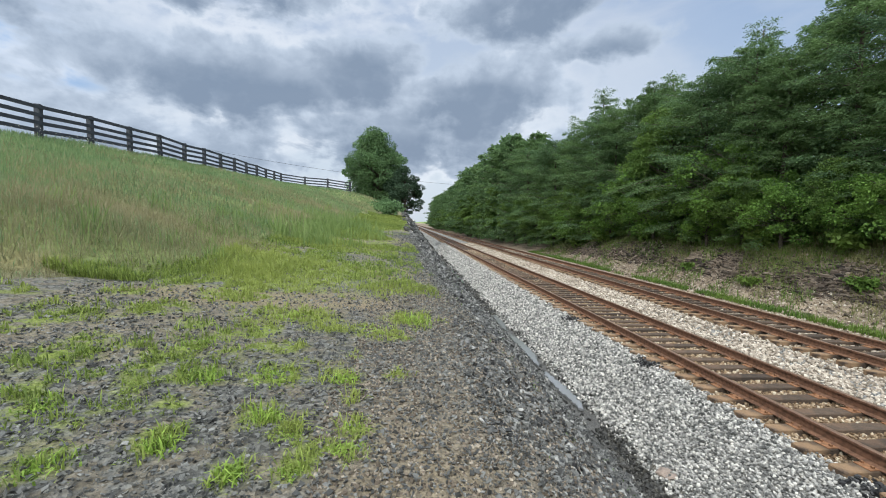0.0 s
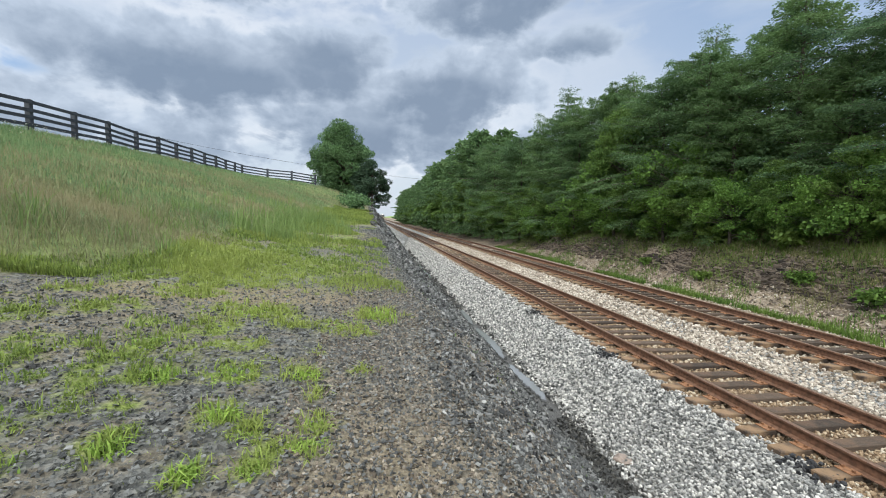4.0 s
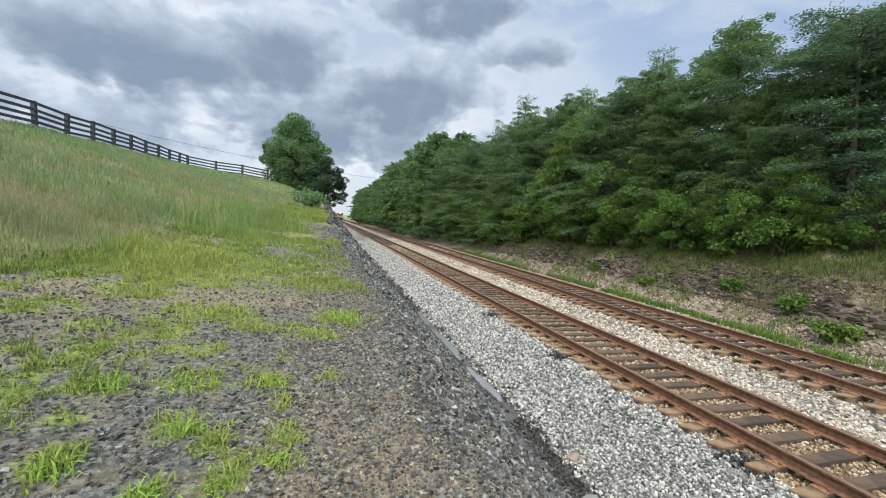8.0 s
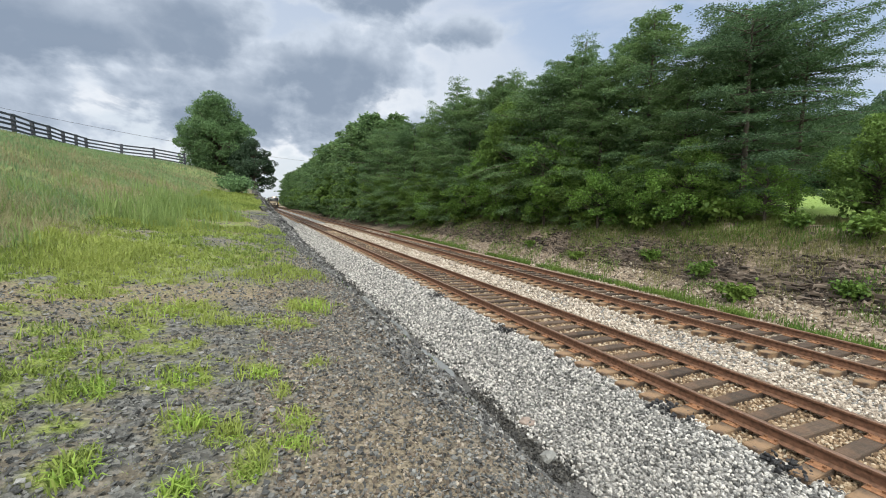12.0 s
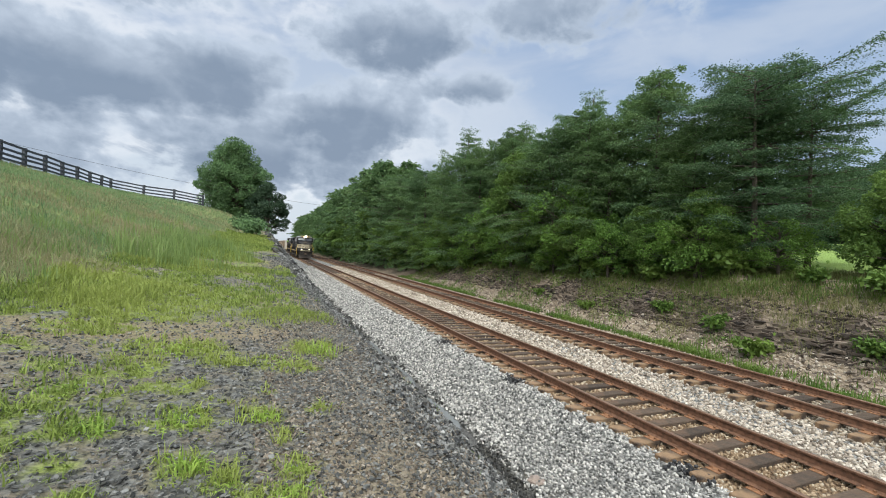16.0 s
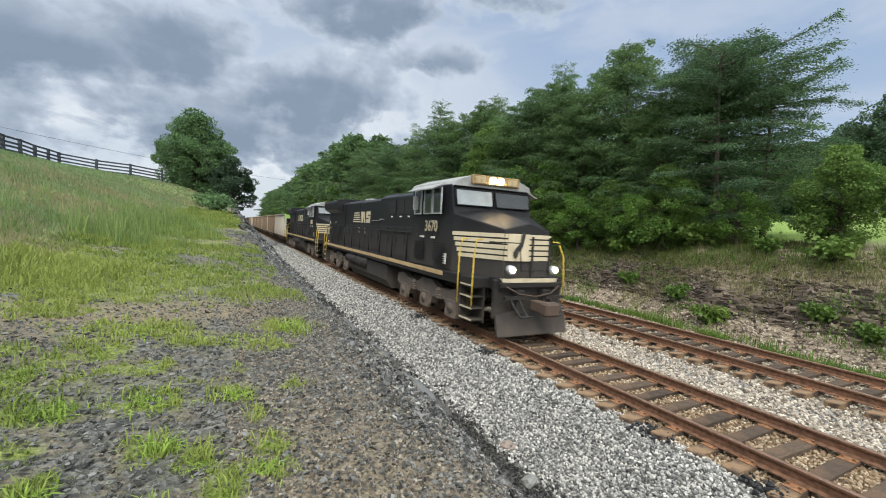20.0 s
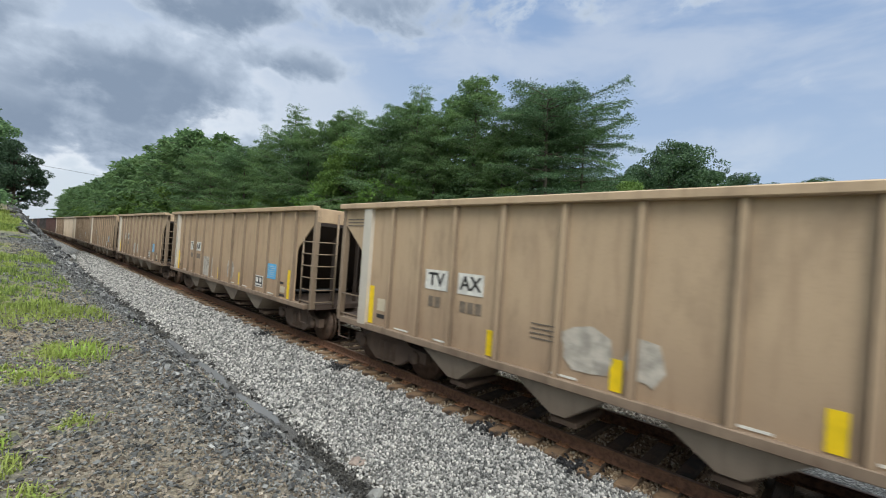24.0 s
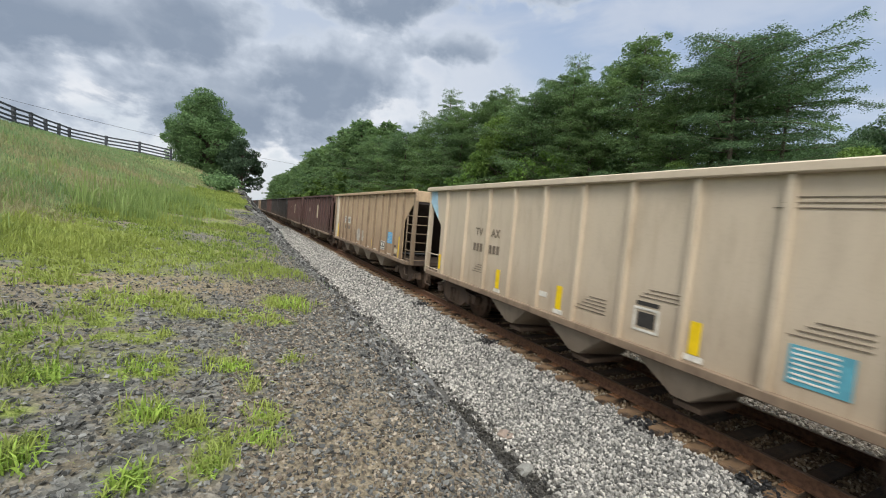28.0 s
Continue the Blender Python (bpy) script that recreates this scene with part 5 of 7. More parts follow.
    part("floor_sheet", bm, DARKHOLE, car)
    a, b = Y0 + end + 1.75, Y1 - end - 1.75
    step = 2.05
    for i in range(bays):
        yc = PITCH / 2 + (i - (bays - 1) / 2) * step
        for s in (-1, 1):
            bm = bmesh.new()
            w = 0.72
            v = [bm.verts.new(p) for p in ((s * (W - 0.02), yc - w, 0.9), (s * (W - 0.02), yc + w, 0.9), (s * 0.25, yc + w, 0.9), (s * 0.25, yc - w, 0.9),
                                           (s * (W - 0.12), yc - 0.12, 0.46), (s * (W - 0.12), yc + 0.12, 0.46), (s * 0.35, yc + 0.12, 0.36), (s * 0.35, yc - 0.12, 0.36))]
            for q in ((0, 1, 5, 4), (1, 2, 6, 5), (2, 3, 7, 6), (3, 0, 4, 7), (4, 5, 6, 7), (3, 2, 1, 0)):
                bm.faces.new([v[k] for k in q])
            bmesh.ops.recalc_face_normals(bm, faces=bm.faces[:])
            part("discharge_bay", bm, BAYDIRT, car, "sloping discharge bay")
            bm = bmesh.new()
            box(bm, s * 0.3, s * (W - 0.3), yc - 0.2, yc + 0.2, 0.28, 0.36, 0.01)
            part("bay_gate", bm, UNDER, car)
    car_truck(car, 2.05)
    car_truck(car, PITCH - 2.05)
    return car


def frame_rects(a, b, c, d, t=0.035):
    return [(a, b, c, c + t), (a, b, d - t, d), (a, a + t, c + t, d - t), (b - t, b, c + t, d - t)]


def tan_marks(car, seed):
    rnd = random.Random(seed)
    F, R = 0.62, PITCH - 0.62
    stencil(car, [(F + 1.22, F + 1.37, 1.05, 1.84)], YELLOW_STRIPE, "upright yellow reflective stripe")
    stencil(car, [(R - 1.36, R - 1.21, 1.05, 1.84)], YELLOW_STRIPE, "upright yellow reflective stripe")
    for a in (4.56, 6.56, 8.6):
        stencil(car, [(R - a, R - a + 0.16, 1.06, 1.47)], YELLOW_STRIPE, "short yellow reflective stripe")
    stencil(car, [(R - 0.95, R - 0.2, 3.1 + 0.07 * k, 3.125 + 0.07 * k) for k in range(3)], FADED, "faded data lines under the rim")
    bm = bmesh.new()
    prism(bm, [(R - 1.2, 1.0), (R - 0.94, 1.0), (R - 0.94, 3.48), (R - 1.2, 3.48)], -1.625, -1.53, "x")
    part("end_rib", bm, ALU, car, "pale weathered rib")
    bm = bmesh.new()
    box(bm, 0.55, 1.05, F - 0.02, F - 0.002, 3.24, 3.36)
    part("end_plate", bm, WHITE, car, "small white plate on the end")
    stencil(car, [(F + 2.12, F + 2.72, 1.5, 1.94)], SKYBLUE, "light blue painted panel")
    stencil(car, [(F + 2.18, F + 2.66, 1.56 + 0.06 * k, 1.572 + 0.06 * k) for k in range(6)], WHITE, "fine unreadable lines", -1.542)
    stencil(car, [(F + 2.97, F + 3.53, 1.16, 1.52)], WHITE, "white-framed stencil plate")
    stencil(car, [(F + 3.0, F + 3.5, 1.19, 1.49)], INK, "black plate field", -1.542)
    stencil(car, [(F + 3.05, F + 3.2, 1.32, 1.46), (F + 3.29, F + 3.45, 1.32, 1.46), (F + 3.03, F + 3.46, 1.22, 1.27)], WHITE, "plate bars", -1.548)
    stencil(car, [(F + 1.5, F + 1.78, 1.18, 1.36)], CREAM, "small cream patch")
    stencil(car, [(F + 1.5, F + 1.85, 1.07, 1.14), (F + 1.6, F + 1.8, 1.42, 1.48)], INK, "small dark stencil")
    stencil(car, [(R - 1.85, R - 1.5, 1.35, 1.6)], CREAM, "small cream patch")
    stencil(car, [(R - 1.8, R - 1.5, 1.2, 1.28)], INK, "small dark stencil")
    for y in (F + 2.2, F + 4.2, F + 5.3, F + 7.4, R - 3.6, R - 2.5):
        stencil(car, [(y, y + 0.4, 1.06, 1.09)], WHITE, "thin white sill mark")
    for y, word in ((R - 3.18, "TV"), (R - 3.99, "AX")):
        stencil(car, [(y - 0.28, y + 0.28, 1.97, 2.33)], WHITE, "white lettering patch")
        text_part(word, 0.33, car, side_pose(-1.545, y, 2.15), INK, "dark reporting letters")
    stencil(car, [(R - 3.3 + 0.17 * k, R - 3.18 + 0.17 * k, 1.66, 1.85) for k in range(2)] + [(R - 4.25 + 0.17 * k, R - 4.12 + 0.17 * k, 1.66, 1.85) for k in range(3)], FADED, "car number as faded bars")
    stencil(car, [(R - 5.6, R - 5.2, 1.5 + 0.07 * k, 1.52 + 0.07 * k) for k in range(4)], FADED, "unreadable data lines")
    for k in range(rnd.randint(1, 4)):
        y = rnd.uniform(F + 4.2, R - 5.2)
        w = rnd.uniform(0.2, 0.5)
        bm = bmesh.new()
        n = 11
        pts = [(y + w * math.cos(6.283 * i / n) * rnd.uniform(0.6, 1.1), 1.5 + rnd.uniform(0.6, 1.0) * 0.4 * math.sin(6.283 * i / n)) for i in range(n)]
        prism(bm, pts, -1.541, -1.535, "x")
        part("faded_patch", bm, PATCH, car, "blotchy pale paint patch")


def grey_marks(car, panel, first):
    F, R = 0.62, PITCH - 0.62
    if first:
        for a, b in ((F + 1.17, F + 2.1), (R - 9.54, R - 9.1), (R - 7.5, R - 7.0), (R - 4.3, R - 3.9), (R - 1.9, R - 1.4)):
            stencil(car, [(a, b, 1.03, 1.11)], YELLOW_STRIPE, "yellow sill dash")
        stencil(car, [(F + 1.63, F + 2.04, 1.52, 1.95)], panel, "orange painted panel")
        stencil(car, [(F + 2.6, F + 2.95, 1.15, 1.32)], WHITE, "pale patch")
        fa = R - 9.54
    else:
        for a in (R - 1.14, R - 4.28, R - 6.36, R - 8.98):
            stencil(car, [(a, a + 0.15, 1.15, 1.59)], YELLOW_STRIPE, "upright yellow reflective stripe")
        for a in (R - 4.28, R - 6.36, R - 8.98):
            stencil(car, [(a - 0.06, a + 0.2, 1.06, 1.14)], WHITE, "white stripe foot")
        stencil(car, [(R - 5.95, R - 5.65, 1.3, 1.4)], WHITE, "white mark")
        stencil(car, [(R - 10.5, R - 9.94, 1.2, 1.63)], panel, "teal painted panel")
        stencil(car, [(R - 10.38, R - 9.98, 1.25 + 0.055 * k, 1.27 + 0.055 * k) for k in range(7)], WHITE, "white panel lines as bars", -1.542)
        fa = R - 8.37
    stencil(car, frame_rects(fa, fa + 0.43, 1.24, 1.6), WHITE, "white stencil frame")
    stencil(car, [(fa + 0.07, fa + 0.36, 1.31, 1.53)], INK, "black stencil field")
    stencil(car, [(fa + 0.02, fa + 0.4, 1.63, 1.69)], INK, "black bar over the frame")
    if not first:
        for y, word in ((R - 3.2, "TV"), (R - 3.95, "AX")):
            text_part(word, 0.27, car, side_pose(-1.54, y, 2.4), FADED, "faded reporting letters")
    for y, n in ((R - 3.35, 2), (R - 4.1, 2)):
        stencil(car, ([(y + 0.19 * k, y + 0.13 + 0.19 * k, 2.3, 2.5) for k in range(n)] if first else []) + [(y + 0.16 * k - 0.05, y + 0.11 + 0.16 * k - 0.05, 1.92, 2.12) for k in range(n + 1)], FADED, "reporting marks as faded bars")
    for a, b, z, n in ((R - 10.6, R - 9.9, 1.72, 3), (R - 7.4, R - 6.7, 1.3, 4), (R - 3.6, R - 3.0, 1.4, 3), (R - 10.9, R - 9.6, 3.1, 2), (R - 8.7, R - 8.0, 1.75, 2)):
        stencil(car, [(a, b - 0.08 * k, z + 0.06 * k, z + 0.014 + 0.06 * k) for k in range(n + 1)], FADED, "unreadable small data lines", -1.534)


PATCH = simple("chalky_patch_paint", (0.42, 0.38, 0.32), 0.8, 0, 0.3, 6, 0.05)
TRAIN = []
lead = locomotive("locomotive", "3670", True, None)
second = locomotive("locomotive", "", False, None)
TRAIN.append((lead, -43.2))
TRAIN.append((second, -21.6))
grey_lime = hopper("hopper_car", "pale grey aluminium hopper car with a lime green end", ALU, 3, LIME)
bm = bmesh.new()
prism(bm, [(0.66, 3.48), (0.66, 3.2), (1.5, 2.5), (1.62, 2.5), (1.62, 3.48)], -1.541, -1.5345, "x")
part("corner_panel", bm, LIME, grey_lime, "lime green end corner")
grey_marks(grey_lime, ORANGE, True)
tan_car = hopper("hopper_car", "dusty tan hopper car with blue panel and yellow stripes", TAN, 4)
tan_marks(tan_car, 3)
brown_car = hopper("hopper_car", "brown tan hopper car with blotchy pale paint patches", TAN2, 4)
tan_marks(brown_car, 8)
stencil(brown_car, [(8.2, 9.26, 1.06, 1.8)], PATCH, "large pale overpainted panel")
grey_teal = hopper("hopper_car", "pale grey aluminium hopper car with a teal panel", ALU_TAN, 3)
bm = bmesh.new()
prism(bm, [(PITCH - 0.66, 3.48), (PITCH - 0.66, 3.2), (PITCH - 1.35, 2.62), (PITCH - 1.12, 3.48)], -1.541, -1.5345, "x")
part("corner_panel", bm, PALEBLUE, grey_teal, "pale blue end corner")
grey_marks(grey_teal, TEAL, False)
red_car = hopper("hopper_car", "dark red brown hopper car", OXIDE, 3)
stencil(red_car, [(5.5, 6.3, 1.9, 2.9), (9.5, 10.1, 2.3, 2.7)], CREAM, "pale patch")
black_car = hopper("hopper_car", "faded black hopper car", BLACKCAR, 3)
ORDER = "gtbtbt" + "etrrkkrkktkkrkkk"
KINDS = {"g": grey_lime, "t": tan_car, "b": brown_car, "e": grey_teal, "r": red_car, "k": black_car}
used = set()
for i, k in enumerate(ORDER):
    ob = KINDS[k] if k not in used else copy_thing(KINDS[k], Matrix.Identity(4))
    used.add(k)
    TRAIN.append((ob, i * PITCH))

# ---- fence along the hill crest ----
def build_fence():
    fence = thing("board_fence", "black four-board wooden fence along the hill crest", "fence")
    pts = []
    y = 4.0
    while y < 51.5:
        pts.append((FENCE_X - 0.012 * (y - 16), y))
        y += 2.75
    x, y = pts[-1]
    while x < -7:
        x, y = x + 2.6, y + 0.35
        pts.append((x, y))
    zs = [float(land_z(px, py)) for px, py in pts]
    bm = bmesh.new()
    box(bm, -0.1, 0.1, -0.1, 0.1, -0.5, 1.33, 0.012)
    first = part("post", bm, FENCE, fence)
    for i, ((px, py), z) in enumerate(zip(pts, zs)):
        m = pose(px, py, z, random.uniform(-1.5, 1.5), random.uniform(-1.5, 1.5), random.uniform(-4, 4))
        if i == 0:
            first.matrix_basis = m
        else:
            again(first, fence, m)
    bm = bmesh.new()
    box(bm, -0.019, 0.019, 0, 1, -0.07, 0.07, 0)
    board = None
    for i in range(len(pts) - 1):
        a, b = Vector((*pts[i], zs[i])), Vector((*pts[i + 1], zs[i + 1]))
        for h in (0.28, 0.58, 0.88, 1.2):
            d = b - a
            m = Matrix.Translation(a + Vector((0.12, 0, h + random.uniform(-0.02, 0.02)))) @ d.to_track_quat("Y", "Z").to_matrix().to_4x4() @ Matrix.Diagonal((1, d.length, 1, 1))
            if board is None:
                board = part("board", bm, FENCE, fence)
                board.matrix_basis = m
            else:
                again(board, fence, m)


build_fence()


# ---- trees ----
def quads_to_tris(v):
    """Leaf quads (n, 4, 3) as vertex and face arrays."""
    n = len(v)
    return v.reshape(-1, 3), np.arange(n * 4).reshape(n, 4)


def leaves_at(rng, p, size, flat=0.5, along=None, stretch=1.6, wide=0.5):
    """Small leaf blades at the points p, each turned at random; flat: how much they lie level."""
    n = len(p)
    a = rng.normal(size=(n, 3)) if along is None else along + rng.normal(size=(n, 3)) * 0.45
    a[:, 2] *= (1 - flat * 0.6)
    a /= np.linalg.norm(a, axis=1, keepdims=True) + 1e-9
    up = rng.normal(size=(n, 3)) * (1 - flat) + np.array([0, 0, 1.0]) * flat
    b = np.cross(up, a)
    b /= np.linalg.norm(b, axis=1, keepdims=True) + 1e-9
    s = size * rng.uniform(0.6, 1.35, (n, 1))
    l, w = a * s * stretch, b * s * wide
    sag = np.array([0, 0, -1.0]) * s * 0.25
    return np.stack([p, p + l * 0.5 + w, p + l + sag, p + l * 0.5 - w], 1)


def limb(bm, p, d, length, r, rng, droop=0.0, bits=5, sides=5):
    pts, d = [Vector(p)], Vector(d).normalized()
    for _ in range(bits):
        d = (d + Vector(rng.normal(0, 0.10, 3)) + Vector((0, 0, -droop))).normalized()
        pts.append(pts[-1] + d * (length / bits))
    tube(bm, pts, r, sides, r2=max(0.006, r * 0.2))
    return np.array([tuple(q) for q in pts])


def fronds(rng, pts, az, ln, dens, leaf, droop):
    """The twigs of one limb: a flat spray, widest half way along, its tips hanging a little."""
    nt = max(8, int(ln * 13 * dens))
    rel = rng.uniform(0.18, 1.0, nt)
    t = rel * (len(pts) - 1)
    i0 = np.clip(t.astype(int), 0, len(pts) - 2)
    base = pts[i0] + (pts[i0 + 1] - pts[i0]) * (t - i0)[:, None]
    out = np.array([math.cos(az), math.sin(az), 0.0])
    side = np.array([-math.sin(az), math.cos(az), 0.0])
    sgn = rng.choice([-1.0, 1.0], nt)[:, None]
    tw = out * rng.uniform(0.35, 1.0, (nt, 1)) + side * sgn * rng.uniform(0.35, 1.0, (nt, 1)) + np.array([0, 0, 1.0]) * rng.uniform(-0.14, 0.16, (nt, 1))
    tl = (np.sin(np.pi * (0.18 + 0.78 * rel)) ** 0.7 * min(1.0, 0.18 + 0.34 * ln) * rng.uniform(0.5, 1.15, nt))[:, None]
    res = []
    for q in (0.12, 0.35, 0.58, 0.8, 1.0):
        pp = base + tw * tl * q - np.array([0, 0, droop]) * tl * q * q + rng.normal(0, 0.045, (nt, 3))
        res.append(leaves_at(rng, pp, leaf, 0.5, tw, 1.8, 0.36))
    return np.concatenate(res)


def pine_parts(seed, H, spread, low=0.1, dens=1.0, flat_top=False, leaf=0.13, sparse=0.0, gap=(0.5, 0.85), inner=3200, blunt=2.6):
    """Trunk and limbs as a bmesh, and the sprays of a pine whose branches lie in uneven layers."""
    rng = np.random.default_rng(seed)
    bm = bmesh.new()
    lean = rng.normal(0, 0.02, 2)
    trunk = [(lean[0] * h * H, lean[1] * h * H, h * H - 0.4 * (h == 0)) for h in np.linspace(0, 0.95, 9)]
    tube(bm, trunk, 0.014 * H + 0.03, 8, r2=0.03)
    sprays = []
    h = low
    lop = rng.uniform(0, 6.283)

    def reach(k):
        if flat_top:
            return spread * (0.72 + 0.45 * math.sin(k * 2.6)) * (1.0 if k < 0.8 else 1.0 - 2.6 * (k - 0.8))
        return spread * (0.78 + 0.22 * math.sin(min(1, k * 2.4 + 0.3) * 1.57)) * (1 - k ** blunt) + 0.6

    while h < 0.985:
        k = (h - low) / (1 - low)
        L = reach(k) * rng.uniform(0.8, 1.15)
        turn = rng.uniform(0, 6.283)
        count = int(rng.integers(5, 8))
        for i in range(count):
            if rng.random() < sparse:
                continue
            az = turn + 6.283 * i / count + rng.normal(0, 0.25)
            ln = L * rng.uniform(0.6, 1.15) * (1 + 0.18 * math.cos(az - lop))
            p0 = (lean[0] * h * H, lean[1] * h * H, h * H + rng.normal(0, 0.09))
            rise = (0.08 if flat_top else 0.28) * k + rng.uniform(-0.10, 0.14)
            pts = limb(bm, p0, (math.cos(az), math.sin(az), rise), ln, 0.009 * ln + 0.01, rng, 0.04 * (1 - k), 5, 4)
            sprays.append(fronds(rng, pts, az, ln, dens, leaf, 0.22))
        h += rng.uniform(*gap) * (0.5 if k > 0.72 else 1.0) / H
    kk = rng.uniform(0.02, 0.9, inner)
    rr = np.array([reach(k) for k in kk]) * rng.uniform(0.1, 0.5, inner)
    aa = rng.uniform(0, 6.283, inner)
    sprays.append(leaves_at(rng, np.stack([rr * np.cos(aa), rr * np.sin(aa), (low + kk * (1 - low)) * H], -1), leaf * 1.5, 0.35))
    # two or three leading shoots at the top
    for q in range(1 if flat_top else 3):
        tip = np.array([lean[0] * H + rng.normal(0, 0.35 * (q > 0)), lean[1] * H + rng.normal(0, 0.35 * (q > 0)), H * (0.96 if flat_top else 1.0 - 0.035 * q)])
        sprays.append(leaves_at(rng, tip + rng.normal(0, 0.16, (60, 3)) * np.array([1, 1, 2.0]) - np.array([0, 0, 0.55]), leaf, 0.2))
    return bm, np.concatenate(sprays)


def broad_parts(seed, H, spread, low=0.15, leaf=0.2, lumps=46, per=210, shape=1.0, lump=(0.2, 0.36)):
    """Trunk and limbs as a bmesh, and the leaves of a broad-crowned tree."""
    rng = np.random.default_rng(seed)
    bm = bmesh.new()
    tube(bm, [(rng.normal(0, 0.03) * h * H, rng.normal(0, 0.03) * h * H, h * H * 0.8 - 0.4 * (h == 0)) for h in np.linspace(0, 1, 7)], 0.018 * H + 0.03, 8, r2=0.05)
    cz, rz = H * (low + 1) / 2, H * (1 - low) / 2
    out = []
    for i in range(lumps):
        d = rng.normal(size=3)
        d /= np.linalg.norm(d)
        rr = rng.uniform(0.5, 0.98)
        taper = 1.0 - 0.30 * max(0, d[2]) * shape
        c = np.array([d[0] * spread * rr * taper, d[1] * spread * rr * taper, cz + d[2] * rz * rr])
        s = Vector((0, 0, min(H * 0.75, max(H * 0.08, c[2] * 0.72))))
        limb(bm, s, Vector(c) - s, (Vector(c) - s).length, 0.012 * H * rng.uniform(0.4, 0.8), rng, 0.0, 4, 5)
        rad = spread * rng.uniform(*lump)
        p = rng.normal(size=(per, 3))
        p *= (rng.uniform(0.55, 1.0, (per, 1)) ** 0.5) / np.linalg.norm(p, axis=1, keepdims=True)
        p = c + p * rad * np.array([1.1, 1.1, 0.72])
        p = p[p[:, 2] > 0.12]
        out.append(leaves_at(rng, p, leaf, 0.45, None, 1.3))
    return bm, np.concatenate(out)


def plant_tree(name, label, made, leafmat, m, group=""):
    bm, q = made
    t = thing(name, label, "tree", group, m)
    part("trunk", bm, BARK, t, "trunk and limbs")
    v, f = quads_to_tris(q)
    crown = new("crown", mesh_from("crown", v, f, [leafmat]))
    crown.parent = t
    return t


def at_ground(x, y, rz=0.0, s=1.0, sink=0.1):
    return pose(x, y, float(land_z(x, y)) - sink, 0, 0, rz) @ Matrix.Scale(s, 4)


# the lone tree on the hillside
lone = plant_tree("broadleaf_tree", "full-crowned dark green tree on the hillside by the tracks", broad_parts(5, 12.2, 4.3, 0.0, 0.13, 190, 380, 2.3, (0.13, 0.27)), TREE_LEAF, pose(-3.9, 56.0, 3.7), "")
dusky = plant_tree("broadleaf_tree", "smaller near-black tree at the foot of the lone tree, shade put into its leaves", broad_parts(6, 6.2, 2.6, 0.0, 0.12, 80, 300, 1.2, (0.16, 0.3)), SHADED_LEAF, at_ground(-0.2, 53.0, 0, 1.0, 0.3), "")

# the woods above the cut bank: a few grown trees, each repeated with its own turn and size
WOOD = "trees of the wood beside the tracks"
pines = [
    plant_tree("pine_tree", "wide-spreading pine with layered open branches", pine_parts(21, 8.7, 3.05, 0.16, 4.8, True, 0.052, 0.14, (0.5, 0.78), 1500), PINE_DARK, at_ground(18.6, 11.0), WOOD),
    plant_tree("pine_tree", "dense layered pine at the wood's edge", pine_parts(22, 10.6, 2.9, 0.04, 2.7, False, 0.072), PINE_LEAF, at_ground(18.9, 16.2), WOOD),
    plant_tree("pine_tree", "dense round-headed pine at the wood's edge", pine_parts(23, 9.8, 3.2, 0.03, 2.7, False, 0.072, 0.05, (0.5, 0.85), 3200, 4.0), PINE_LEAF, at_ground(18.0, 20.5), WOOD),
    plant_tree("pine_tree", "thin-topped feathery pine among the others", pine_parts(24, 12.2, 2.2, 0.2, 1.5, False, 0.07, 0.25, (0.6, 1.0), 900, 1.6), PINE_LEAF, at_ground(20.8, 23.5), WOOD),
    plant_tree("pine_tree", "dark pine further along the wood", pine_parts(25, 11.0, 3.3, 0.03, 0.55, False, 0.22, 0.1, (0.7, 1.0), 700, 3.0), PINE_LEAF, at_ground(17.0, 64.0), WOOD),
]
broads = [
    plant_tree("broadleaf_tree", "leafy young broadleaf tree at the wood's edge", broad_parts(31, 3.7, 1.6, 0.06, 0.06, 70, 400, 1.0, (0.16, 0.32)), BROAD_LEAF, at_ground(18.4, 6.7), WOOD),
    plant_tree("broadleaf_tree", "leafy broadleaf tree in the wood", broad_parts(32, 9.0, 2.9, 0.04, 0.105, 110, 300, 1.2, (0.14, 0.3)), BROAD_LEAF, at_ground(17.6, 26.0), WOOD),
    plant_tree("broadleaf_tree", "broadleaf tree further along the wood", broad_parts(33, 9.0, 2.8, 0.03, 0.30, 50, 110, 1.2, (0.16, 0.32)), BROAD_LEAF, at_ground(15.6, 66.0), WOOD),
    plant_tree("broadleaf_tree", "bright green young maple under the pines", broad_parts(34, 3.6, 1.9, 0.05, 0.07, 60, 150, 1.0, (0.12, 0.26)), MAPLE_LEAF, at_ground(16.9, 12.4), WOOD),
]
oak = plant_tree("broadleaf_tree", "large oak beyond the field, its shade put into the leaf colour", broad_parts(41, 17.0, 8.4, 0.0, 0.24, 150, 330, 0.8, (0.12, 0.26)), OAK_SHADED, at_ground(79.0, 21.5, 0, 1.0, 0.9), "")


def wood_copy(src, x, y, s, rz):
    o = copy_thing(src, at_ground(x, y, rz, 1.0))
    o.scale = (s * random.uniform(0.92, 1.08), s * random.uniform(0.92, 1.08), s)
    return o


rnd = random.Random(77)
spots = []
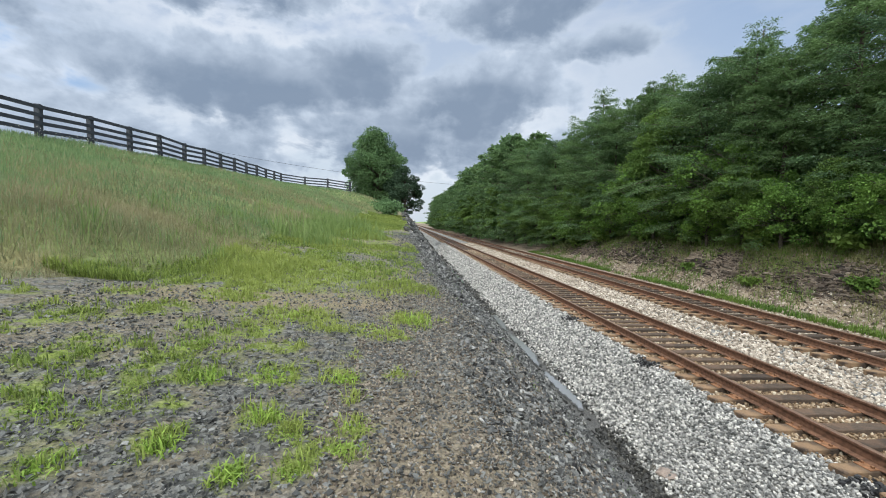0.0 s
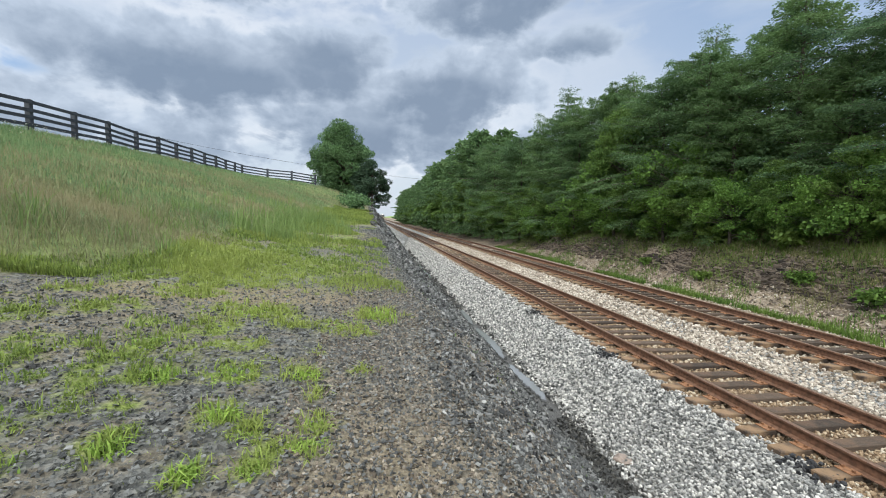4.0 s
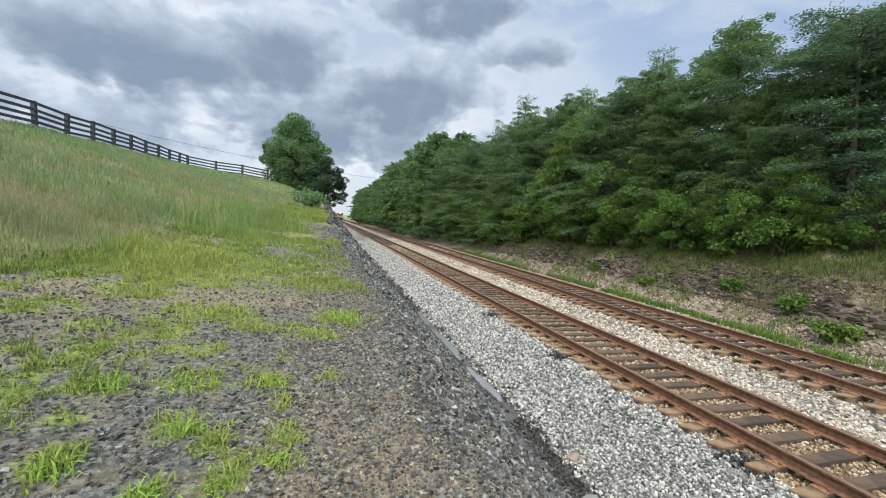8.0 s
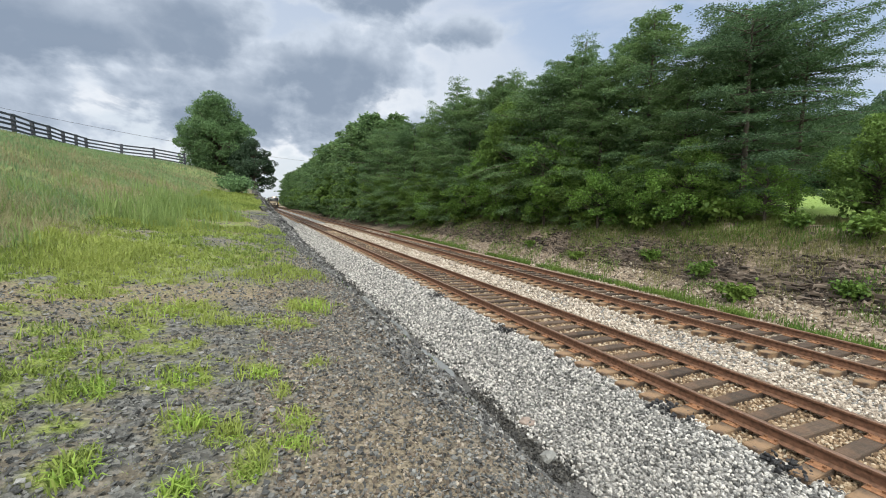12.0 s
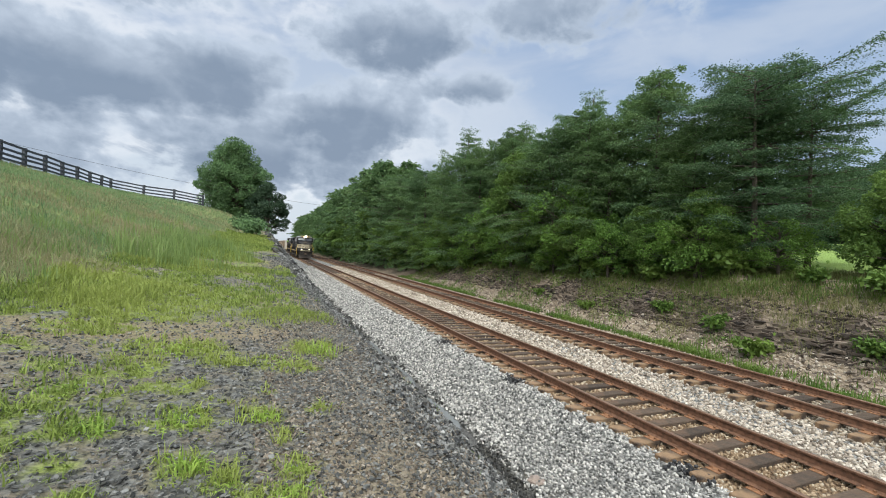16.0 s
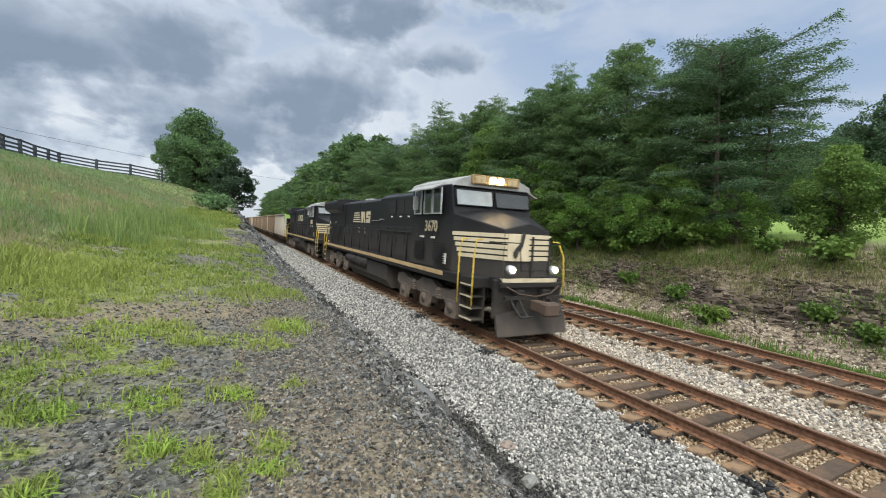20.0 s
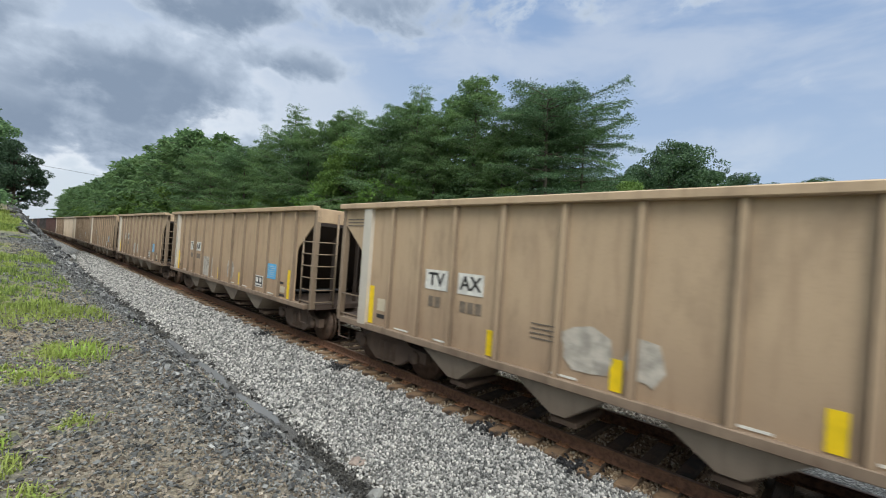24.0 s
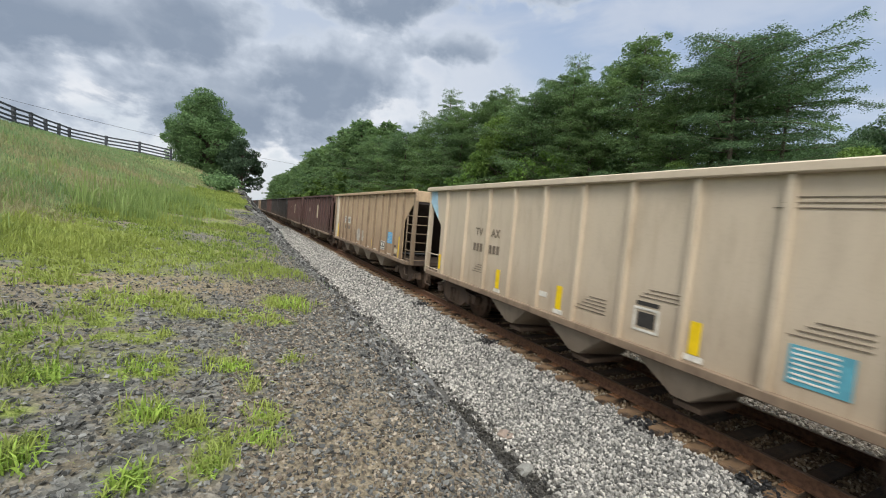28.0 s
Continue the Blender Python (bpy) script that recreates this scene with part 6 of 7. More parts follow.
# front row: x, y, kind, size
for y, x, k, s in ((13.6, 18.2, 2, 0.72), (18.4, 17.6, 1, 0.8), (23.0, 17.4, 2, 0.92), (28.0, 17.6, 1, 0.98), (30.5, 18.2, 2, 1.05), (33.5, 17.2, 1, 1.0), (37.0, 17.4, 2, 1.12), (41.0, 17.0, 1, 1.05),
                   (45.0, 16.4, 2, 1.15), (49.5, 16.8, 1, 1.1), (54.0, 16.0, 2, 1.2), (59.0, 16.4, 1, 1.2), (13.0, 21.0, 1, 0.92), (20.0, 21.5, 1, 1.02), (27.0, 22.0, 1, 1.08), (35.0, 21.8, 1, 1.12)):
    wood_copy(pines[k], x, y, s, rnd.uniform(0, 360))
for y, x, s in ((12.2, 17.0, 0.45), (15.2, 16.9, 0.42), (19.3, 16.6, 0.5), (24.6, 16.4, 0.5), (29.5, 16.4, 0.58), (35.4, 16.0, 0.6), (39.2, 16.0, 0.66), (43.2, 15.6, 0.62), (47.5, 15.2, 0.7), (52.0, 15.2, 0.75), (57.0, 15.0, 0.8)):
    wood_copy(broads[1], x, y, s, rnd.uniform(0, 360))
for y, x, s in ((14.4, 16.9, 0.8), (17.0, 16.5, 1.0), (21.4, 16.3, 0.9), (26.2, 16.2, 1.1), (31.6, 16.0, 1.1), (37.4, 15.8, 1.2), (9.6, 17.6, 0.7), (20.3, 16.9, 1.5), (28.2, 16.8, 1.6)):
    wood_copy(broads[3], x, y, s, rnd.uniform(0, 360))
for y, x, s in ((22.6, 20.4, 0.98), (31.5, 20.6, 1.05), (39.5, 20.8, 1.1), (47.0, 20.0, 1.2), (17.6, 21.6, 0.85), (54.5, 20.4, 1.25)):
    wood_copy(broads[1], x, y, s, rnd.uniform(0, 360))
y = 63.0
while y < 240:
    for x, src, s in ((15.6 + rnd.uniform(-0.6, 0.8), pines[4], 1.25), (14.6 + rnd.uniform(-0.5, 0.8), broads[2], 0.95), (20.5 + rnd.uniform(-1, 1), pines[4], 1.4)):
        wood_copy(src, x, y + rnd.uniform(-1.5, 1.5), s * rnd.uniform(0.85, 1.15), rnd.uniform(0, 360))
    y += 5.5 if y < 120 else 8.0
wood_copy(pines[0], 20.8, 10.2, 0.86, 130)
wood_copy(pines[0], 20.2, 13.0, 0.95, 250)
wood_copy(pines[3], 26.0, 54.0, 1.55, 40)
wood_copy(pines[3], 27.0, 42.0, 1.2, 140)
wood_copy(pines[3], 22.0, 33.0, 1.05, 200)
def far_oak(x, y, s):
    o = wood_copy(oak, x, y, s, rnd.uniform(0, 360))
    o.location.z -= 1.8


for x, y, s in ((58, 25, 0.62), (64, 31, 0.7), (52, 31, 0.6), (88, 30, 0.9), (96, 14, 0.8), (108, 4, 0.8), (120, -8, 0.9), (90, 44, 0.9)):
    far_oak(x, y, s)
for y in range(75, 330, 14):
    wood_copy(broads[2], -3.4 - rnd.uniform(0, 2), y + rnd.uniform(-3, 3), rnd.uniform(0.6, 0.8), rnd.uniform(0, 360))

# ---- stones ----
def ico():
    t = (1 + 5 ** 0.5) / 2
    v = np.array([(-1, t, 0), (1, t, 0), (-1, -t, 0), (1, -t, 0), (0, -1, t), (0, 1, t), (0, -1, -t), (0, 1, -t), (t, 0, -1), (t, 0, 1), (-t, 0, -1), (-t, 0, 1)], float)
    f = np.array([(0, 11, 5), (0, 5, 1), (0, 1, 7), (0, 7, 10), (0, 10, 11), (1, 5, 9), (5, 11, 4), (11, 10, 2), (10, 7, 6), (7, 1, 8), (3, 9, 4), (3, 4, 2), (3, 2, 6), (3, 6, 8), (3, 8, 9), (4, 9, 5), (2, 4, 11), (6, 2, 10), (8, 6, 7), (9, 8, 1)])
    return v / np.linalg.norm(v[0]), f


def cube():
    v = np.array([(x, y, z) for z in (-1, 1) for x, y in ((-1, -1), (1, -1), (1, 1), (-1, 1))], float) * 0.75
    f = np.array([(0, 2, 1), (0, 3, 2), (4, 5, 6), (4, 6, 7), (0, 1, 5), (0, 5, 4), (1, 2, 6), (1, 6, 5), (2, 3, 7), (2, 7, 6), (3, 0, 4), (3, 4, 7)])
    return v, f


def turns(rng, n, lay=1.0):
    """Random rotations; lay: 1 any way up, 0 lying flat."""
    q = rng.normal(size=(n, 4))
    q[:, 1:3] *= lay
    q /= np.linalg.norm(q, axis=1, keepdims=True)
    w, x, y, z = q.T
    return np.stack([1 - 2 * (y * y + z * z), 2 * (x * y - z * w), 2 * (x * z + y * w), 2 * (x * y + z * w), 1 - 2 * (x * x + z * z), 2 * (y * z - x * w), 2 * (x * z - y * w), 2 * (y * z + x * w), 1 - 2 * (x * x + y * y)], -1).reshape(n, 3, 3)


def scatter_stones(name, label, rng, p, size, material, flat=(0.5, 0.95), lay=1.0, shape=ico, jag=0.36):
    v, f = shape()
    n, k = len(p), len(v)
    s = np.stack([size * rng.uniform(0.7, 1.25, n), size * rng.uniform(0.6, 1.1, n), size * rng.uniform(*flat, n)], -1)
    local = v[None] * (1 + rng.uniform(-jag, jag, (n, k, 1))) * s[:, None]
    w = np.einsum("nij,nkj->nki", turns(rng, n, lay), local) + p[:, None]
    faces = (f[None] + (np.arange(n) * k)[:, None, None]).reshape(-1, 3)
    return tagged(new(name, mesh_from(name, w.reshape(-1, 3), faces, [material])), label, "stones", kind="stuff")


def fall(rng, n, y0, y1, power):
    """Places along the track, thickest near y0."""
    return y0 + (y1 - y0) * rng.random(n) ** power


rng = np.random.default_rng(4)


def ballast_course(label, n, x0, x1, reach, power, size, lift, material, cant=0.0):
    """Crushed stone laid on the track bed, finest detail where the camera stands."""
    y = fall(rng, n, 0.6, reach, power)
    x = x0 + (x1 - x0) * rng.random(n)
    if x0 < 4:
        x = x + (0.28 * (fbm(y * 1.3, y * 0 + 2.7, 151) - 0.35)) * sstep(x, 4.3, 3.6)
    z = ballast_z(x) + cant * (x - RAIL_L1) / GAUGE + rng.uniform(*lift, n)
    p = np.stack([x, y, z], -1)
    r = size * (1 + 0.045 * np.clip(y - 6, 0, 40))
    near = y < 7.0
    scatter_stones("ballast", label, rng, p[near], r[near], material)
    scatter_stones("ballast", label, rng, p[~near], r[~near], material, shape=cube)


ballast_course("grey crushed-stone ballast on the shoulder of the track", 56000, 3.58, 5.4, 60, 2.3, 0.0265, (-0.008, 0.03), BALLAST)
ballast_course("pale crushed stone between the two tracks", 15000, 7.8, 9.15, 60, 2.0, 0.034, (-0.01, 0.02), BALLAST_PALE)
ballast_course("rust-stained stone between the ties", 30000, RAIL_L1 - 0.45, RAIL_L1 + GAUGE + 0.4, 45, 1.9, 0.028, (0.0, 0.026), BALLAST_RUST)
ballast_course("tan dusty stone of the far track", 18000, TRACK2 - 1.3, TRACK2 + 1.9, 45, 1.8, 0.032, (0.0, 0.026), BALLAST_TAN)
# the gravel shelf: flat chips of shale
n = 100000
y = fall(rng, n, 0.9, 18, 1.9)
x = edge_x(y) + 0.35 - rng.random(n) ** 1.25 * (3.4 + 0.15 * y)
keep = (x > base_x(y) - 0.2) & (rng.random(n) > 0.8 * tuft_density(x, y)) & (rng.random(n) > 0.8 * sstep(y, 3.3, 6) * sstep(x, 0.1, -0.7))
x, y = x[keep], y[keep]
d = np.hypot(x, y)
scatter_stones("shale_chips", "flat grey shale chips strewn over the shelf", rng, np.stack([x, y, land_z(x, y) + rng.uniform(-0.002, 0.010, len(x))], -1), (0.0055 + 0.0007 * d) * rng.uniform(0.3, 1.0, len(x)) ** 1.8 * 1.9, SHALE, (0.12, 0.32), 0.34, cube)
n = 7000
x, y = rng.uniform(-4.5, 0.8, n), rng.uniform(-5, 0.9, n)
scatter_stones("shale_chips", "flat grey shale chips strewn over the shelf", rng, np.stack([x, y, land_z(x, y) + 0.003], -1), rng.uniform(0.006, 0.022, n), SHALE, (0.18, 0.5), 0.28, cube)
n = 5000
x, y = rng.uniform(0.4, 3.65, n), rng.uniform(-5, 0.9, n)
scatter_stones("bank_shale", "dark broken shale on the slope to the ditch", rng, np.stack([x, y, land_z(x, y) + 0.006], -1), rng.uniform(0.01, 0.035, n), SHALE_DARK, (0.25, 0.6), 0.5, cube)
n = 8000
x, y = rng.uniform(3.65, 5.4, n), rng.uniform(-5, 0.7, n)
scatter_stones("ballast", "grey crushed-stone ballast on the shoulder of the track", rng, np.stack([x, y, ballast_z(x) + 0.01], -1), rng.uniform(0.025, 0.04, n), BALLAST, shape=cube)
n = 20000
y = fall(rng, n, 0.8, 6, 1.3)
x = edge_x(y) + rng.uniform(-0.9, 1.2, n)
scatter_stones("fine_gravel", "fine brown and grey gravel at the shelf edge", rng, np.stack([x, y, land_z(x, y) + 0.001], -1), 0.006 * rng.uniform(0.5, 1.8, n), GRAVEL_FINE, (0.5, 0.9), 0.6, cube)
# the broken slope down to the ditch
n = 62000
y = fall(rng, n, 0.8, 40, 2.0)
e = edge_x(y)
x = e - 0.1 + rng.random(n) ** 0.9 * (3.72 - e)
keep = ~((np.abs(x - 3.46) < 0.16) & (((y > 7.2) & (y < 16.7)) | (y > 24.8)))
x, y, n = x[keep], y[keep], int(keep.sum())
run = fbm(x * 1.2, y * 0.7, 131)
scatter_stones("bank_shale", "dark broken shale on the slope to the ditch", rng, np.stack([x, y, land_z(x, y) + 0.006], -1), (0.0075 + 0.0019 * y) * rng.uniform(0.25, 1.0, n) ** 1.6 * (0.9 + 1.1 * sstep(run, 0.45, 0.65)), SHALE_DARK, (0.18, 0.45), 0.4, cube)
n = 6500
y = fall(rng, n, 0.9, 30, 1.7)
e = edge_x(y)
x = e + 0.2 + rng.random(n) * (3.3 - e)
scatter_stones("bank_slabs", "larger tilted shale slabs in the ditch slope", rng, np.stack([x, y, land_z(x, y) + 0.01], -1), (0.010 + 0.0030 * y) * rng.uniform(0.4, 1.0, n) ** 1.5 * 1.7, SHALE_DARK, (0.12, 0.3), 0.4, cube)
n = 7000
y = fall(rng, n, 4.2, 45, 1.6)
x = 3.5 + 0.06 * np.sin(y * 2.1) + 0.1 * (fbm(y * 1.3, y * 0 + 2.7, 151) - 0.35) + rng.normal(0, 0.11, n)
keep = ~((np.abs(x - 3.46) < 0.16) & (((y > 7.2) & (y < 16.7)) | (y > 24.8)))
x, y, n = x[keep], y[keep], int(keep.sum())
scatter_stones("ditch_shale", "wet black shale lumps along the ditch", rng, np.stack([x, y, land_z(x, y) + 0.012], -1), (0.016 + 0.0022 * y) * rng.uniform(0.4, 1.5, n), SHALE_BLACK, (0.3, 0.7), 0.6, cube)
n = 420
y = rng.uniform(18, 48, n)
e = edge_x(y)
x = e + rng.uniform(-0.3, 3.2, n)
scatter_stones("bank_rocks", "black shale blocks breaking out of the bank", rng, np.stack([x, y, land_z(x, y) + 0.04], -1), rng.uniform(0.05, 0.2, n), SHALE_BLACK, (0.4, 0.8), 0.5)
# the far cut bank
n = 5200
y = fall(rng, n, 1.0, 44, 1.4)
x = rng.uniform(13.3, 16.9, n)
scatter_stones("bank_stones", "brown and grey shale rubble on the cut bank", rng, np.stack([x, y, bank_z(x, y) + 0.01], -1), rng.uniform(0.03, 0.085, n), BANKROCK, (0.3, 0.6), 0.4, cube)


n = 9000
y = fall(rng, n, 0.8, 40, 1.4)
x = bank_face(y, rng.uniform(0.28, 0.62, n))
keep = fbm(x * 0.6, y * 0.6, 52) > 0.38
x, y, n = x[keep], y[keep], int(keep.sum())
scatter_stones("strata_stones", "broken dark shale in the layers of the cut bank", rng, np.stack([x, y, bank_z(x, y) + 0.015], -1), rng.uniform(0.02, 0.09, n), BANKROCK_DARK, (0.15, 0.4), 0.25, cube)
n = 14000
y = fall(rng, n, 0.6, 44, 1.3)
x = 12.6 + rng.random(n) * (bank_face(y, 0.34) - 12.6)
scatter_stones("talus", "pale stone chips at the foot of the cut bank", rng, np.stack([x, y, land_z(x, y) + 0.005], -1), rng.uniform(0.018, 0.05, n), BALLAST_TAN, (0.4, 0.8), 0.6, cube)


def ledges():
    """Layers of dark shale that stand out of the cut bank."""
    bm = bmesh.new()
    r = random.Random(9)
    for i in range(1500):
        y = 0.6 + 40 * r.random() ** 1.25
        lev = r.choice((0.31, 0.36, 0.40, 0.45, 0.52, 0.58)) + r.gauss(0, 0.012)
        if lev > 0.47 and vnoise(y * 0.35, 2.5, 171) < 0.5:
            continue
        x = float(bank_face(y, lev)) + r.uniform(-0.06, 0.06)
        z = float(bank_z(x, y))
        l, w, h = r.uniform(0.08, 0.36), r.uniform(0.04, 0.18), r.uniform(0.01, 0.06)
        k0 = len(bm.verts)
        box(bm, x - w * 0.7, x + w, y - l / 2, y + l / 2, z - 0.05, z + h)
        bm.verts.ensure_lookup_table()
        for v in bm.verts[k0:]:
            v.co += Vector((r.uniform(-0.04, 0.04), r.uniform(-0.12, 0.12), r.uniform(-0.012, 0.012)))
    me = bpy.data.meshes.new("shale_ledges")
    bm.to_mesh(me)
    bm.free()
    me.materials.append(BANKROCK_DARK)
    tagged(new("shale_ledges", me), "thin dark shale layers jutting from the cut bank", "rock", kind="stuff")


ledges()


def boulder(name, label, x, y, z, size, material, seed):
    r = np.random.default_rng(seed)
    bm = bmesh.new()
    bmesh.ops.create_icosphere(bm, subdivisions=2, radius=1.0)
    for v in bm.verts:
        c = v.co.copy()
        k = 1 + 0.4 * (noise.noise(c * 1.3 + Vector((seed, 0, 0)))) + 0.4 * noise.noise(c * 3.1 + Vector((0, seed, 0)))
        k = round(k * 5) / 5 * 0.5 + k * 0.5
        v.co = Vector((c.x * size[0], c.y * size[1], c.z * size[2])) * k
    me = bpy.data.meshes.new(name)
    bm.to_mesh(me)
    bm.free()
    me.materials.append(material)
    return tagged(new(name, me), label, "stone"), me, pose(x, y, z, 0, 0, seed * 40)


STONE_TAN = simple("pinkish_tan_field_stone", (0.27, 0.215, 0.18), 0.85, 0, 0.25, 8, 0.4)
for nm, lb, x, y, z, sz, mt, sd in (
        ("field_stone", "flat tan stone beside the ditch", 3.8, 5.62, -0.86, (0.17, 0.12, 0.06), STONE_TAN, 3),
        ("field_stone", "flat grey stone on the ditch slope", 2.6, 3.6, 0.0, (0.12, 0.09, 0.05), SHALE, 5),
        ("shale_block", "black shale block jutting from the bank", 2.3, 24.5, 0.1, (0.3, 0.42, 0.26), SHALE_DARK, 7),
        ("shale_block", "black shale block jutting from the bank", 1.7, 28.0, 0.9, (0.36, 0.3, 0.3), SHALE_DARK, 8),
        ("shale_block", "black shale block jutting from the bank", 2.0, 33.0, 0.75, (0.4, 0.5, 0.34), SHALE_DARK, 9)):
    ob, me, m = boulder(nm, lb, x, y, z, sz, mt, sd)
    ob.matrix_basis = m
for x, y in ((5.18, 8.45), (5.28, 4.1), (5.28, 2.5), (5.2, 12.6)):
    r2 = np.random.default_rng(int(y * 10))
    k = 90
    p = np.stack([x + r2.normal(0, 0.11, k), y + r2.normal(0, 0.16, k), np.full(k, -0.24) + r2.uniform(0, 0.07, k)], -1)
    tagged(scatter_stones("coal_heap", "small spill of black coal lumps on the ballast", r2, p, 0.028 * r2.uniform(0.6, 1.5, k), COAL_LUMP), "", "coal")


def water(name, label, outline, z):
    """A shallow puddle in the ditch."""
    m = Mat("ditch_water_pale_as_sky")
    m.bump(m.noise(14, 3, space="World"), 0.08, 0.01)
    # light grey base: part of the sky's reflection is put into the colour
    mat = m.done((0.19, 0.195, 0.2), 0.05, 0.0, 0.7)
    bm = bmesh.new()
    prism(bm, outline, z - 0.05, z, "z")
    me = bpy.data.meshes.new(name)
    bm.to_mesh(me)
    bm.free()
    me.materials.append(mat)
    tagged(new(name, me), label, "water", kind="structure")


def strip(y0, y1, w, seed):
    r = random.Random(seed)
    n = 40
    ys = [y0 + (y1 - y0) * i / n for i in range(n + 1)]
    ws = [w * math.sin(math.pi * (i + 0.4) / (n + 0.8)) ** 0.5 * r.uniform(0.55, 1.0) for i in range(n + 1)]
    mid = [3.46 + 0.04 * math.sin(yy * 1.7) + r.uniform(-0.025, 0.025) for yy in ys]
    return [(m - k, yy) for m, k, yy in zip(mid, ws, ys)] + [(m + k, yy) for m, k, yy in reversed(list(zip(mid, ws, ys)))]


water("water_1", "narrow puddle standing in the ditch", strip(7.9, 10.0, 0.14, 1), -0.91)
water("water_2", "narrow puddle standing in the ditch", strip(10.5, 13.6, 0.15, 3), -0.91)
water("water_3", "narrow puddle standing in the ditch", strip(14.1, 16.4, 0.13, 4), -0.91)
water("water_4", "bright puddle standing in the ditch", strip(25.0, 42.0, 0.2, 2), -0.9)


# ---- grass and weeds ----
def blades(name, label, rng, x, y, h, w, material, lean=0.45, parent=None):
    """Single grass blades, each bent over a little."""
    n = len(x)
    z = land_z(x, y) - 0.01
    az = rng.uniform(0, 6.283, n)
    d = np.stack([np.cos(az), np.sin(az), np.zeros(n)], -1)
    s = np.stack([-np.sin(az + rng.normal(0, 0.5, n)), np.cos(az), np.zeros(n)], -1)
    b = np.stack([x, y, z], -1)
    k = np.minimum(np.abs(rng.normal(0, lean, n)), 1.25)[:, None]
    h, w = h[:, None], w[:, None]
    mid = b + d * h * 0.35 * k + np.array([0, 0, 1.0]) * h * 0.6
    tip = b + d * h * 0.95 * k + np.array([0, 0, 1.0]) * h * np.sqrt(np.clip(1 - 0.5 * k * k, 0.15, 1))
    v = np.stack([b - s * w * 0.5, b + s * w * 0.5, mid + s * w * 0.42, mid - s * w * 0.42, tip], 1).reshape(-1, 3)
    i = (np.arange(n) * 5)[:, None, None]
    f = (np.array([(0, 1, 2), (0, 2, 3), (3, 2, 4)])[None] + i).reshape(-1, 3)
    ob = new(name, mesh_from(name, v, f, [material]))
    return tagged(ob, label, "grass", kind="stuff")


def hill_grass():
    rng = np.random.default_rng(12)
    n = 470000
    r = 3.5 + 75 * rng.random(n) ** 1.6
    a = np.radians(rng.uniform(-82, 2, n))
    x, y = r * np.sin(a), r * np.cos(a)
    keep = (x < base_x(y) + 0.15) & (x > FENCE_X - 2.5) & (y > -1)
    x, y, r = x[keep], y[keep], r[keep]
    n = len(x)
    patch = fbm(x * 0.5, y * 0.5, 71) * 0.6 + fbm(x * 2.2, y * 2.2, 73) * 0.4
    edge = sstep(base_x(y) - x, -0.1, 1.2)
    h = (0.06 + 0.24 * patch * edge + 0.05 * rng.random(n)) * rng.uniform(0.4, 1.35, n)
    w = 0.0022 + 0.00062 * r
    up = np.clip((base_x(y) - x) / (base_x(y) - FENCE_X), 0, 1)
    dry = (fbm(x * 0.22 + 7, y * 0.5, 81) + 0.16 * rng.normal(size=n) + 0.07 * sstep(up, 0.4, 0.1) - 0.20 * sstep(up, 0.3, 0.75) - 0.06 * sstep(y, 22, 34)) > 0.50
    blades("hill_grass", "tall summer grass, partly dry, over the hillside", rng, x[dry], y[dry], h[dry], w[dry], GRASS_TALL, 1.0)
    g = ~dry
    blades("hill_grass", "green uncut grass over the hillside", rng, x[g], y[g], h[g], w[g], HILL_GREEN, 1.0)
    # white-flowered weeds below the fence
    k = 260
    x, y = rng.normal(-13.0, 0.7, k), rng.normal(19, 2.0, k)
    z = land_z(x, y) + rng.uniform(0.25, 0.5, k)
    v, f = quads_to_tris(leaves_at(rng, np.stack([x, y, z], -1), 0.03, 0.5, None, 1.0))
    tagged(new("hill_flowers", mesh_from("hill_flowers", v, f, [WHITE_FLOWER])), "sparse white wildflower heads above the grass", "flowers", kind="stuff")


HILL_GREEN = leafy("green_hill_grass", (0.10, 0.175, 0.08), (0.24, 0.345, 0.165), (0.245, 0.33, 0.155), 0.45)
WHITE_FLOWER = simple("white_flower_heads", (0.6, 0.6, 0.55), 0.8, 0, 0.1, 10, 0)
hill_grass()


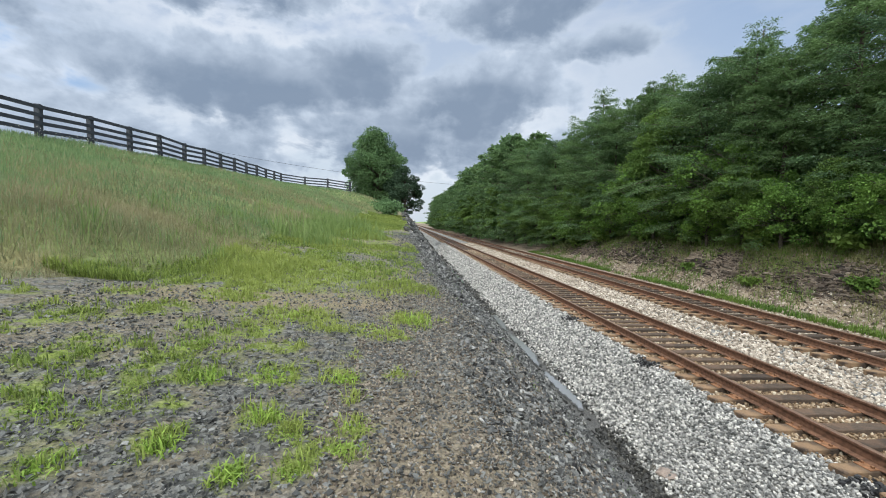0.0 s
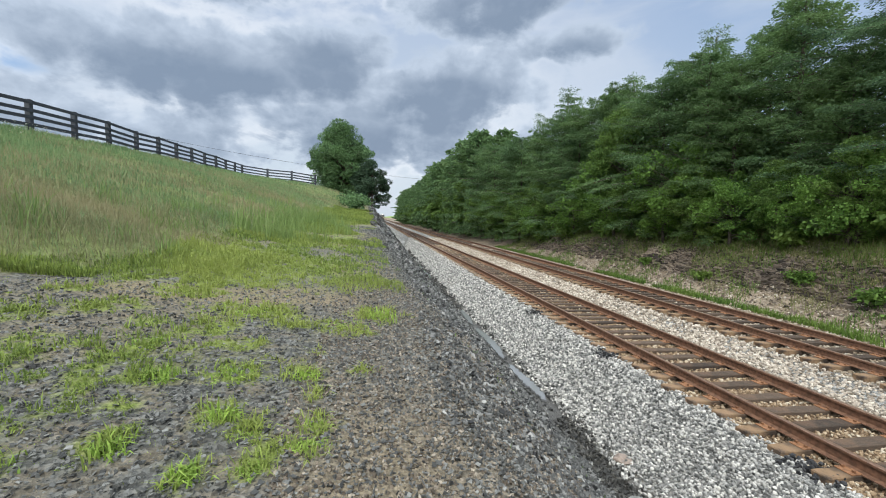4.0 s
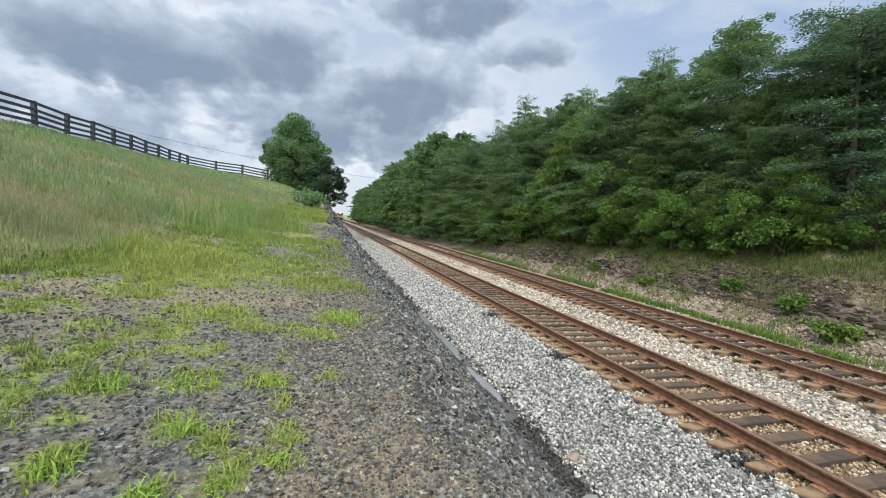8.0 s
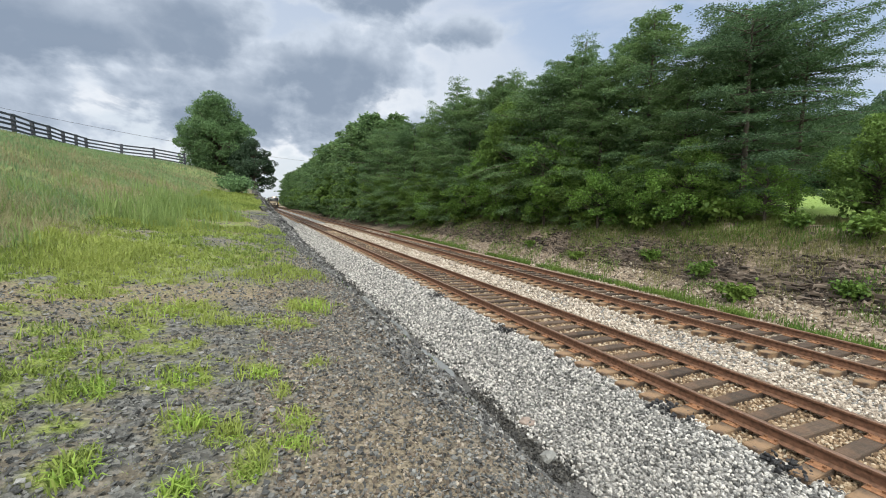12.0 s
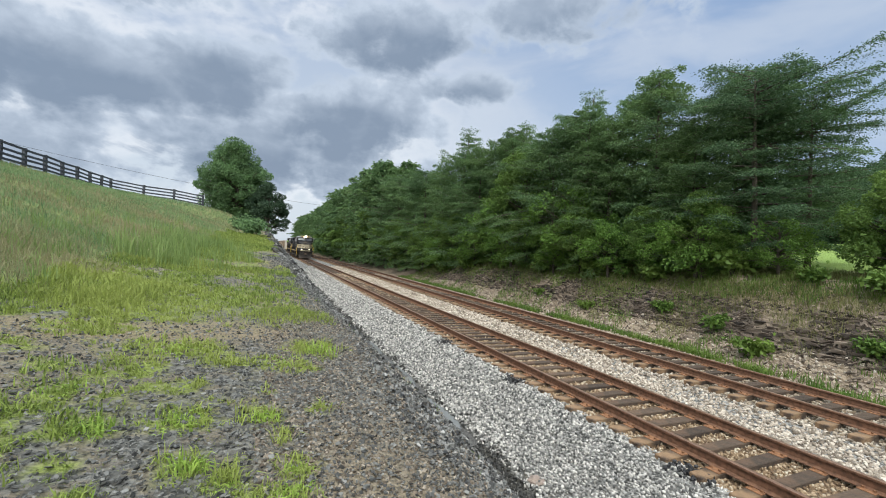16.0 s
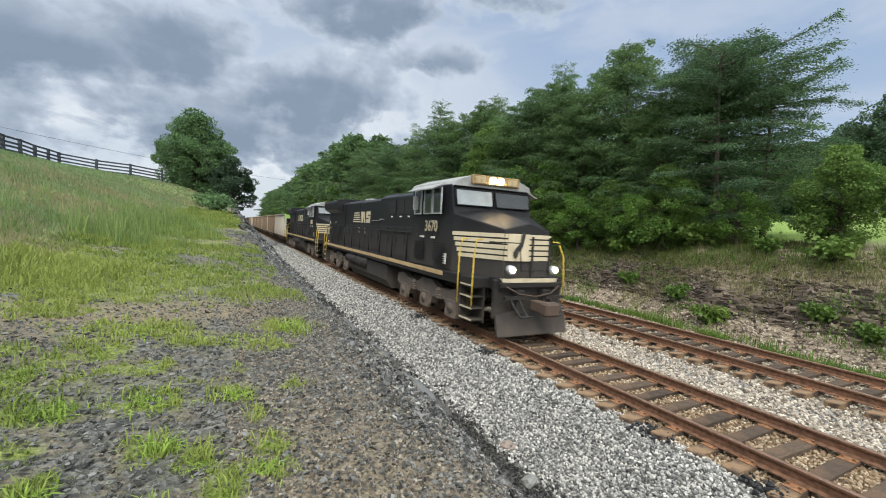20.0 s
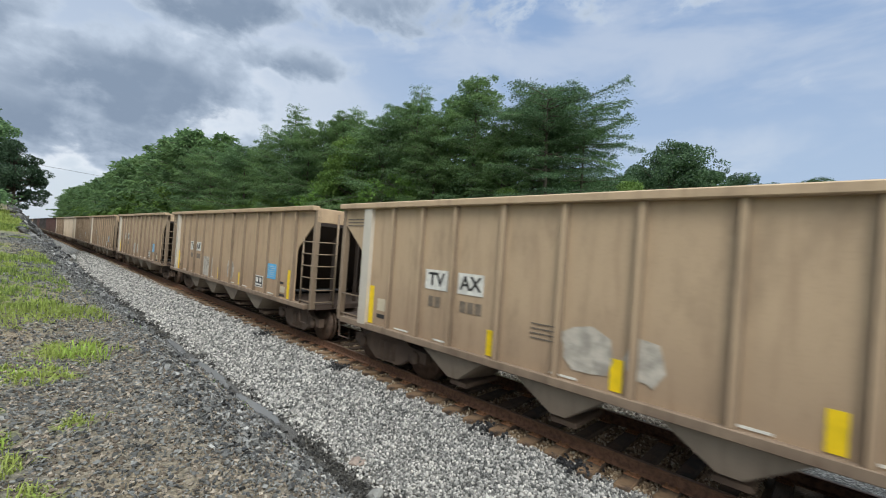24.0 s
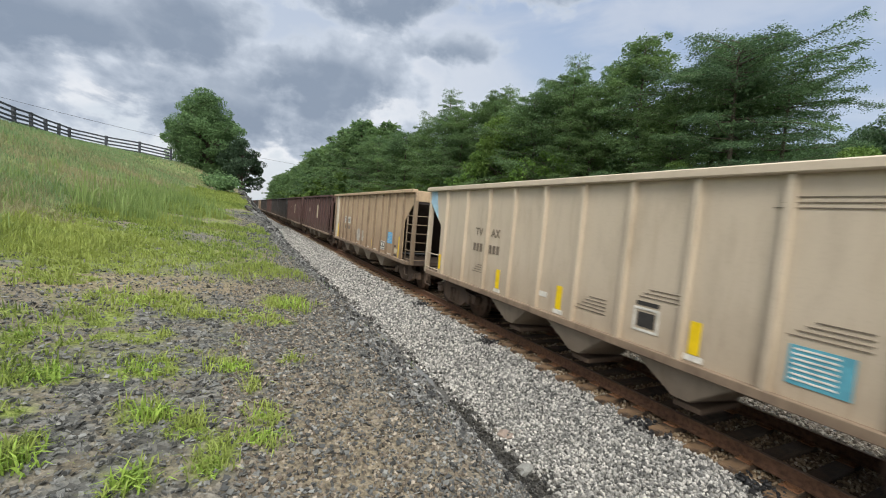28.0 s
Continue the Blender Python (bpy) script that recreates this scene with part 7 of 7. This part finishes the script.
def shelf_weeds():
    rng = np.random.default_rng(15)
    # low leafy clumps: blades that spread from many small roots
    n = 42000
    r = 1.2 + 10 * rng.random(n) ** 1.15
    a = np.radians(rng.uniform(-75, 12, n))
    cx, cy = r * np.sin(a), r * np.cos(a)
    keep = (rng.random(n) < 1.0 * tuft_density(cx, cy) ** 1.2 * (0.3 + 0.7 * sstep(fbm(cx * 9, cy * 9, 97), 0.4, 0.62))) & (cx > base_x(cy) - 0.3)
    cx, cy, r = cx[keep], cy[keep], r[keep]
    k = 12
    size = (0.012 + 0.05 * rng.random(len(cx)) ** 2.2) * (1 + 0.10 * np.clip(r - 1.5, 0, 6))
    x = np.repeat(cx, k) + rng.normal(0, 0.4, len(cx) * k) * np.repeat(size, k)
    y = np.repeat(cy, k) + rng.normal(0, 0.4, len(cx) * k) * np.repeat(size, k)
    h = np.repeat(size, k) * rng.uniform(0.4, 1.5, len(x))
    blades("low_grass", "low fresh grass and weeds in patches on the gravel", rng, x, y, h, 0.0042 + 0.0010 * np.repeat(r, k), GRASS_GREEN, 1.2)
    # a thin green film of seedlings between the patches
    n = 110000
    r = 1.2 + 7 * rng.random(n) ** 1.2
    a = np.radians(rng.uniform(-75, 5, n))
    x, y = r * np.sin(a), r * np.cos(a)
    keep = (rng.random(n) < 0.9 * sstep(fbm(x * 2.1, y * 2.1, 93), 0.36, 0.58) * sstep(x, 0.1, -0.9) * sstep(fbm(x * 14, y * 14, 95), 0.45, 0.6)) & (x > base_x(y))
    x, y, r = x[keep], y[keep], r[keep]
    blades("seedlings", "thin film of green seedlings between the stones", rng, x, y, rng.uniform(0.006, 0.022, len(x)), 0.002 + 0.0007 * r, GRASS_GREEN, 1.1)
    # the fresh green strip further along the shelf
    n = 80000
    y = 4.6 + 30 * rng.random(n) ** 1.5
    x = base_x(y) - 0.2 + rng.random(n) ** 1.2 * (edge_x(y) - base_x(y) + 0.1)
    thick = fbm(x * 0.9, y * 0.7, 101) - 0.42 - 0.14 * sstep(x, -1.4, -0.1) + 0.12 * sstep(y, 9, 16)
    keep = rng.random(n) < sstep(thick, -0.06, 0.08)
    x, y, thick = x[keep], y[keep], thick[keep]
    h = (0.03 + 0.5 * np.clip(thick, 0, 0.25)) * rng.uniform(0.5, 1.4, len(x))
    blades("shelf_grass", "bright green grass along the shelf", rng, x, y, h, 0.004 + 0.0010 * y, GRASS_GREEN, 0.8)
    # tall weeds where the shelf meets the hill, in loose clumps
    px, py, ph = [], [], []
    for i in range(46):
        cy = rng.uniform(10.5, 19)
        cx = -2.3 + rng.normal(0, 0.55) - 0.03 * (cy - 12)
        k = int(rng.uniform(20, 75))
        px.append(cx + rng.normal(0, 0.22, k))
        py.append(cy + rng.normal(0, 0.3, k))
        ph.append(rng.uniform(0.25, 0.8) * rng.uniform(0.4, 1.15, k))
    x, y, h = np.concatenate(px), np.concatenate(py), np.concatenate(ph)
    blades("tall_weeds", "loose stand of tall fresh green weeds", rng, x, y, h, np.full(len(x), 0.018), WEED_BRIGHT, 0.4)
    # a few weeds and grasses stand up among the hill grass and along the slope
    px, py, ph = [], [], []
    for i in range(70):
        cy = rng.uniform(5.0, 26)
        cx = float(base_x(cy)) - abs(rng.normal(0, 1.6))
        k = int(rng.uniform(12, 40))
        px.append(cx + rng.normal(0, 0.12, k))
        py.append(cy + rng.normal(0, 0.15, k))
        ph.append(rng.uniform(0.2, 0.5) * rng.uniform(0.5, 1.1, k))
    x, y, h = np.concatenate(px), np.concatenate(py), np.concatenate(ph)
    blades("hill_weeds", "fresh green weeds standing among the hill grass", rng, x, y, h, np.full(len(x), 0.012), WEED_BRIGHT, 0.6)
    n = 1800
    y = fall(rng, n, 2.0, 16, 1.2)
    x = edge_x(y) + rng.uniform(0.2, 2.6, n)
    keep = fbm(x * 1.6, y * 1.2, 141) > 0.62
    x, y = x[keep], y[keep]
    blades("slope_weeds", "thin weeds taking root on the shale slope", rng, x, y, rng.uniform(0.02, 0.07, len(x)), 0.004 + 0.0008 * y, WEED, 1.0)


WEED_BRIGHT = leafy("bright_standing_weeds", (0.115, 0.18, 0.055), (0.25, 0.345, 0.12), (0.265, 0.345, 0.12), 0.4)
shelf_weeds()


def tuft(x, y, n, h, spread, material, label, seed, w=0.006):
    rng = np.random.default_rng(seed)
    px, py = x + rng.normal(0, spread, n), y + rng.normal(0, spread, n)
    up = rng.random(n) < 0.12
    hh = rng.uniform(0.3, 0.8, n) * h * np.where(up, 1.0, 0.72)
    blades("grass_tuft", label, rng, px, py, hh, np.full(n, w), material, 1.3)


TUFT_GREEN = leafy("fresh_tuft_grass", (0.12, 0.21, 0.035), (0.33, 0.47, 0.09), (0.34, 0.46, 0.09), 0.35)
TUFTS = [
    (-0.66, 1.55, 80, 0.135, 0.034, 0.0062), (-0.98, 1.68, 66, 0.13, 0.035, 0.0065), (-0.45, 1.57, 60, 0.075, 0.03, 0.0056), (-0.27, 1.73, 74, 0.085, 0.04, 0.0058),
    (-0.67, 1.96, 60, 0.18, 0.04, 0.0062), (-0.39, 2.47, 66, 0.13, 0.05, 0.0068), (-0.78, 2.43, 80, 0.11, 0.09, 0.0068), (-1.12, 2.37, 76, 0.14, 0.06, 0.0068),
    (-0.26, 1.9, 50, 0.075, 0.035, 0.0058), (-0.52, 1.84, 60, 0.075, 0.05, 0.0058), (-1.4, 2.85, 60, 0.09, 0.07, 0.0074), (-1.02, 3.82, 88, 0.12, 0.16, 0.0085),
    (0.06, 3.98, 60, 0.22, 0.09, 0.0085), (-0.24, 3.6, 60, 0.10, 0.11, 0.008), (-1.3, 1.52, 70, 0.10, 0.05, 0.0064), (-1.6, 1.93, 60, 0.09, 0.05, 0.0066),
]
# single tufts and weeds: x, y, blades, height, spread, width of a blade
for i, (x, y, n, h, s, w) in enumerate(TUFTS):
    tuft(x, y, int(n * 1.3), h * 0.9, s * 0.8, TUFT_GREEN, "bright green tuft of grass on the gravel", 200 + i, w * 1.3)


def bank_growth():
    rng = np.random.default_rng(19)
    n = 16000
    y = 0.5 + 44 * rng.random(n) ** 1.2
    x = 12.35 + 0.9 * sstep(y, 3, 12) + np.abs(rng.normal(0, 0.32, n))
    keep = fbm(x * 0.8, y * 0.6, 111) > 0.4
    x, y = x[keep], y[keep]
    blades("verge_grass", "green grass along the foot of the bank", rng, x, y, rng.uniform(0.08, 0.3, len(x)), np.full(len(x), 0.024), WEED, 0.5)
    n = 110000
    y = 0.5 + 44 * rng.random(n) ** 1.2
    x = 14.2 + 4.6 * rng.random(n) ** 0.75
    keep = rng.random(n) < sstep(fbm(x * 0.7, y * 0.7, 117), 0.52 - 0.26 * sstep(x, 14.6, 16.2), 0.66 - 0.26 * sstep(x, 14.6, 16.2))
    x, y = x[keep], y[keep]
    blades("bank_brush", "dry brush and grass on top of the bank", rng, x, y, rng.uniform(0.06, 0.34, len(x)), np.full(len(x), 0.014), BRUSH, 1.0)
    n = 70000
    y = 0.5 + 44 * rng.random(n) ** 1.2
    x = 13.6 + 5.2 * rng.random(n) ** 0.8
    keep = rng.random(n) < sstep(fbm(x * 0.9, y * 0.9, 119), 0.50 - 0.12 * sstep(x, 15, 16.5), 0.62 - 0.12 * sstep(x, 15, 16.5))
    x, y = x[keep], y[keep]
    blades("bank_weeds", "green weeds scattered over the bank", rng, x, y, rng.uniform(0.08, 0.32, len(x)), np.full(len(x), 0.02), WEED, 0.9)
    n = 30000
    x, y = 19 + 26 * rng.random(n) ** 1.4, rng.uniform(-4, 22, n)
    blades("field_grass", "mown bright green field beyond the bank", rng, x, y, rng.uniform(0.02, 0.05, n), 0.004 + 0.0003 * x, FIELD_GRASS, 1.0)


FIELD_GRASS = leafy("bright_field_grass", (0.17, 0.25, 0.06), (0.28, 0.37, 0.10), (0.30, 0.37, 0.11), 0.35)
bank_growth()


def shrub(seed, r, h, leaf):
    rng = np.random.default_rng(seed)
    bm = bmesh.new()
    pts = []
    for i in range(9):
        a, t = rng.uniform(0, 6.283), rng.uniform(0.2, 0.9)
        d = (math.cos(a) * t, math.sin(a) * t, 1.0)
        limb(bm, (0, 0, -0.05), d, h * rng.uniform(0.5, 1.0), 0.012, rng, 0.02, 4, 4)
        c = np.array(d) * h * rng.uniform(0.45, 0.85) * np.array([r / h * 1.1, r / h * 1.1, 1])
        pts.append(c + rng.normal(0, r * 0.3, (70, 3)) * np.array([1, 1, 0.7]))
    p = np.concatenate(pts)
    p = p[p[:, 2] > 0.02]
    return bm, leaves_at(rng, p, leaf, 0.5, None, 1.4)


def plant_shrub(made, label, leafmat, x, y, s=1.0, group="shrubs on the banks"):
    bm, q = made
    t = thing("shrub", label, "shrub", group, at_ground(x, y, 0, 1.0, 0.02))
    t.scale = (s, s, s)
    part("stem", bm, BARK, t)
    v, f = quads_to_tris(q)
    c = new("foliage", mesh_from("foliage", v, f, [leafmat]))
    c.parent = t
    return t


bush = plant_shrub(shrub(51, 0.42, 0.55, 0.085), "small green shrub at the foot of the bank", WEED, 14.7, 9.9)
for x, y, s in ((14.3, 5.6, 0.85), (14.1, 4.4, 0.8), (15.2, 12.6, 0.9), (16.3, 6.0, 1.3), (14.0, 3.3, 0.6), (13.9, 8.3, 1.1), (14.6, 16.5, 0.8), (16.6, 3.6, 1.2), (16.9, 8.2, 1.0), (15.0, 21.0, 0.8), (16.5, 14.2, 1.4), (16.4, 18.0, 1.5), (16.3, 22.5, 1.6), (16.0, 27.0, 1.8), (15.8, 32.0, 1.9), (15.4, 37.0, 2.0), (17.2, 11.0, 1.6)):
    copy_thing(bush, at_ground(x, y, random.uniform(0, 360), 1.0, 0.02)).scale = (s, s, s)
mound = plant_shrub(shrub(52, 0.9, 0.9, 0.12), "leafy bush on the shelf near the lone tree", TREE_LEAF, -1.2, 33.0, 1.2)
for x, y, s in ((-1.6, 37.0, 1.1), (-2.4, 41.0, 1.2), (-1.0, 44.0, 1.0)):
    copy_thing(mound, at_ground(x, y, random.uniform(0, 360), 1.0, 0.02)).scale = (s, s, s)


# ---- pole and wire ----
def pole_and_wire():
    # no pole is known here: added in place of a small white patch
    p = thing("utility_pole", "added thin pale pole behind the trees, standing in for a white patch", "utility pole", "utility poles", at_ground(30.0, 9.4))
    bm = bmesh.new()
    tube(bm, [(0, 0, 0), (0, 0, 3.4)], 0.07, 10, r2=0.055)
    part("pole", bm, GREYROOF, p)
    w = thing("overhead_wire", "thin dark overhead wire across the tracks", "wire")
    bm = bmesh.new()
    a, b = Vector((-60, 118, 24.0)), Vector((45, 150, 15.0))
    pts = [a.lerp(b, t) - Vector((0, 0, 2.5 * 4 * t * (1 - t))) for t in np.linspace(0, 1, 25)]
    tube(bm, pts, 0.035, 5)
    part("cable", bm, COAL, w)


pole_and_wire()


# ---- ties: those that the camera passes, one by one; the rest further off joined ----
def tie_bm():
    bm = bmesh.new()
    box(bm, -1.3, 1.3, -0.105, 0.105, -0.36, -0.18, 0.012)
    return bm


def plate_bm():
    bm = bmesh.new()
    box(bm, -0.18, 0.18, -0.1, 0.1, -0.181, -0.166, 0.004)
    for u in (-0.1, 0.1):
        for v in (-0.06, 0.06):
            box(bm, u - 0.015, u + 0.015, v - 0.015, v + 0.015, -0.166, -0.14)
    return bm


def lay_ties(track, base, y_first, seed):
    r = random.Random(seed)
    tie = plate = None
    y = y_first
    while y < 62:
        m = base @ pose(r.uniform(-0.06, 0.06), y + r.uniform(-0.03, 0.03), r.uniform(-0.012, 0.006), 0, 0, r.uniform(-1.6, 1.6))
        if tie is None:
            tie = part("tie", tie_bm(), TIE, track)
            tie.matrix_basis = m
            o = tie
            plate = part("tie_plate", plate_bm(), PLATE, o)
            plate.matrix_basis = pose(-GAUGE / 2, 0, 0)
            again(plate, o, pose(GAUGE / 2, 0, 0))
        else:
            o = again(tie, track, m)
            if y < 34:
                for s in (-1, 1):
                    again(plate, o, pose(s * GAUGE / 2, 0, 0))
        y += 0.515
    bm = bmesh.new()
    while y < 420:
        box(bm, -1.3, 1.3, y - 0.115, y + 0.115, -0.36, -0.18)
        y += 0.515
    rest = part("far_ties", bm, TIE, track)
    rest.matrix_basis = base
    tagged(rest, "", kind="stuff")
    bm = bmesh.new()
    y = -30.0
    while y < y_first - 0.3:
        box(bm, -1.3, 1.3, y - 0.115, y + 0.115, -0.36, -0.18)
        y += 0.515
    rest = part("rear_ties", bm, TIE, track)
    rest.matrix_basis = base
    tagged(rest, "", kind="stuff")


lay_ties(near_track, near_base, 0.35, 5)
lay_ties(far_track, far_base, 0.2, 6)


# ---- what moves: the train, rolling toward the camera and past it ----
# seconds, place along the track of the first hopper car's front coupling
PROGRESS = [(0.0, 440.0), (3.0, 385.0), (6.0, 327.0), (9.0, 268.0), (12.0, 208.0), (15.0, 146.0), (16.0, 126.0), (17.0, 106.4), (18.0, 87.0), (19.0, 68.8), (20.0, 50.92),
            (21.0, 32.8), (22.5, 6.1), (23.0, -2.7), (23.6, -13.2), (25.0, -37.4), (26.0, -54.65), (28.0, -89.3)]


def motions():
    tilt = math.degrees(math.atan2(-CANT, GAUGE))
    for ob, back in TRAIN:
        walk(ob, [(t, pose(TRACK1, y + back, CANT / 2, 0, tilt, 0)) for t, y in PROGRESS])


motions()
